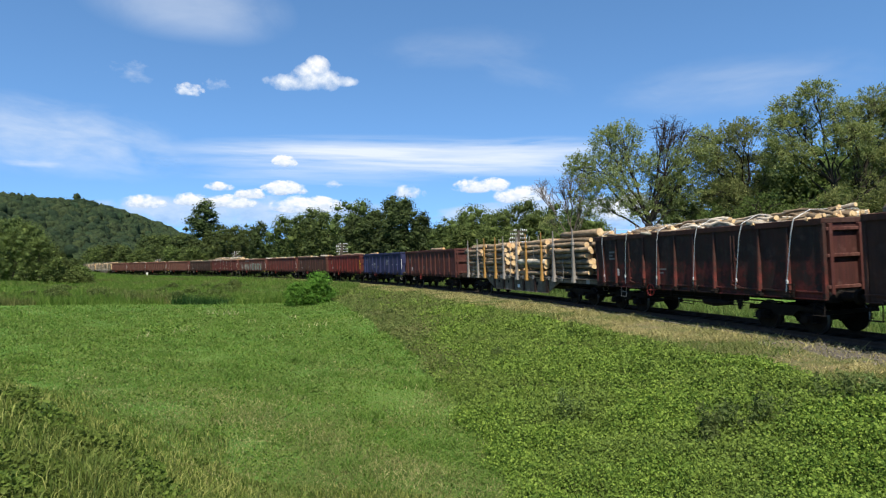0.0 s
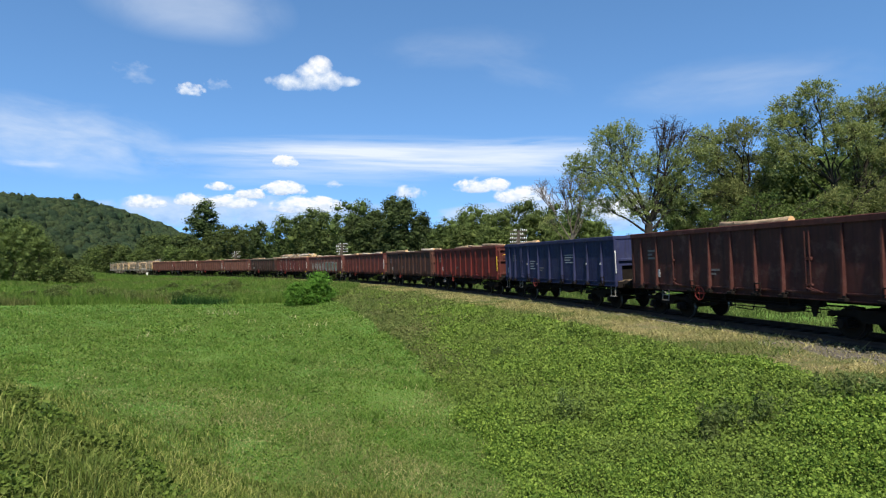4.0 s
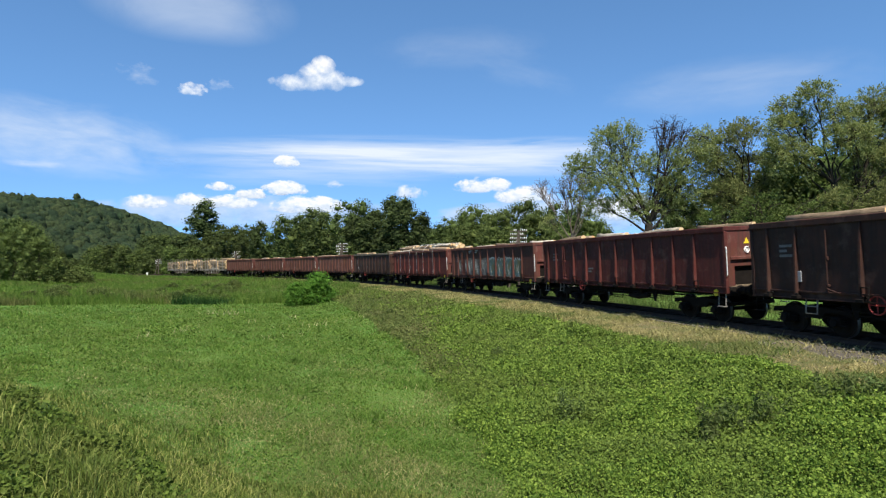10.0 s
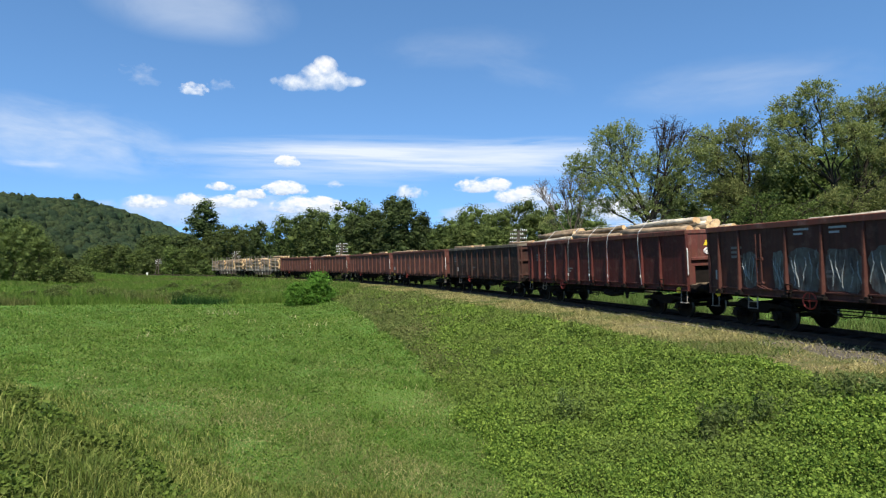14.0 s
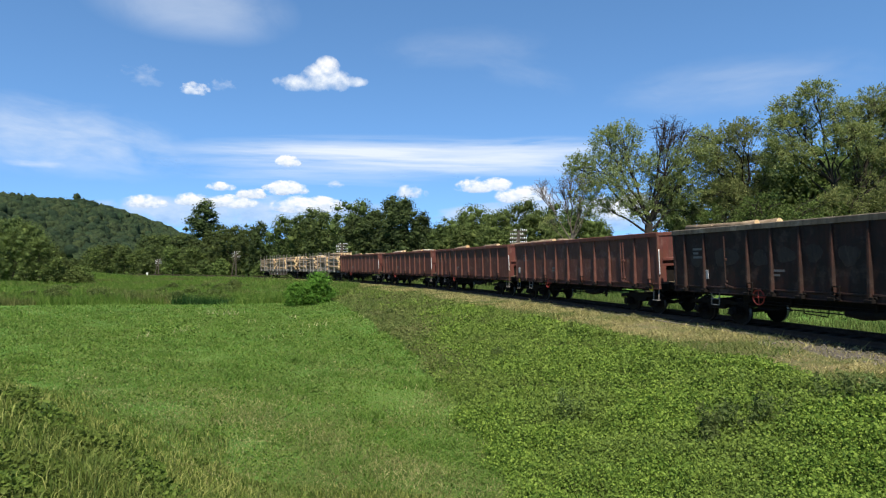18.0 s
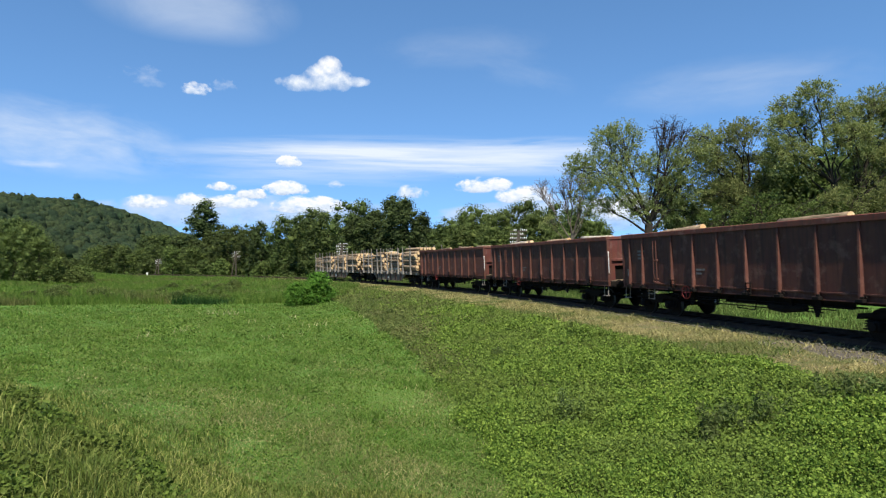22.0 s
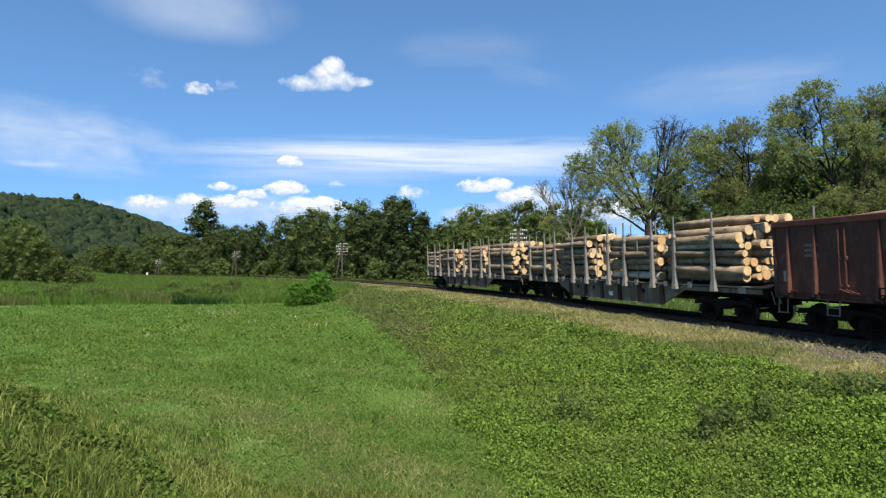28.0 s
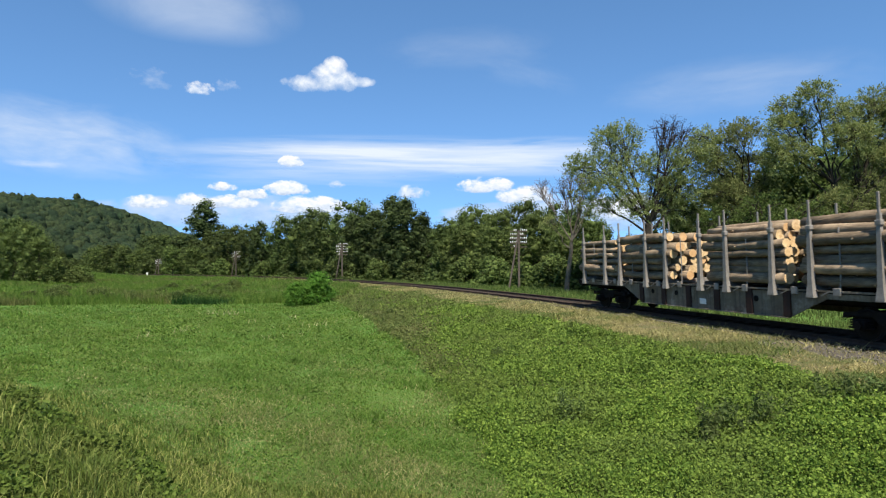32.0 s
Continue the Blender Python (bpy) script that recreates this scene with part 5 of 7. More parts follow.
# ---- trees ----
def leaf_cloud(g, centres, radii, count, size, aspect=1.3, squash=0.8, outward=0.7, droop=0.0, shell=0.5, jit=0.5):
    """Leaf quads about clump centres: returns vertices and faces."""
    c, r = np.asarray(centres, float), np.asarray(radii, float)
    p = r ** 2 / (r ** 2).sum()
    i = g.choice(len(c), count, p=p)
    d = g.normal(size=(count, 3))
    d /= np.linalg.norm(d, axis=1)[:, None]
    rad = r[i] * (shell + (1 - shell) * g.random(count) ** 0.6) * (1 + 0.10 * g.normal(size=count))
    pos = c[i] + d * rad[:, None] * np.array([1, 1, squash])
    pos[:, 2] -= droop * g.random(count) ** 2 * r[i]
    nrm = d * outward + g.normal(size=(count, 3)) * jit + np.array([0, 0, 0.25])
    nrm /= np.linalg.norm(nrm, axis=1)[:, None]
    ref = g.normal(size=(count, 3)) + np.array([0, 0, -2.0 * (droop > 0)])
    u = np.cross(nrm, ref)
    u /= np.linalg.norm(u, axis=1)[:, None] + 1e-9
    w = np.cross(nrm, u)
    sz = size * g.uniform(0.6, 1.35, count)[:, None]
    a, b = u * sz * 0.5, w * sz * 0.5 * aspect
    v = np.stack([pos - b, pos + a * 0.9 - b * 0.1 + nrm * sz * 0.12, pos + b, pos - a * 0.9 - b * 0.1 + nrm * sz * 0.12], 1).reshape(-1, 3)
    f = np.arange(count * 4).reshape(-1, 4)
    return v, f


def ball_quads(n=2):
    """A unit ball of six n by n grids of quads."""
    v, f, seen = [], [], {}
    for a in range(3):
        for side in (-1, 1):
            grid = []
            for i in range(n + 1):
                for j in range(n + 1):
                    p = [0.0, 0.0, 0.0]
                    p[a], p[(a + 1) % 3], p[(a + 2) % 3] = side, math.tan((2 * i / n - 1) * math.pi / 4) * side, math.tan((2 * j / n - 1) * math.pi / 4)
                    q = Vector(p).normalized()
                    key = tuple(round(c, 4) for c in q)
                    if key not in seen:
                        seen[key] = len(v)
                        v.append(tuple(q))
                    grid.append(seen[key])
            for i in range(n):
                for j in range(n):
                    k = i * (n + 1) + j
                    f.append((grid[k], grid[k + n + 1], grid[k + n + 2], grid[k + 1]))
    return np.array(v), np.array(f)


def leafy_lumps(g, centres, radii, squash=0.85, rough=0.16, n=2):
    """Uneven lumps of close foliage about the clump centres."""
    bv, bf = cached(("ball", n), lambda: ball_quads(n))
    c, r = np.asarray(centres, float), np.asarray(radii, float)
    m, k = len(c), len(bv)
    q = bv[None] * (1 + rough * g.normal(size=(m, k, 1)))
    v = c[:, None] + q * r[:, None, None] * np.array([1, 1, squash])
    return v.reshape(-1, 3), (np.arange(m)[:, None, None] * k + bf[None]).reshape(-1, 4)


def limb(g, shape, start, direction, length, r0, r1, wander=0.2, lift=0.1, n=5, sides=6):
    pts, p, d = [Vector(start)], Vector(start), Vector(direction).normalized()
    for i in range(n):
        d = (d + Vector((g.uniform(-wander, wander), g.uniform(-wander, wander), g.uniform(-wander, wander) * 0.6 + lift * 0.3))).normalized()
        p = p + d * (length / n)
        pts.append(p.copy())
    rad = [r0 + (r1 - r0) * (i / n) ** 0.8 for i in range(n + 1)]
    shape.tube(pts, rad, sides, False)
    return pts, d


def make_tree(kind, seed, h, spread, leaf, count, mat, trunk_frac=0.25, bark="tree_bark"):
    """A tree with its foot at the origin: tapered trunk and limbs, and a crown of leaf clumps."""
    g, ng = random.Random(seed), np.random.default_rng(seed)
    s = Shape()
    r = h * 0.022 + 0.05
    cl, cr = [], []
    pts, d = limb(g, s, (0, 0, -0.3), (g.uniform(-0.06, 0.06), g.uniform(-0.06, 0.06), 1), h * 0.85, r * 1.2, 0.05, 0.05, 0.3, 8, 8)
    bottom = h * trunk_frac
    tall = h - bottom
    for i in range(10):
        a = i * 2.4
        k = 1 + int((trunk_frac + 0.05 + 0.5 * i / 10) * 8)
        limb(g, s, pts[min(k, 8)], (math.cos(a), math.sin(a), 0.8), spread * g.uniform(0.6, 0.9), r * 0.5, 0.02, 0.2, 0.1, 4, 5)
    nc = 70
    for i in range(nc):
        f = (i + 0.5) / nc
        a = i * 2.39996 + g.uniform(-0.3, 0.3)
        zf = f
        env = math.sqrt(max(1 - (2 * zf - 0.85) ** 2 / 1.35, 0.03)) if kind == "broad" else math.sqrt(max(1 - zf ** 1.6, 0.02)) * (0.75 + 0.25 * min(zf * 5, 1))
        q = spread * env * g.uniform(0.55, 1.05)
        lump = 0.85 + 0.3 * math.sin(a * 2 + seed) * math.sin(zf * 7 + seed * 1.7)
        cl.append((math.cos(a) * q * lump, math.sin(a) * q * lump, bottom + tall * zf * (0.93 + 0.12 * g.random())))
        cr.append(spread * g.uniform(0.15, 0.34))
    for i in range(14):
        a, q = g.uniform(0, 6.283), spread * g.uniform(0, 0.5)
        cl.append((math.cos(a) * q, math.sin(a) * q, bottom + tall * g.uniform(0.3, 0.85))), cr.append(spread * 0.3)
    v, f = leaf_cloud(ng, cl, cr, count, leaf, 1.25, 0.85, 0.7, 0.0, 0.45, 0.45)
    hv, hf = leafy_lumps(ng, cl, np.array(cr) * 0.38, 0.9, 0.34)
    v, f = np.concatenate([v, hv]), np.concatenate([f, hf + len(v)])
    tree = empty("tree" if kind != "bush" else "bush")
    part("trunk", s.mesh("trunk", [M[bark]], True), M[bark], tree, "dark bare trunk and limbs")
    part("crown" if kind != "bush" else "foliage", array_mesh("crown", v, f, [M[mat]]), M[mat], tree)
    return tree


STOCK = {}


def plant(tag, x, y, h, label, category="tree", group="", turn=None, wide=1.0, sink=0.05):
    """Sets a tree of the stock at a place, at its height."""
    tree, h0, used = STOCK[tag]
    g = random.Random(int(x * 131 + y * 17))
    z = float(ground_z(x, y)[0]) - sink
    k = h / h0
    m = pose(x, y, z, 0, 0, g.uniform(0, 360) if turn is None else turn)
    if not used:
        ob = tree
        ob.matrix_basis = m
        STOCK[tag] = (tree, h0, True)
    else:
        ob = copy_thing(tree, m)
    ob.scale = (k * wide, k * wide, k)
    tagged(ob, label, category, group)
    return ob


def stock(tag, kind, seed, h, spread, leaf, count, mat, trunk=0.25, bark="tree_bark"):
    STOCK[tag] = (make_tree(kind, seed, h, spread, leaf, count, mat, trunk, bark), h, False)


stock("beech1", "broad", 11, 12, 4.6, 0.22, 8600, "beech_leaf", 0.10)
stock("beech2", "broad", 12, 12, 5.2, 0.22, 9400, "beech_leaf", 0.08)
stock("alder1", "cone", 13, 13, 4.2, 0.22, 8600, "alder_leaf", 0.06)
stock("alder2", "cone", 14, 13, 4.8, 0.22, 9200, "alder_leaf", 0.05)
stock("light1", "broad", 15, 10, 4.8, 0.17, 11500, "light_leaf", 0.06)
stock("light2", "broad", 16, 10, 4.2, 0.17, 10500, "light_leaf", 0.06)
stock("spire1", "cone", 17, 16, 4.0, 0.27, 9000, "alder_leaf", 0.05)
stock("bush1", "bush", 31, 3, 2.2, 0.11, 8000, "bush_leaf", 0.02)
stock("bush2", "bush", 32, 3, 2.3, 0.18, 3600, "light_leaf", 0.02)
stock("bush3", "bush", 33, 3, 2.4, 0.18, 3600, "beech_leaf", 0.02)

DEEP = "dense dark green broadleaf tree in the treeline"
PALE = "lighter green leafy tree in the treeline"
# (x, y, height, kind): wood behind the curve, far end first
for x, y, h, k in ((-77.6, 196, 23.5, "spire1"), (-95, 208, 13, "beech1"), (-72, 190, 13.5, "beech2"), (-66, 198, 13, "beech1"), (-108, 222, 14, "beech2"),
                   (-62, 172, 12.5, "alder1"), (-56, 160, 13, "beech2"), (-49, 152, 12.5, "beech1"), (-44, 146, 13, "alder1"), (-36, 140, 13.5, "beech2"), (-30, 132, 13.5, "beech1")):
    plant(k, x, y, h, PALE if k.startswith("light") else "tall pyramidal dark tree above the treeline" if k == "spire1" else DEEP, group="trees of the treeline", wide=1.4 if k == "spire1" else 1.0)
for x, y, h, k in ((-27, 128, 14, "beech2"), (-16.6, 112, 14.0, "beech2"), (-22.5, 118, 12.5, "beech1"), (-15.5, 108, 11, "alder2"), (-12, 106, 12, "alder2"), (-8.8, 104, 14.0, "alder1"), (-6.5, 100, 13.2, "alder2"),
                   (-3.5, 101, 11, "alder1"), (0.5, 96, 9.5, "beech1"), (4.5, 95, 11.0, "light1"), (8.5, 90, 10.4, "light2"), (6.5, 80, 7.5, "light2"), (12.5, 92, 11.6, "beech2"), (2.5, 86, 7.5, "light1"),
                   (11.5, 76, 8.6, "light2"), (15.5, 80, 10.2, "beech1"), (16, 70, 8.0, "light1"), (19, 74, 7.2, "beech2"), (13.5, 68, 6.0, "light2"), (22, 70, 5.6, "beech1")):
    plant(k, x, y, h, PALE if k.startswith("light") else DEEP, group="trees of the treeline")
def willow(x, y, seed, fork, lobes, count, label, bare=(), leaf=0.125, girth=0.34, bark="tree_bark", group="willows beyond the line", mat="willow_leaf"):
    """An open-crowned tree: limbs run from the stem to each lobe (x, height, radius) and break into feathery leafy shoots; bare lobes have twigs alone."""
    g, ng = random.Random(seed), np.random.default_rng(seed)
    s = Shape()
    base = float(ground_z(x, y)[0])
    stem, d = limb(g, s, (0, 0, -0.4), (fork[0] / fork[1], 0.03, 1), fork[1], girth, girth * 0.62, 0.06, 0.1, 7, 9)
    sp, sd, sl = [], [], []      # shoots: foot, direction, length
    for i, (lx, lz, lr) in enumerate(list(lobes) + list(bare)):
        dry = i >= len(lobes)
        c = Vector((lx, g.uniform(-0.55, 0.55) * min(lr * 2.2, 3.0), lz - 0.4 - base))
        k = 7 if c.z > fork[1] + 1.5 else max(3, min(6, int((c.z - 1.2) / fork[1] * 7)))
        a = stem[k]
        top = c + Vector((g.uniform(-0.2, 0.2) * lr, 0, lr * 0.35))
        line = []
        for j in range(9):
            t = j / 8
            p = a.lerp(top, t)
            sag = math.sin(t * math.pi)
            p += Vector(((top.x - a.x) * 0.10 * sag, 0, abs(top.x - a.x) * 0.07 * sag)) + Vector((g.uniform(-1, 1), g.uniform(-1, 1), g.uniform(-0.5, 0.5))) * 0.2 * (0 < j < 8)
            line.append(p)
        r0 = girth * min(0.16 + 0.09 * lr, 0.36)
        s.tube(line, [r0 + (0.03 - r0) * (j / 8) ** 0.7 for j in range(9)], 6, False)
        n = int(9 + 7 * lr) if not dry else 30
        for q in range(n):
            p = line[g.choice((4, 5, 6, 6, 7, 8))]
            w = Vector((g.gauss(0, 1), g.gauss(0, 1), g.gauss(0.15, 0.85))).normalized()
            e = c + Vector((w.x * 1.1, w.y, w.z * 0.95)) * lr * g.uniform(0.7, 1.2)
            if dry:
                e = c + Vector((w.x * 0.9, w.y * 0.8, abs(w.z) * 1.1)) * lr
            m1 = p.lerp(e, 0.5) + Vector((g.uniform(-0.15, 0.15), g.uniform(-0.15, 0.15), 0.12)) * lr
            s.tube([p, m1, e], [0.026, 0.018, 0.008], 4, False)
            for z in range(2 if not dry else 4):
                f0 = m1.lerp(e, g.uniform(0.0, 0.8))
                f1 = f0 + Vector((g.gauss(0, 0.5), g.gauss(0, 0.5), g.uniform(-0.3, 0.7))) * lr * 0.45
                s.tube([f0, f1], [0.016, 0.008], 3, False)
        if dry:
            continue
        m = int(95 * lr * lr) + 30
        w = ng.normal(size=(m, 3)) + np.array([0, 0, 0.15])
        w /= np.linalg.norm(w, axis=1)[:, None]
        # shoots gather in tufts, with gaps between them
        tuft = ng.normal(size=(int(9 + 7 * lr), 3))
        tuft /= np.linalg.norm(tuft, axis=1)[:, None]
        w = w * 0.62 + tuft[ng.integers(0, len(tuft), m)]
        w /= np.linalg.norm(w, axis=1)[:, None]
        sp.append(np.array(c) + w * (lr * (0.25 + 0.8 * ng.random(m) ** 0.6))[:, None] * np.array([1.1, 1.0, 0.92]))
        dd = w * 0.7 + ng.normal(size=(m, 3)) * 0.4 + np.array([0, 0, 0.3])
        sd.append(dd / np.linalg.norm(dd, axis=1)[:, None])
        sl.append(ng.uniform(0.35, 0.8, m) * min(lr, 1.4) ** 0.5)
    sp, sd, sl = np.concatenate(sp), np.concatenate(sd), np.concatenate(sl)
    i = ng.integers(0, len(sp), count)
    t = ng.random(count)
    pos = sp[i] + sd[i] * (sl[i] * t)[:, None] + ng.normal(size=(count, 3)) * 0.07
    pos[:, 2] -= 0.3 * sl[i] * t ** 2
    ax = sd[i] + ng.normal(size=(count, 3)) * 0.55 + np.array([0, 0, -0.35]) * t[:, None]
    ax /= np.linalg.norm(ax, axis=1)[:, None]
    u = np.cross(ax, ng.normal(size=(count, 3)))
    u /= np.linalg.norm(u, axis=1)[:, None] + 1e-9
    sz = leaf * ng.uniform(0.6, 1.3, count)[:, None]
    b, a = ax * sz * 0.6, u * sz * 0.27
    v = np.stack([pos - b, pos + a, pos + b, pos - a], 1).reshape(-1, 3)
    tree = empty("tree", pose(x, y, base))
    part("trunk", s.mesh("trunk", [M[bark]], True), M[bark], tree, "dark bare trunk and limbs")
    part("crown", array_mesh("crown", v, np.arange(count * 4).reshape(-1, 4), [M[mat]]), M[mat], tree)
    return tagged(tree, label, "tree", group)


WILLOW = "tall grey-green willow with dark spreading limbs"
willow(17.2, 50, 21, (0.0, 6.4), ((-3.2, 12.1, 1.3), (-1.9, 12.6, 1.2), (-4.0, 9.7, 1.5), (-5.6, 10.3, 1.0), (-1.4, 10.2, 1.6), (1.2, 10.0, 1.6), (3.1, 10.7, 1.3), (4.2, 12.0, 1.1),
       (-2.6, 7.9, 1.4), (0.4, 8.0, 1.5), (2.4, 8.2, 1.4), (-1.0, 6.4, 1.0), (1.6, 6.4, 1.1), (-4.2, 7.0, 0.9)), 52000, "broad willow with bare purplish twigs in its top", ((0.9, 12.4, 1.5), (1.9, 12.5, 1.7), (3.0, 12.2, 1.5)), girth=0.5)
willow(26.0, 51, 27, (1.2, 7.4), ((-2.0, 12.4, 1.2), (-0.4, 13.0, 1.1), (-3.6, 11.9, 1.2), (-1.3, 10.6, 1.3), (0.9, 10.3, 1.4), (-3.2, 9.6, 1.4), (2.0, 11.0, 1.0), (-5.2, 8.2, 1.5), (-3.0, 7.4, 1.6), (-0.6, 7.6, 1.6), (1.5, 8.0, 1.4), (-5.6, 6.0, 1.5)), 54000, WILLOW)
willow(30.3, 47, 33, (0.1, 9.0), ((-2.9, 13.9, 1.2), (-1.2, 14.9, 1.2), (-4.0, 12.3, 1.1), (-2.0, 12.6, 1.3), (0.4, 13.6, 1.1), (-3.0, 10.4, 1.3), (-4.4, 10.4, 1.2), (-0.2, 11.3, 1.0), (1.4, 11.6, 1.2), (-1.8, 9.4, 1.0)), 38000, WILLOW, girth=0.38)
willow(34.2, 48, 38, (-0.6, 8.0), ((0.0, 14.4, 1.3), (1.9, 14.6, 1.3), (-1.4, 13.6, 1.1), (0.6, 13.4, 1.5), (2.8, 13.4, 1.5), (-1.8, 11.4, 1.2), (0.2, 11.0, 1.5), (2.4, 10.6, 1.6), (-0.8, 9.0, 1.4), (1.8, 8.4, 1.6), (4.2, 11.8, 1.5)), 46000, WILLOW, girth=0.4)
willow(40.5, 49, 45, (0.2, 7.2), ((0.0, 14.8, 1.7), (-2.2, 13.2, 1.6), (2.0, 13.4, 1.7), (-2.6, 10.6, 1.7), (0.2, 11.0, 1.8), (2.6, 10.6, 1.7), (0.0, 8.4, 1.8)), 30000, WILLOW)
willow(11.4, 56, 52, (0.2, 5.2), ((1.9, 9.6, 0.7), (1.2, 8.3, 0.8), (-1.6, 5.6, 0.8), (2.8, 8.8, 0.7), (1.6, 6.6, 0.8)), 5200, "half-dead tree with bare grey branches", ((-1.9, 8.6, 1.4), (-0.5, 8.4, 1.3), (0.7, 9.4, 1.6), (1.9, 9.4, 1.5)), 0.13, 0.26, "dead_bark", "")
willow(24.6, 46.5, 61, (0.2, 3.0), ((-2.6, 5.0, 1.4), (0.0, 6.0, 1.5), (2.6, 5.4, 1.5), (5.0, 6.2, 1.4), (-0.6, 4.0, 1.3), (3.6, 4.4, 1.4)), 26000, "low dark green scrub under the willows", mat="light_leaf")
willow(33.2, 45.5, 62, (0.2, 3.0), ((-2.8, 6.2, 1.5), (0.2, 6.6, 1.5), (2.8, 6.4, 1.5), (-1.0, 4.8, 1.4), (1.6, 5.0, 1.4), (4.8, 5.6, 1.4)), 26000, "low spreading willow scrub behind the line")
for x, y, h, k in ((24.5, 61, 8.5, "beech1"), (28.5, 60, 11.5, "light2"), (33, 60, 12, "beech1"), (37, 58, 12.5, "light1"), (39, 60, 9.0, "beech2"), (45, 62, 9.0, "light2"), (21, 49, 4.5, "light2"), (28, 52, 6.5, "light2"), (37.5, 52, 7.5, "light1"), (41, 45, 6.5, "light2")):
    plant(k, x, y, h, PALE if k.startswith("light") else DEEP, group="scrub under the willows")
# bushes at the foot of the wood and on the meadow
for x, y, h, k in ((-12.1, 58.0, 2.8, "bush1"), (-13.9, 57.2, 2.1, "bush1")):
    plant(k, x, y, h, "bright green leafy bush on the meadow edge", "bush", "meadow bushes", wide=0.95)
for x, y, h, k in ((-17.5, 101, 3.5, "bush3"), (-10.5, 97, 3.2, "bush2"), (-5, 92, 3.0, "bush3"), (-0.5, 89, 3.4, "bush3"), (3.0, 80, 3.4, "bush2"), (6.2, 73, 3.3, "bush2"), (9.2, 67, 2.6, "bush2"), (11.5, 62, 3.3, "bush2"), (14.2, 57, 3.4, "bush3"), (-25, 118, 3.5, "bush2"), (-33, 129, 3.2, "bush3"), (-41, 138, 3.4, "bush2"), (-57, 155, 4.2, "bush2"), (-66, 166, 4.0, "bush3"), (-74, 178, 4, "bush2"), (-92, 190, 4.5, "bush3")):
    plant(k, x, y, h, "low leafy bush at the foot of the wood", "bush", "bushes along the wood", wide=1.15)
weed_rng = random.Random(64)
for i in range(26):
    y = 66 + 34 * weed_rng.random() ** 1.3
    x = -y * weed_rng.uniform(0.34, 0.7)
    plant("bush2", x, y, weed_rng.uniform(0.7, 1.2), "rank weed clump in the rough strip by the meadow", "weeds", "weed clumps of the rough strip", wide=1.7)
LEFT = "leafy tree on the meadow's far edge"
for x, y, h, k in ((-78, 112, 10.5, "light1"), (-84, 118, 12, "beech1"), (-73.5, 110, 8.4, "light2"), (-76, 117, 6.8, "beech2"), (-70.5, 109, 4.6, "light1"), (-81, 126, 6.2, "light2"), (-90, 132, 10, "light2"),
                   (-128, 190, 9, "light1"), (-115, 165, 10, "beech1"), (-100, 140, 11, "light1"), (-92, 128, 12, "beech2"), (-122, 176, 8, "beech2")):
    plant(k, x, y, h, LEFT, group="trees left of the meadow")
for x, y, h in ((-68.5, 111, 2.4), (-71.5, 117, 2.8), (-77, 128, 3.0), (-66, 112, 1.5)):
    plant("bush2", x, y, h, "low bush at the foot of the meadow trees", "bush", "meadow bushes", wide=1.3)
# the wood beyond the far bend
for s, w, h, k in ((186, -9, 8, "light1"), (194, -12, 10.5, "beech1"), (203, -9, 9, "light2"), (212, -13, 11, "alder2"), (221, -9, 9.5, "beech2"), (229, -8, 8.5, "light1"), (238, -12, 12, "alder1"), (247, -8, 10, "beech1"), (256, -10, 10.5, "light2"),
                   (266, -8, 11, "beech2"), (276, -12, 12, "alder2"), (287, -7, 10, "light1"), (299, -9, 12, "beech1"), (311, -7, 11, "light2"), (270, -28, 15, "beech1"), (240, -26, 14, "beech2"), (213, -26, 13, "beech1"), (300, -26, 15, "alder1")):
    x, y = on_track(s, w)[:2]
    plant(k, float(x), float(y), h, "leafy tree behind the far bend of the line", group="trees behind the far bend")
# shrubs closing the end of the view along the line
for x, y, h in ((-167, 272, 6), (-160, 259, 5), (-163, 265, 5.5)):
    plant("bush3", x, y, h, "tall shrub beside the far end of the line", "bush", "shrubs at the far bend", wide=1.1)


# ---- wooded hills ----
def hill_height(x, y):
    a = 48 * np.exp(-(((x + 330) / 130) ** 2 + ((y - 420) / 170) ** 2)) + 10 * np.exp(-(((x + 235) / 40) ** 2 + ((y - 430) / 120) ** 2))
    b = 46 * np.exp(-(((x - 170) / 75) ** 2 + ((y - 175) / 85) ** 2))
    return a + b


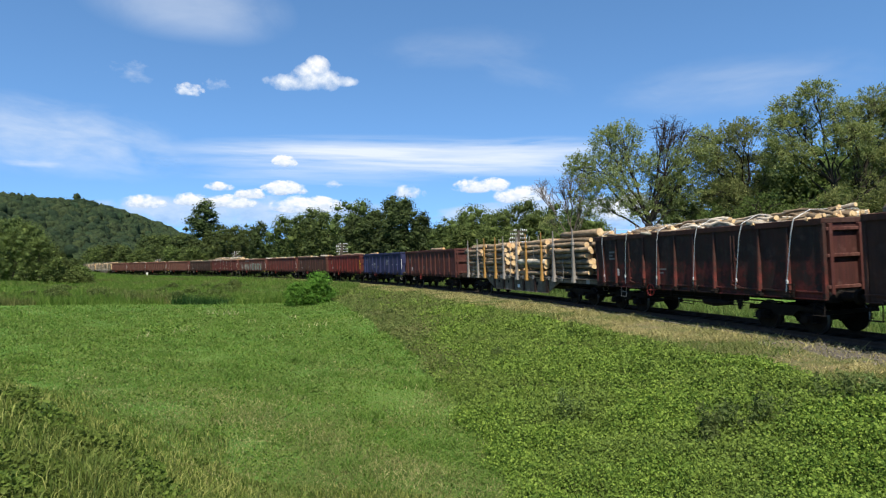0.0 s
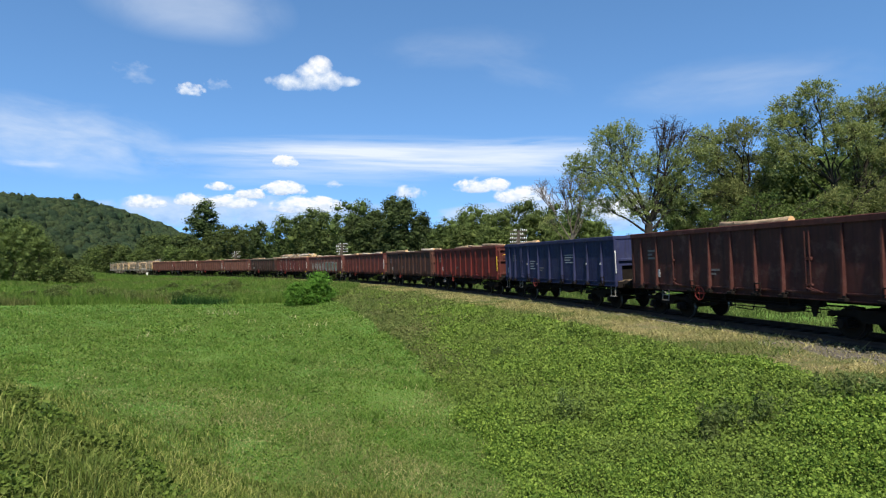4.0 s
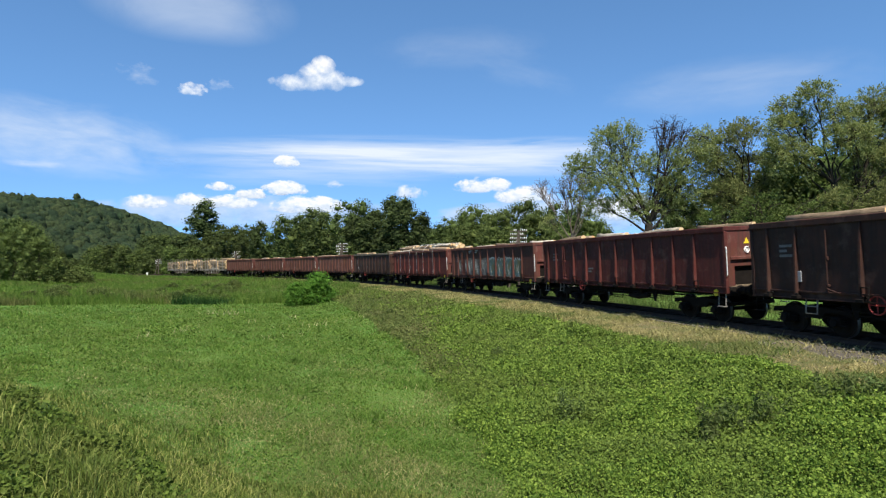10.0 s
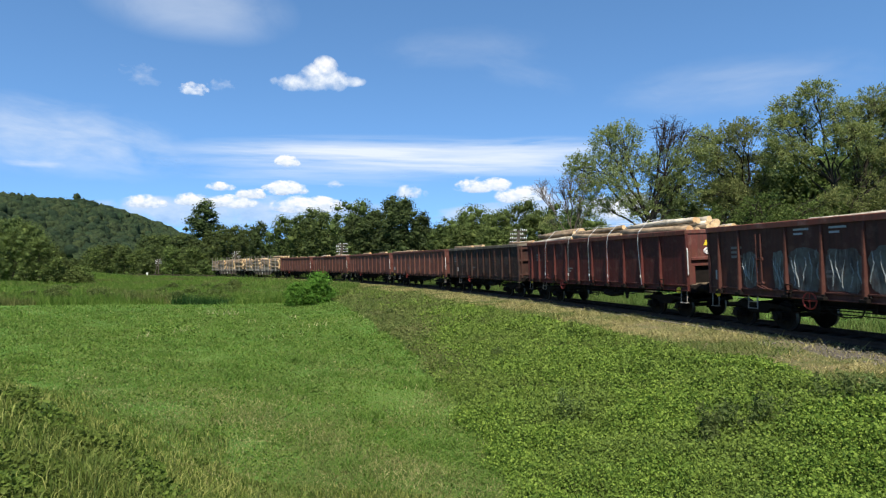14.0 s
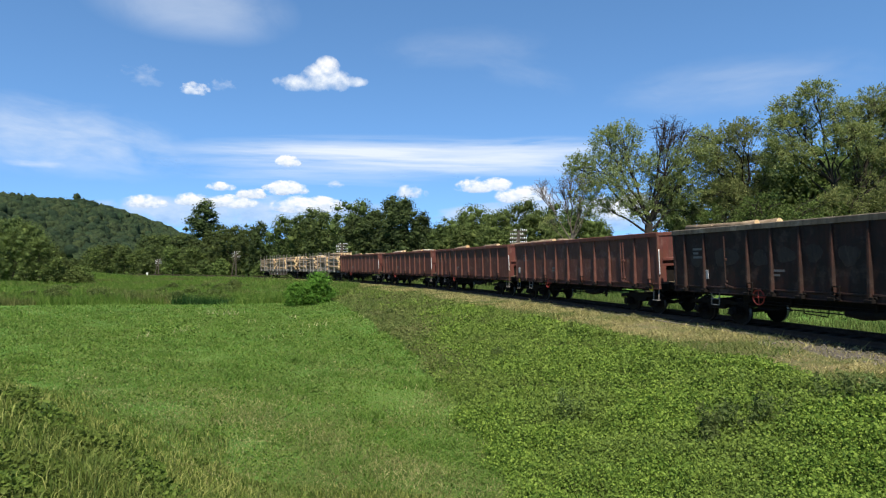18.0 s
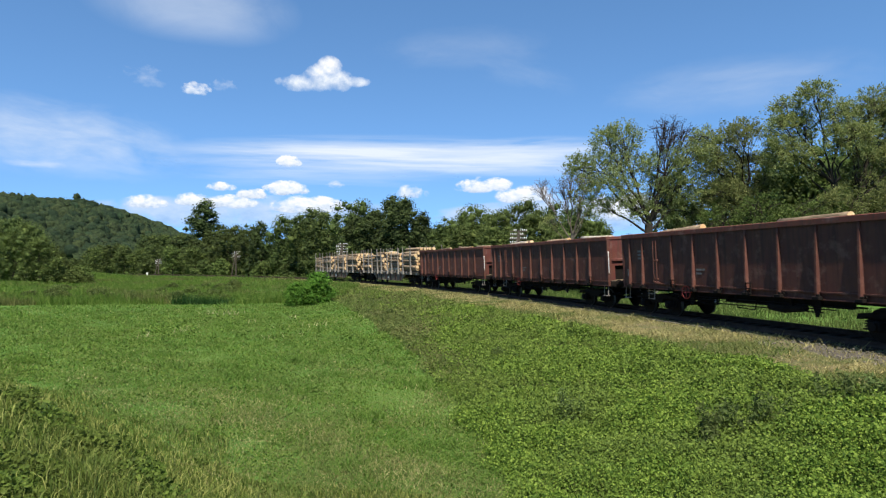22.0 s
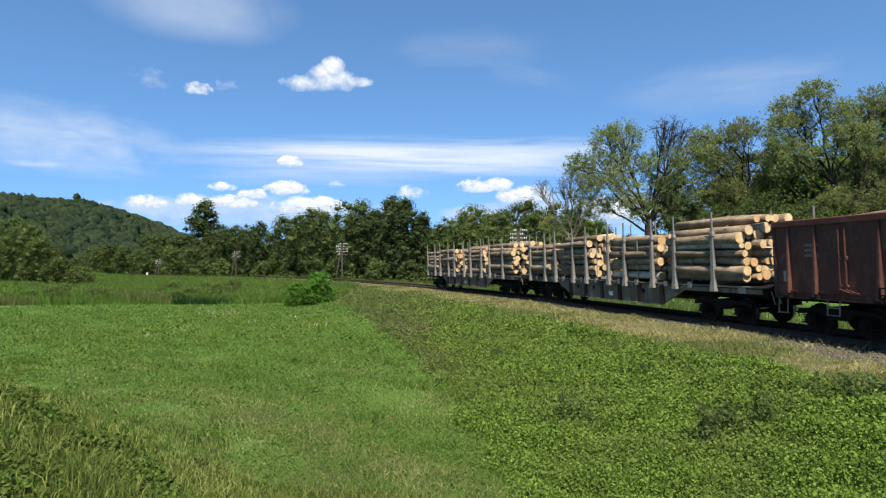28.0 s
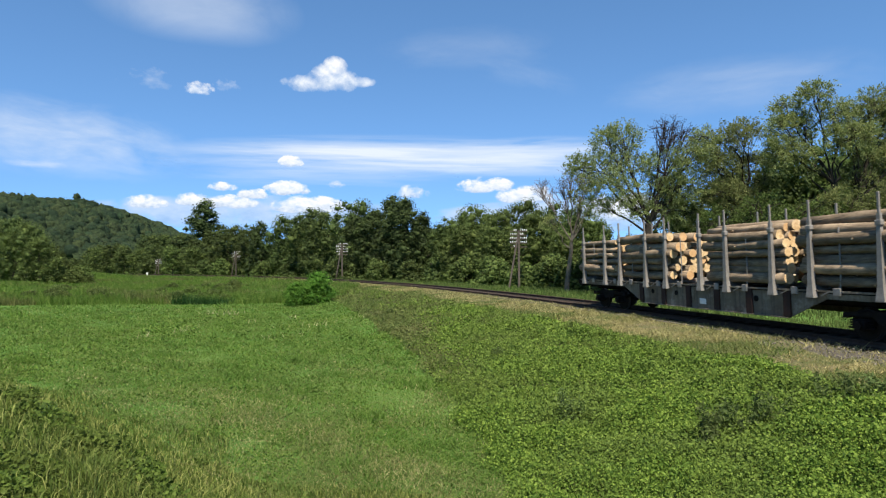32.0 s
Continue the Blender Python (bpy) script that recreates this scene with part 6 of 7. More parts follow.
def wooded_hill(name, x0, x1, y0, y1, label, crowns, seed, leaf, step):
    """A hill under a closed canopy: domes of tree crowns over the slope, fringed with leaf clumps."""
    g = np.random.default_rng(seed)
    cx, cy = g.uniform(x0, x1, crowns), g.uniform(y0, y1, crowns)
    r = g.uniform(2.2, 4.8, crowns)
    lift = g.uniform(-1.5, 2.5, crowns)
    gx, gy = np.arange(x0, x1, step), np.arange(y0, y1, step)
    X, Y = np.meshgrid(gx, gy)
    x, y = X.ravel(), Y.ravel()
    top = np.full(X.shape, -5.0)
    for a, b, q, up in zip(cx, cy, r, lift):
        i0, i1 = max(int((a - q - x0) / step), 0), int((a + q - x0) / step) + 2
        j0, j1 = max(int((b - q - y0) / step), 0), int((b + q - y0) / step) + 2
        d2 = ((X[j0:j1, i0:i1] - a) ** 2 + (Y[j0:j1, i0:i1] - b) ** 2) / q ** 2
        top[j0:j1, i0:i1] = np.maximum(top[j0:j1, i0:i1], np.where(d2 < 1, np.sqrt(np.clip(1 - d2, 0, 1)) * q * 1.25 + up, -5.0))
    z = hill_height(x, y) - 6.5 + top.ravel()
    nx = len(gx)
    i = (np.arange(len(gy) - 1)[:, None] * nx + np.arange(nx - 1)).ravel()
    ob = empty(name)
    tagged(ob, label, "hill", kind="structure")
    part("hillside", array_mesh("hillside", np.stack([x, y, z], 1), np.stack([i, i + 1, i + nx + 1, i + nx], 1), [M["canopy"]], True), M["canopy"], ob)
    hz = hill_height(cx, cy)
    keep = (hz > 5.0) & (cy < (y0 + y1) / 2 + 8)
    # each crown: a few uneven lumps, taller than wide
    at = np.stack([cx, cy, hz - 5.0 + lift], 1)[keep]
    q = r[keep]
    at3 = np.concatenate([at, at + g.normal(size=at.shape) * q[:, None] * np.array([0.55, 0.55, 0.4])])
    q3 = np.concatenate([q * 0.85, q * g.uniform(0.4, 0.65, len(q))])
    v, f = leafy_lumps(g, at3, q3, 1.25, 0.17, 2)
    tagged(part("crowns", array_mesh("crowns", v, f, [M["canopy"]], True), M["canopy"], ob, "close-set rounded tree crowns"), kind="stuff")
    v, f = leaf_cloud(g, at3, q3 * 1.03, int(keep.sum()) * 30, leaf, 1.2, 1.3, 0.9, 0.0, 0.92, 0.4)
    tagged(part("wood", array_mesh("wood", v, f, [M["far_leaf"]]), M["far_leaf"], ob, "closed canopy of a distant wood"), kind="stuff")


wooded_hill("wooded_hill", -560, -110, 300, 560, "distant hill closed in by dark green forest", 6800, 71, 0.75, 3.0)
wooded_hill("wooded_slope", 60, 330, 90, 280, "steep forested slope behind the willows", 2600, 72, 0.65, 3.0)


# ---- grass and herbs ----
def blades(name, x, y, h, width, lean, mat, g, label, category="grass", z=None, bent=False):
    """Grass blades: slips that taper to a leaning tip; bent ones have a knee."""
    n = len(x)
    z = ground_z(x, y) if z is None else z
    a = g.uniform(0, 2 * np.pi, n)
    b = g.uniform(0, 2 * np.pi, n)
    dx, dy = np.cos(a) * width / 2, np.sin(a) * width / 2
    l = h * lean * g.uniform(0.2, 1.0, n)
    tip = np.stack([x + np.cos(b) * l, y + np.sin(b) * l, z + h * (0.85 if bent else 1.0)], 1)
    left, right = np.stack([x - dx, y - dy, z - 0.02], 1), np.stack([x + dx, y + dy, z - 0.02], 1)
    if bent:
        kx, ky, kz = x + np.cos(b) * l * 0.35, y + np.sin(b) * l * 0.35, z + h * 0.65
        v = np.stack([left, right, np.stack([kx + dx * 0.8, ky + dy * 0.8, kz], 1), np.stack([kx - dx * 0.8, ky - dy * 0.8, kz], 1), tip], 1)
        f = (np.arange(n)[:, None, None] * 5 + np.array([(0, 1, 2), (0, 2, 3), (3, 2, 4)])).reshape(-1, 3)
    else:
        v = np.stack([left, right, tip], 1)
        f = np.arange(n * 3).reshape(-1, 3)
    ob = new(name, array_mesh(name, v.reshape(-1, 3), f, [M[mat]]))
    return tagged(ob, label, category, kind="stuff")


def scatter(g, n, r0, r1, power=1.0):
    """Places in the wedge of the meadow, thinning outwards."""
    t = g.random(n)
    r = r0 * (r1 / r0) ** t if power == 1.0 else (r0 ** (2 - power) + t * (r1 ** (2 - power) - r0 ** (2 - power))) ** (1 / (2 - power))
    a = g.uniform(-0.72, 0.72, n)
    return r * np.sin(a), r * np.cos(a), r


def build_green():
    g = np.random.default_rng(81)
    # mown meadow
    x, y, r = scatter(g, 560000, 9.0, 72)
    s, w = off_track(x, y)
    e = bank_line(x, y) + 1.2 * smooth_noise(x, y, 2.5, 5)
    k = (w > herb_edge(s) - 0.4 + 0.4 * smooth_noise(x, y, 1.6, 6)) & (e < 0.2) & (y < 64)
    x, y, r = x[k], y[k], r[k]
    tuft = np.clip(0.45 + 0.9 * smooth_noise(x, y, 1.1, 7) * smooth_noise(x, y, 3.7, 8), 0.15, 1.5)
    h = (0.03 + 0.10 * tuft) * g.uniform(0.5, 1.4, len(x)) * (1 + r / 120)
    dry = np.clip(0.85 - (y - 11) / 16 + 0.45 * smooth_noise(x, y, 2.2, 19) + 0.3 * smooth_noise(x, y, 0.6, 20), 0.06, 0.9) > g.random(len(x))
    lush = ~dry & (smooth_noise(x, y, 0.8, 21) * smooth_noise(x, y, 2.9, 22) > 0.22)
    h = np.where(lush, h * 2.2, h)
    for sel, nm, mt, lb in ((~dry, "meadow_grass", "mow_blade", "short mown green meadow grass"), (dry, "mown_straw", "mow_straw", "dry straw bits among the mown grass")):
        blades(nm, x[sel], y[sel], h[sel] * 0.85, 0.006 + r[sel] * 0.0013, 1.7, mt, g, lb)
    # clover and plantain leaves low in the sward
    x, y, r = scatter(g, 210000, 10.0, 60)
    s, w = off_track(x, y)
    k = (w > herb_edge(s) - 0.2) & (bank_line(x, y) + 1.2 * smooth_noise(x, y, 2.5, 5) < -0.2) & (y < 62)
    k &= (smooth_noise(x, y, 0.9, 31) + smooth_noise(x, y, 3.1, 32) + 0.8 * g.random(len(x)) > 0.15)
    herb_leaves(g, x[k], y[k], r[k], ground_z(x[k], y[k], (s[k], w[k])), 0.03 + 0.05 * g.random(int(k.sum())), "clover", "low clover leaves in the mown sward", 0.012, 0.0017, "clover_leaf")
    # tall bank grass
    x, y, r = scatter(g, 250000, 7.0, 42)
    e = bank_line(x, y) + 1.2 * smooth_noise(x, y, 2.5, 5)
    s, w = off_track(x, y)
    k = (e > -0.7) & (w > herb_edge(s) + 0.3) & (g.random(len(x)) < np.clip(1.35 - e / 3.2, 0.08, 1) * np.where(r > 14, 0.8, 1.0))
    x, y, r, e = x[k], y[k], r[k], e[k]
    blades("bank_grass", x, y, (0.14 + 0.30 * np.clip(e / 2, 0, 1)) * g.uniform(0.4, 1.35, len(x)), 0.006 + r * 0.0009, 0.75, "tall_blade", g, "tall yellowish uncut grass on the bank", "grass", bent=True)
    # the same growth round and behind the standing place
    m = 26000
    a, q = g.uniform(0.8, 2 * np.pi - 0.8, m), 24 * np.sqrt(g.random(m))
    x, y = q * np.sin(a), q * np.cos(a)
    k = off_track(x, y)[1] > 4.3
    blades("rank_grass", x[k], y[k], g.uniform(0.12, 0.5, int(k.sum())), np.full(int(k.sum()), 0.03), 0.7, "tall_blade", g, "uncut bank grass round the standing place", "grass")
    # leafy herbs low on that bank
    x, y, r = scatter(g, 230000, 6.5, 26)
    e = bank_line(x, y) + 1.0 * smooth_noise(x, y, 1.5, 15)
    k = (e + 0.9 * smooth_noise(x, y, 0.8, 34) > 1.5) & (x < -1.5)
    herb_leaves(g, x[k], y[k], r[k], ground_z(x[k], y[k]), 0.12 + 0.40 * np.clip(smooth_noise(x[k], y[k], 0.7, 16) + 0.4, 0, 1), "bank_weeds", "low leafy weeds among the uncut grass", 0.02, 0.0027, "rank_leaf")
    # dry shoulder
    n = 180000
    s = 2 + 110 * g.random(n) ** 2.1
    w = 0.95 + 3.75 * g.random(n) ** 0.9
    x, y, zr, t = on_track(s, w)
    keep = (w > 2.2) | (s > 14) | (g.random(n) < 0.22)
    fresh = (0.55 + 1.3 * smooth_noise(x, y, 1.6, 23) + 0.7 * smooth_noise(x, y, 0.45, 24) + 0.5 * (w - 3.2) + np.clip((s - 40) / 60, 0, 0.4)) > g.uniform(0.25, 1.1, n)
    h = g.uniform(0.02, 0.11, n) * (1 + 0.6 * smooth_noise(x, y, 1.3, 9)) * np.where(g.random(n) < 0.03, 2.4, 1.0)
    for sel, nm, mt, lb in ((keep & ~fresh, "shoulder_straw", "dry_blade", "dry straw-coloured grass along the track shoulder"), (keep & fresh, "shoulder_grass", "rough_blade", "olive green grass along the track shoulder")):
        blades(nm, x[sel], y[sel], h[sel], 0.006 + 0.0011 * np.hypot(x[sel], y[sel]), 1.9, mt, g, lb)
    # far side verge
    n = 52000
    s = 8 + 120 * g.random(n) ** 1.3
    w = -1.3 - 12 * g.random(n)
    x, y, zr, t = on_track(s, w)
    blades("verge_grass", x, y, g.uniform(0.12, 0.5, n) * (1 + 0.6 * smooth_noise(x, y, 2.3, 9)), 0.01 + 0.001 * np.hypot(x, y), 0.8, "verge_blade", g, "fresh green verge grass beyond the rails")
    # herbs on the railway bank
    x, y, r = scatter(g, 1500000, 7.5, 80)
    s, w = off_track(x, y)
    lim = herb_edge(s) + 0.45 * smooth_noise(x, y, 1.1, 6)
    rough = np.clip((r - 26) / 18, 0, 1) * np.clip((w - 4.5) / 2.5, 0.35, 1)
    k = (w > 4.2 + 0.5 * smooth_noise(x, y, 1.2, 10)) & (w < lim) & (g.random(len(x)) > rough * 0.9)
    # leaves gather on single plants, with dark gaps between them
    home = g.integers(0, max(int(k.sum()) // 13, 1), int(k.sum()))
    x, y, r, w, s, lim = x[k][home], y[k][home], r[k][home], w[k][home], s[k][home], lim[k][home]
    stem = g.uniform(0.65, 1.3, len(x))[home]
    tall = (0.32 + 0.12 * smooth_noise(x, y, 1.3, 11) + 0.14 * smooth_noise(x, y, 0.37, 12)) * stem
    off = g.normal(size=(2, len(x))) * (0.07 + 0.0035 * r)
    x, y = x + off[0], y + off[1]
    tall = np.clip(tall, 0.08, 0.7) * np.clip((w - 4.0) / 0.8, 0.3, 1) * np.clip((lim - w) / 0.25, 0.7, 1)
    olive = (np.clip((s - 20) / 18, 0, 1) + np.clip((w - 8.6) / 2.2, -0.3, 0.5) * np.clip((s - 12) / 8, 0, 1) + 0.4 * smooth_noise(x, y, 2.4, 33)) > g.uniform(0.35, 0.95, len(x))
    for sel, nm, mt, lb in ((~olive, "bank_herbs", "herb_leaf", "knee-high leafy green herbs covering the railway bank"), (olive, "olive_herbs", "olive_leaf", "drier olive weeds farther along the railway bank")):
        herb_leaves(g, x[sel], y[sel], r[sel], ground_z(x[sel], y[sel], (s[sel], w[sel])), tall[sel], nm, lb, 0.012, 0.0019, mt)
    # rough grass on the bank, thickest farther along
    x, y, r = scatter(g, 650000, 9, 95)
    s, w = off_track(x, y)
    k = (w > 4.0) & (w < herb_edge(s)) & (g.random(len(x)) < np.clip((r - 14) / 22, 0.05, 1))
    x, y, r = x[k], y[k], r[k]
    blades("bank_tufts", x, y, g.uniform(0.12, 0.42, len(x)) * (1 + 0.5 * smooth_noise(x, y, 1.5, 17)), 0.006 + r * 0.0008, 0.9, "rough_blade", g, "rough olive grass tufts on the railway bank")
    # reeds and tall weeds behind the meadow
    n = 200000
    x, y = g.uniform(-125, -10, n), 60 + 120 * g.random(n) ** 1.6
    s, w = off_track(x, y)
    k = (w > 2.2) & (y > 60.8 + 0.8 * smooth_noise(x, y, 5, 13)) & (np.abs(x) < y * 0.8)
    x, y = x[k], y[k]
    h = np.where(y < 68, g.uniform(0.4, 1.1, len(x)), g.uniform(0.25, 0.7, len(x))) * (1 + 0.45 * smooth_noise(x, y, 3, 14))
    dark = (y < 63.5) & (x > -27.5) & (x < -21.4)
    pale = ~dark & (smooth_noise(x, y, 4, 18) > 0.45)
    for sel, nm, mt, lb in ((dark, "reeds", "reed_blade", "dark green reeds behind the meadow"), (~dark & ~pale, "weed_strip", "mow_blade", "rough tall weeds between meadow and track"), (pale, "dry_weed_strip", "rough_blade", "olive seeding weeds between meadow and track")):
        blades(nm, x[sel], y[sel], h[sel], 0.02 + 0.0008 * y[sel], 0.7, mt, g, lb, "reeds" if nm == "reeds" else "weeds")
    x, y = g.uniform(-100, -10, 60000), 61.5 + 70 * g.random(60000) ** 1.5
    s, w = off_track(x, y)
    k = (w > 3.5) & (np.abs(x) < y * 0.8) & (smooth_noise(x, y, 2.2, 41) + smooth_noise(x, y, 6.0, 42) + 0.5 * g.random(len(x)) > 0.2) & ~((y < 64) & (x > -27.5) & (x < -21.4))
    x, y = x[k], y[k]
    pale = smooth_noise(x, y, 5.0, 43) > 0.15
    for sel, nm, mt, lb in ((~pale, "field_weeds", "rank_leaf", "rank green weeds between meadow and track"), (pale, "olive_weeds", "olive_leaf", "olive seeding weeds between meadow and track")):
        n = int(sel.sum())
        herb_leaves(g, x[sel], y[sel], np.full(n, 60.0), ground_z(x[sel], y[sel]), 0.5 + 0.55 * np.clip(smooth_noise(x[sel], y[sel], 1.4, 44) + 0.3, 0, 1), nm, lb, 0.05, 0.001, mt)
    # coarse weeds dotted over the meadow
    m = 70
    cx, cy = g.uniform(-20, 0, m), 17 + 30 * g.random(m)
    i = g.integers(0, m, 2600)
    x, y = cx[i] + g.normal(0, 0.28, 2600), cy[i] + g.normal(0, 0.3, 2600)
    k = (bank_line(x, y) < -0.5) & (off_track(x, y)[1] > 11.5)
    x, y = x[k], y[k]
    herb_leaves(g, x, y, np.hypot(x, y), ground_z(x, y), np.full(len(x), 0.2), "meadow_weeds", "coarse dark weeds dotted over the mown meadow", 0.015, 0.002, "rank_leaf")
    # bleached stalks left on the meadow
    for cx, cy, hh, m in ((-19.2, 49.5, 0.75, 40), (-17.3, 49.2, 0.8, 40), (-15.9, 37.5, 0.5, 26), (-8.6, 39.5, 0.6, 40), (-8.3, 35, 0.45, 24), (-17.5, 34.5, 0.4, 24), (-11.3, 46, 0.5, 26), (-9.9, 34, 0.4, 20), (-6.2, 43, 0.5, 20), (-13.5, 42, 0.4, 20)):
        x, y = g.normal(cx, 0.4, m // 2), g.normal(cy, 0.5, m // 2)
        ob = blades("stalk_clump", x, y, g.uniform(0.3, 1.0, m // 2) * hh, np.full(m // 2, 0.04), 1.0, "straw_blade", g, "bleached dry stalks standing in the meadow", "stalks")
        tagged(ob, group="dry stalk clumps")
        ob["kind"] = "stuff"


def herb_leaves(g, x, y, r, z, tall, name, label, s0, s1, mat):
    """Leaves of low herbs over the ground, larger and fewer outwards."""
    m = len(x)
    pos = np.stack([x, y, z + tall * (0.15 + 0.85 * g.random(m) ** 0.6)], 1)
    nrm = g.normal(size=(m, 3)) * 0.7 + np.array([0, -0.28, 0.6])
    nrm /= np.linalg.norm(nrm, axis=1)[:, None]
    u = np.cross(nrm, g.normal(size=(m, 3)))
    u /= np.linalg.norm(u, axis=1)[:, None]
    q = np.cross(nrm, u)
    sz = (np.minimum(s0 + s1 * r, 0.1) * g.uniform(0.6, 1.4, m))[:, None]
    a, b = u * sz * 0.52, q * sz * 0.72
    v = np.stack([pos - b, pos + a - b * 0.1, pos + b, pos - a - b * 0.1], 1).reshape(-1, 3)
    ob = new(name, array_mesh(name, v, np.arange(m * 4).reshape(-1, 4), [M[mat]]))
    tagged(ob, label, "herbs", kind="stuff")


build_green()


def tall_weed(x, y, h, seed):
    """A grey-green thistle-like plant: stalks with narrow leaves."""
    g, ng = random.Random(seed), np.random.default_rng(seed)
    z = float(ground_z(x, y)[0])
    plant_ob = empty("tall_weed", pose(x, y, z))
    s = Shape()
    cl, cr = [], []
    for i in range(7):
        pts, d = limb(g, s, (g.uniform(-0.25, 0.25), g.uniform(-0.25, 0.25), -0.05), (g.uniform(-0.4, 0.4), g.uniform(-0.4, 0.4), 1), h * g.uniform(0.7, 1.05), 0.012, 0.004, 0.15, 0.2, 5, 4)
        for p in pts[1:]:
            cl.append(tuple(p)), cr.append(0.13)
    part("stalks", s.mesh("stalks", [M["weed_leaf"]]), M["weed_leaf"], plant_ob)
    v, f = leaf_cloud(ng, cl, cr, 520, 0.04, 2.6, 1.0, 0.3, 0.0, 0.1)
    part("leaves", array_mesh("leaves", v, f, [M["weed_leaf"]]), M["weed_leaf"], plant_ob)
    tagged(plant_ob, "tall grey-green thistle-like weed on the bank", "weed", "tall weeds on the bank")


WEEDS = ((5.4, 11.9, 0.85), (5.7, 12.3, 0.7), (6.3, 12.1, 0.85), (8.2, 12.2, 0.65), (8.8, 12.0, 0.6), (5.23, 24.85, 0.5),
         (-3.64, 40.9, 0.7), (2.0, 22.64, 0.6), (3.05, 14.55, 0.9), (8.55, 12.83, 0.5))
for i, (x, y, h) in enumerate(WEEDS):
    tall_weed(x, y, h, 300 + i)


# ---- the wood's depth ----
def wood_behind():
    """The inside of the wood behind its front trees."""
    g = np.random.default_rng(91)
    n = 420
    t = g.random(n)
    x = np.interp(t, [0, 0.35, 0.65, 1], [-92, -36, -4, 12]) + g.normal(0, 2.0, n)
    y = np.interp(t, [0, 0.35, 0.65, 1], [214, 158, 118, 104]) + g.normal(0, 3.0, n)
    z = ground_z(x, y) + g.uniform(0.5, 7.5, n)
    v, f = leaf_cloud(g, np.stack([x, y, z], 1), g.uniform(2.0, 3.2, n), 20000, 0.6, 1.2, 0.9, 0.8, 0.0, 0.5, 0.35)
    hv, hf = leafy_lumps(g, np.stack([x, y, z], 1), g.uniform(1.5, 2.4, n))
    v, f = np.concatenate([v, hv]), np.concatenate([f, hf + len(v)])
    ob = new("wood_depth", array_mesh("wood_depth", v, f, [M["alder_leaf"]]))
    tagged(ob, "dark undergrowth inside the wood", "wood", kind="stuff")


wood_behind()

# ---- telegraph poles ----
def telegraph_pole(x, y, h, face):
    z = float(ground_z(x, y)[0])
    pole = empty("telegraph_pole", pose(x, y, z, 0, 0, face))
    part("post", Shape().tube([(0, 0, -0.3), (0, 0, h * 0.5), (0, 0, h)], [0.13, 0.115, 0.095], 9), M["pole_wood"], pole)
    part("strut", Shape().tube([(-1.15, 0, -0.3), (-0.06, 0, h * 0.93)], [0.11, 0.085], 8), M["pole_wood"], pole, "leaning wooden strut")
    bell = cached("bell", lambda: Shape().tube([(0, 0, -0.04), (0, 0, 0.0)], 0.02, 6).tube([(0, 0, 0.0), (0, 0, 0.05), (0, 0, 0.08), (0, 0, 0.14)], [0.042, 0.04, 0.03, 0.022], 9).mesh("insulator", [M["porcelain"]], True))
    for k in range(5):
        zz = h - 0.12 - k * 0.42
        a = part("crossarm", Shape().box(-0.92, 0.92, 0.1, 0.17, zz - 0.045, zz + 0.045, 0.01), M["pole_wood"], pole)
        for q in (-0.86, -0.66, -0.46, -0.26, 0.26, 0.46, 0.66, 0.86):
            if (k == 4 and (q > 0 or q < -0.5)) or (k == 1 and q > 0.5) or (k == 0 and q < -0.5):
                continue
            part("insulator", bell, M["porcelain"], a, "white porcelain insulator", pose(q, 0.135, zz + 0.085))
    tagged(pole, "old wooden telegraph pole with strut and white insulators", "telegraph pole", "telegraph poles along the line")


telegraph_pole(8.05, 64.0, 6.3, 4)
telegraph_pole(-16.6, 99.0, 6.2, 8)
telegraph_pole(-49.5, 144.0, 6.2, 14)
telegraph_pole(-85.0, 180.0, 5.0, 20)
marker = empty("kilometre_marker", pose(-82.0, 167.0, float(ground_z(-82.0, 167.0)[0])))
part("stone", Shape().box(-0.2, 0.2, -0.15, 0.15, -0.1, 0.95, 0.04), M["sign_white"], marker)
tagged(marker, "small white marker post by the track", "marker post")

# ---- clouds ----
DRIFT = []


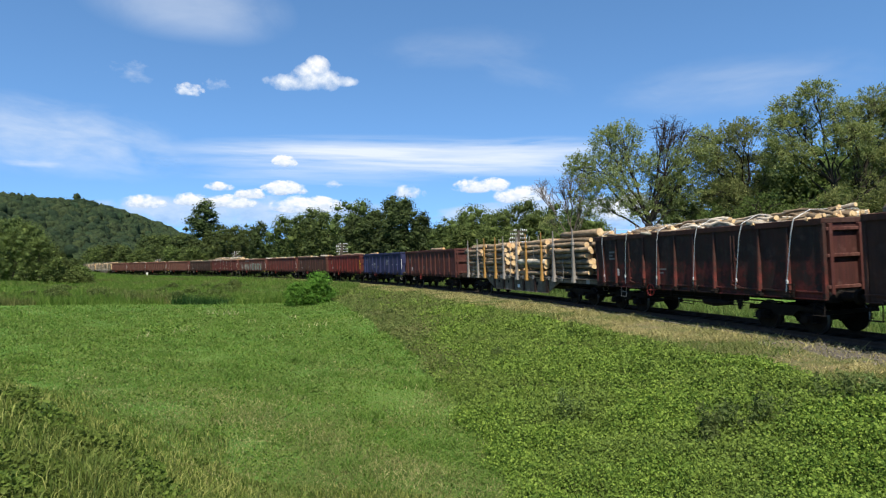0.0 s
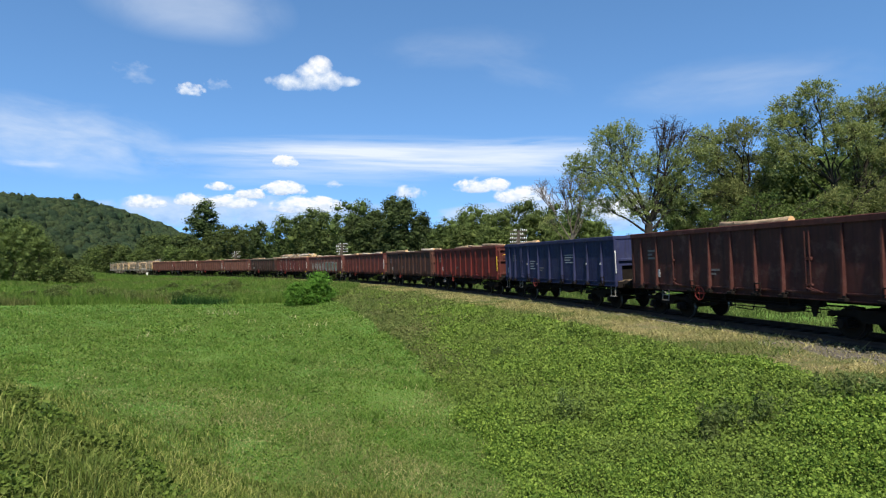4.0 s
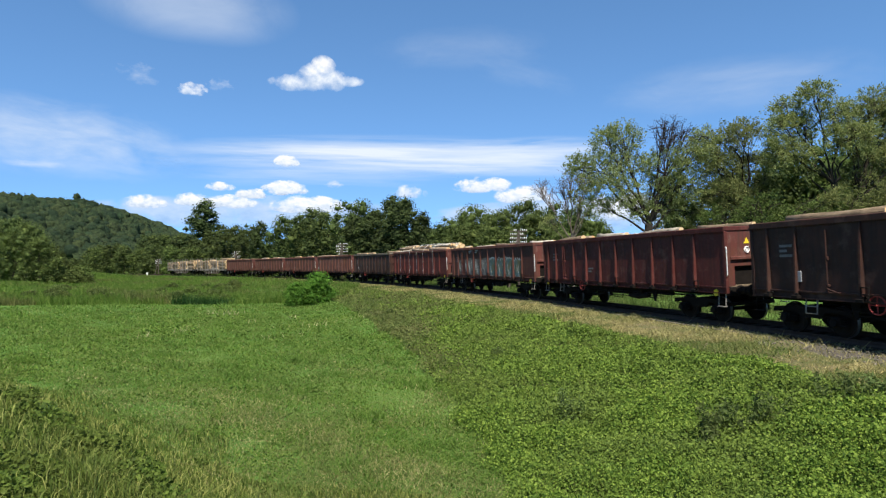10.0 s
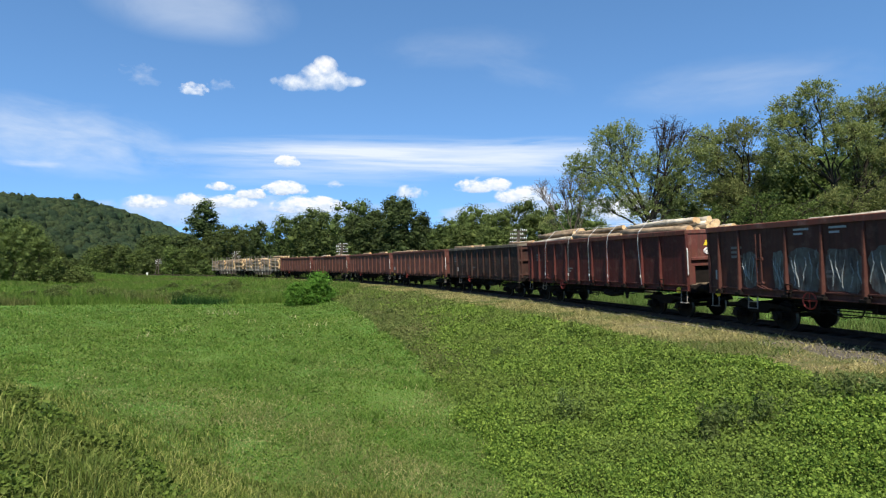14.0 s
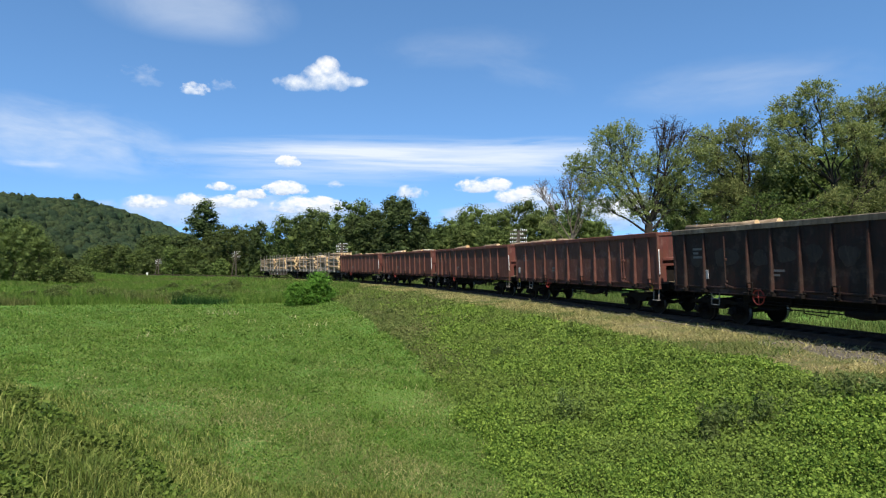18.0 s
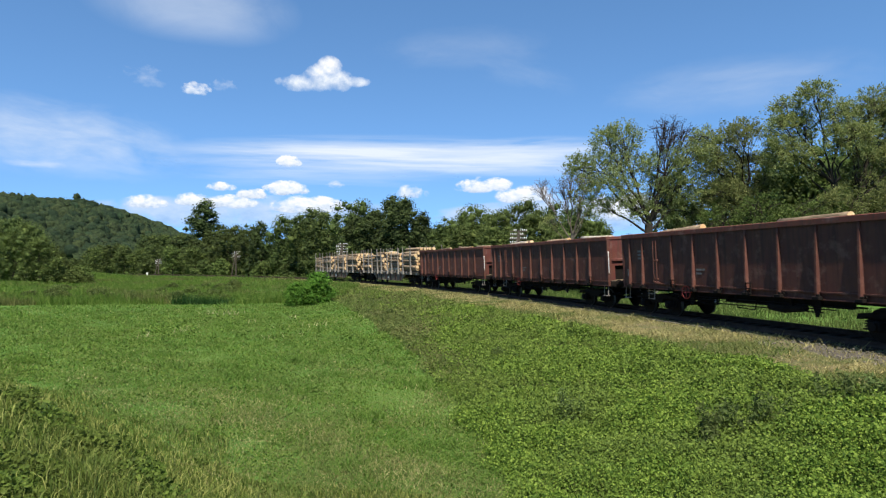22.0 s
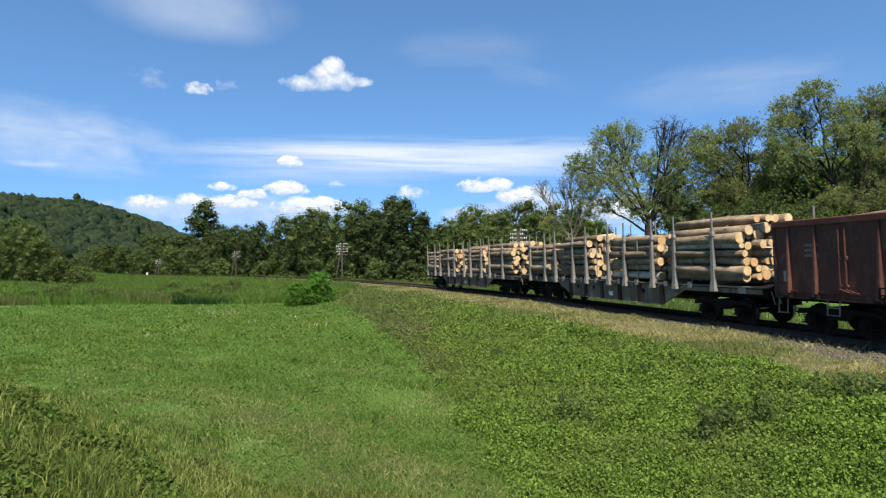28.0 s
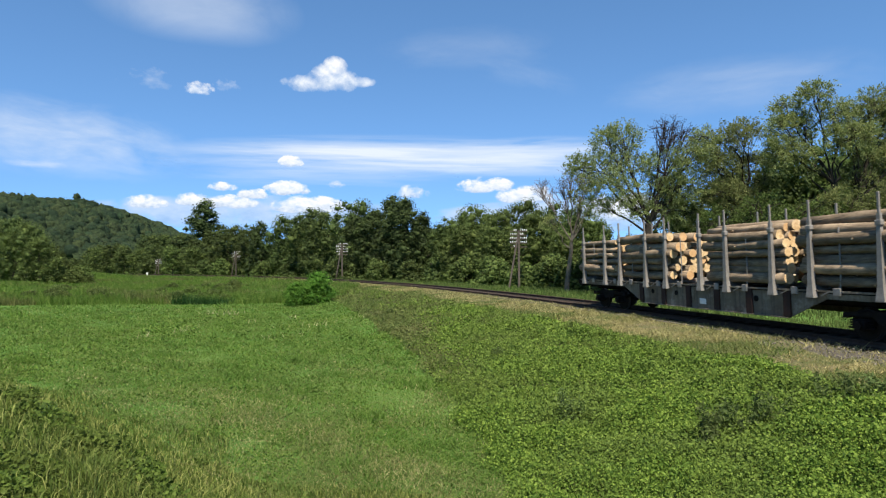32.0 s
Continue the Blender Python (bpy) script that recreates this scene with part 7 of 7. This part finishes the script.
def cloud_mat(name, seed, scale, soft, thresh, glow, wisp=False, alpha=1.0, stretch=(1.0, 1.0), peak=1.7, torn=3.0, lobes=()):
    """A white cloud with a ragged edge on its own far backdrop, glowing by itself with its light and shade painted in;
    y of the object runs up.
    """
    m = bpy.data.materials.new(name)
    m.use_nodes = True
    nt = m.node_tree
    nt.nodes.clear()
    out = nt.nodes.new("ShaderNodeOutputMaterial")
    gen = nt.nodes.new("ShaderNodeTexCoord").outputs["Generated"]
    sub = nt.nodes.new("ShaderNodeVectorMath")
    sub.operation = "SUBTRACT"
    nt.links.new(gen, sub.inputs[0])
    sub.inputs[1].default_value = (0.5, 0.5, 0.0)
    mp = nt.nodes.new("ShaderNodeMapping")
    mp.inputs["Scale"].default_value = (scale * stretch[0], scale * stretch[1], 1)
    mp.inputs["Location"].default_value = (seed * 3.7, seed * 1.9, seed)
    nt.links.new(sub.outputs[0], mp.inputs["Vector"])
    n = noise_tex(nt, 1.0, 7.0, 0.58, mp.outputs[0], 0.25 if wisp else 0.0)
    sep = nt.nodes.new("ShaderNodeSeparateXYZ")
    nt.links.new(sub.outputs[0], sep.inputs[0])
    X, Y = sep.outputs[0], sep.outputs[1]
    if wisp:
        r2 = math_node(nt, "ADD", math_node(nt, "POWER", math_node(nt, "ABSOLUTE", math_node(nt, "MULTIPLY", X, 2.0)), 2.5), math_node(nt, "POWER", math_node(nt, "ABSOLUTE", math_node(nt, "MULTIPLY", Y, 2.0)), 2.0))
    else:
        low = math_node(nt, "MULTIPLY", math_node(nt, "MINIMUM", math_node(nt, "ADD", Y, 0.12), 0.0), 2.2)
        r2 = math_node(nt, "ADD", math_node(nt, "POWER", math_node(nt, "ABSOLUTE", math_node(nt, "MULTIPLY", X, 2.0)), peak), math_node(nt, "POWER", math_node(nt, "ABSOLUTE", math_node(nt, "ADD", math_node(nt, "MULTIPLY", Y, 2.0), low)), 1.8))
    for lx, ly, rx, ry in lobes:
        q = math_node(nt, "ADD", math_node(nt, "POWER", math_node(nt, "ABSOLUTE", math_node(nt, "MULTIPLY", math_node(nt, "SUBTRACT", X, lx), 1 / rx)), 2.0), math_node(nt, "POWER", math_node(nt, "ABSOLUTE", math_node(nt, "MULTIPLY", math_node(nt, "SUBTRACT", Y, ly), 1 / ry)), 2.0))
        r2 = q if (lx, ly, rx, ry) == lobes[0] else math_node(nt, "MINIMUM", r2, q)
    d = math_node(nt, "SUBTRACT", math_node(nt, "ADD", math_node(nt, "SUBTRACT", 1.0, r2), math_node(nt, "MULTIPLY", math_node(nt, "SUBTRACT", n, 0.5), torn if not wisp else 3.4)), thresh)
    a = math_node(nt, "MULTIPLY", math_node(nt, "MULTIPLY", d, 1.0 / soft, True), alpha, True)
    edge = math_node(nt, "MULTIPLY", math_node(nt, "SUBTRACT", 1.0, r2), 1.1 if wisp else 6.0, True)
    a = math_node(nt, "MULTIPLY", a, math_node(nt, "POWER", edge, 1.0))
    n2 = noise_tex(nt, 2.1, 5.0, 0.6, mp.outputs[0])
    # heap clouds: bluish shade low down, sunlit white on top, painted by height
    shade = math_node(nt, "ADD", math_node(nt, "MULTIPLY", Y, 0.9), math_node(nt, "ADD", n2, 0.12), False)
    col = ramp(nt, shade, [(0.32, (0.5, 0.62, 0.80)), (0.6, (0.78, 0.85, 0.95)), (0.85, (1.0, 1.0, 1.0))]) if not wisp else None
    # emission gives the cloud its sunlit brightness
    em = nt.nodes.new("ShaderNodeEmission")
    em.inputs["Strength"].default_value = glow * 0.56
    if col is not None:
        nt.links.new(col, em.inputs["Color"])
    else:
        em.inputs["Color"].default_value = (0.86, 0.92, 1.0, 1)
    tr = nt.nodes.new("ShaderNodeBsdfTransparent")
    mx = nt.nodes.new("ShaderNodeMixShader")
    nt.links.new(a, mx.inputs[0])
    nt.links.new(tr.outputs[0], mx.inputs[1])
    nt.links.new(em.outputs[0], mx.inputs[2])
    nt.links.new(mx.outputs[0], out.inputs["Surface"])
    return m


def sky_place(az, el, dist):
    a, e = radians(az), radians(el)
    return Vector((math.sin(a) * math.cos(e), math.cos(a) * math.cos(e), math.sin(e))) * dist + EYE


def cloud(az, el, w, h, mat, label, dist=3800.0, drift=(0.0, 0.0), tilt=0.0):
    """A far cloud w by h degrees across; drift: degrees that it moves over the clip."""
    W, H = math.tan(radians(w / 2)) * dist, math.tan(radians(h / 2)) * dist
    nx, ny = 8, 6
    s = Shape()
    v = [(-W + 2 * W * i / nx, -H + 2 * H * j / ny, -0.02 * W * (1 - (2 * i / nx - 1) ** 2)) for j in range(ny + 1) for i in range(nx + 1)]
    f = [(j * (nx + 1) + i, j * (nx + 1) + i + 1, (j + 1) * (nx + 1) + i + 1, (j + 1) * (nx + 1) + i) for j in range(ny) for i in range(nx)]
    ob = new("cloud", s.add(v, f).mesh("cloud", [mat]))
    ob.visible_shadow = False
    tagged(ob, label, "cloud", kind="structure")
    rows = []
    for t in (0.0, 16.0, 32.0):
        p = sky_place(az + drift[0] * t / 32, el + drift[1] * t / 32, dist)
        rows.append((t, look(p, EYE, tilt)))
    ob.matrix_world = rows[0][1]
    DRIFT.append((ob, rows))


def build_sky():
    def A(px):
        return math.degrees(math.atan((px - 784) / 1066.4))

    def E(px, py):
        return math.degrees(math.atan((452.5 - 0.0075 * (px - 784) - py) / math.hypot(1066.4, px - 784)))

    def put(px, py, wpx, hpx, seed, label, scale=3.0, soft=0.55, th=0.15, glow=1.0, wisp=False, alpha=1.0, move=(0, 0), stretch=(1.0, 1.0), dist=3800.0, tilt=0.0, peak=1.7, torn=3.0, lobes=()):
        k = math.cos(radians(A(px)))
        m = cloud_mat("cloud_white" if not wisp else "cirrus_white", seed, scale, soft, th, glow, wisp, alpha, stretch, peak, torn, lobes)
        cloud(A(px), E(px, py), wpx / 1066.4 * 57.3 * k * k * 1.0, hpx / 1066.4 * 57.3 * k, m, label, dist, (A(px + move[0]) - A(px), E(px, py + move[1]) - E(px, py)), tilt)

    heap, thin = "small white heap cloud drifting in blue sky", "thin white veil of high cloud"
    put(549, 135, 200, 110, 1.35, heap, 6.5, 1.0, 0.1, 1.0, move=(31, 0), stretch=(1.2, 0.7), torn=2.2, lobes=((-0.06, -0.04, 0.28, 0.2), (-0.07, 0.14, 0.12, 0.2), (0.17, -0.1, 0.24, 0.14), (-0.27, -0.04, 0.17, 0.1), (0.03, 0.06, 0.13, 0.16)))
    put(230, 128, 130, 70, 2.2, "torn thin scrap of white cloud", 3.0, 1.4, 0.55, 0.95, alpha=0.55, move=(34, 8))
    put(335, 160, 60, 34, 3.1, "tiny white cloud scrap", 2.5, 0.7, 0.2, 1.0, alpha=0.8, move=(18, -4))
    put(385, 150, 60, 40, 3.6, "tiny white cloud scrap", 2.5, 1.2, 0.45, 1.0, alpha=0.5, move=(18, 0))
    put(505, 287, 50, 30, 4.2, heap, 2.4, 0.5, 0.05, 1.0, move=(11, 0))
    put(388, 332, 58, 22, 5.0, heap, 2.4, 0.6, 0.1, 1.0, move=(6, 0), stretch=(1.5, 0.7), dist=3820)
    put(503, 336, 95, 36, 5.7, heap, 2.8, 0.55, 0.05, 1.0, move=(5, 0), stretch=(1.4, 0.8), dist=3815)
    put(445, 345, 70, 26, 6.1, heap, 2.8, 0.6, 0.1, 0.97, move=(5, 0), stretch=(1.4, 0.7), dist=3825)
    put(590, 328, 40, 18, 6.9, heap, 2.4, 1.0, 0.3, 0.95, alpha=0.7, move=(5, 0))
    put(722, 343, 70, 34, 7.4, heap, 2.6, 0.8, 0.15, 0.98, alpha=0.85, move=(6, 0), stretch=(1.3, 0.8))
    put(855, 331, 115, 40, 8.3, heap, 2.8, 0.55, 0.05, 1.0, move=(7, 0), stretch=(1.5, 0.8))
    put(930, 348, 120, 46, 9.1, heap, 2.8, 0.6, 0.1, 1.0, move=(4, 0), stretch=(1.5, 0.8), dist=3830)
    put(545, 366, 150, 44, 10.4, heap, 3.0, 0.6, 0.0, 1.0, move=(3, 0), stretch=(1.6, 0.8), dist=3840)
    put(400, 360, 120, 34, 11.2, heap, 3.0, 0.6, 0.05, 1.0, move=(3, 0), stretch=(1.6, 0.8), dist=3845)
    put(340, 356, 80, 34, 12.6, heap, 2.8, 0.6, 0.05, 1.0, move=(3, 0), stretch=(1.4, 0.8), dist=3850)
    put(255, 360, 90, 34, 13.3, heap, 2.8, 0.7, 0.05, 1.0, move=(3, 0), stretch=(1.4, 0.8), dist=3850)
    put(1100, 372, 160, 70, 14.5, heap, 3.0, 0.7, 0.0, 1.0, move=(3, 0), stretch=(1.4, 0.8), dist=3850)
    put(450, 383, 700, 80, 15.1, "low bank of white cloud over the horizon", 4.0, 0.9, -0.1, 0.8, alpha=0.5, move=(2, 0), stretch=(3.0, 0.6), dist=3900)
    put(980, 390, 560, 80, 16.1, "low bank of white cloud over the horizon", 4.0, 0.9, -0.2, 0.8, alpha=0.5, move=(2, 0), stretch=(3.0, 0.6), dist=3900)
    # high veils
    put(720, 278, 860, 80, 21.0, thin, 2.6, 1.5, -0.15, 0.98, True, 0.9, (4, 0), (1.0, 1.7), 4000, 1.0)
    put(900, 272, 420, 60, 28.3, thin, 2.4, 1.6, -0.1, 0.98, True, 0.7, (4, 0), (0.9, 1.6), 4001, -1.5)
    put(560, 312, 520, 50, 21.8, thin, 2.2, 2.4, 0.1, 0.95, True, 0.5, (4, 0), (1.3, 2.0), 4005)
    put(110, 245, 520, 150, 22.3, thin, 2.4, 2.0, -0.1, 0.95, True, 0.7, (4, 0), (1.6, 1.6), 4010, 4.0)
    put(60, 290, 130, 16, 23.0, thin, 2.0, 2.0, 0.0, 0.95, True, 0.5, (4, 0), (1.3, 1.0), 4012)
    put(340, 5, 380, 130, 24.2, thin, 1.2, 2.4, -0.5, 0.95, True, 0.5, (12, 0), (1.0, 0.8), 4015)
    put(1300, 150, 520, 110, 25.1, thin, 1.8, 3.0, -0.1, 0.9, True, 0.4, (4, 0), (1.6, 1.6), 4018)
    put(820, 85, 330, 80, 26.4, thin, 1.8, 3.4, 0.1, 0.9, True, 0.3, (12, 0), (1.2, 1.2), 4020)
    put(920, 130, 220, 60, 27.4, thin, 1.8, 3.4, 0.1, 0.9, True, 0.22, (6, 0), (1.4, 1.4), 4022, 18)


build_sky()


# ---- motion ----
def wagon_pose(s, pivot):
    (xf, yf, zf, _), (xr, yr, zr, _) = on_track(s - pivot), on_track(s + pivot)
    a, b = Vector((xf, yf, zf + RIDE)), Vector((xr, yr, zr + RIDE))
    x = (a - b).normalized()
    y = Vector((0, 0, 1)).cross(x).normalized()
    z = x.cross(y)
    m = Matrix((x, y, z)).transposed().to_4x4()
    m.translation = (a + b) / 2
    return m @ Matrix.Rotation(CANT, 4, "X")


def motions():
    times = [i * 0.5 for i in range(65)]
    done = {}
    for ob, s16, pivot in MOVERS:
        key = (round(s16, 3), pivot)
        if key not in done:
            done[key] = [(t, wagon_pose(s16 - float(np.interp(t, CLOCK, RUN)), pivot)) for t in times]
        walk(ob, done[key])
    # wheels turn on their axles with the distance run
    ticks = list(range(0, 480, 2)) + list(range(480, 961, 3))
    spin = [(f / FPS, Euler((0, (float(np.interp(f / FPS, CLOCK, RUN)) / 0.46) % (2 * math.pi), 0)).to_matrix().to_4x4()) for f in ticks]
    for ob, place in WHEELS:
        walk(ob, [(t, Matrix.Translation(place) @ r) for t, r in spin])
    for ob, rows in DRIFT:
        walk(ob, rows)


motions()
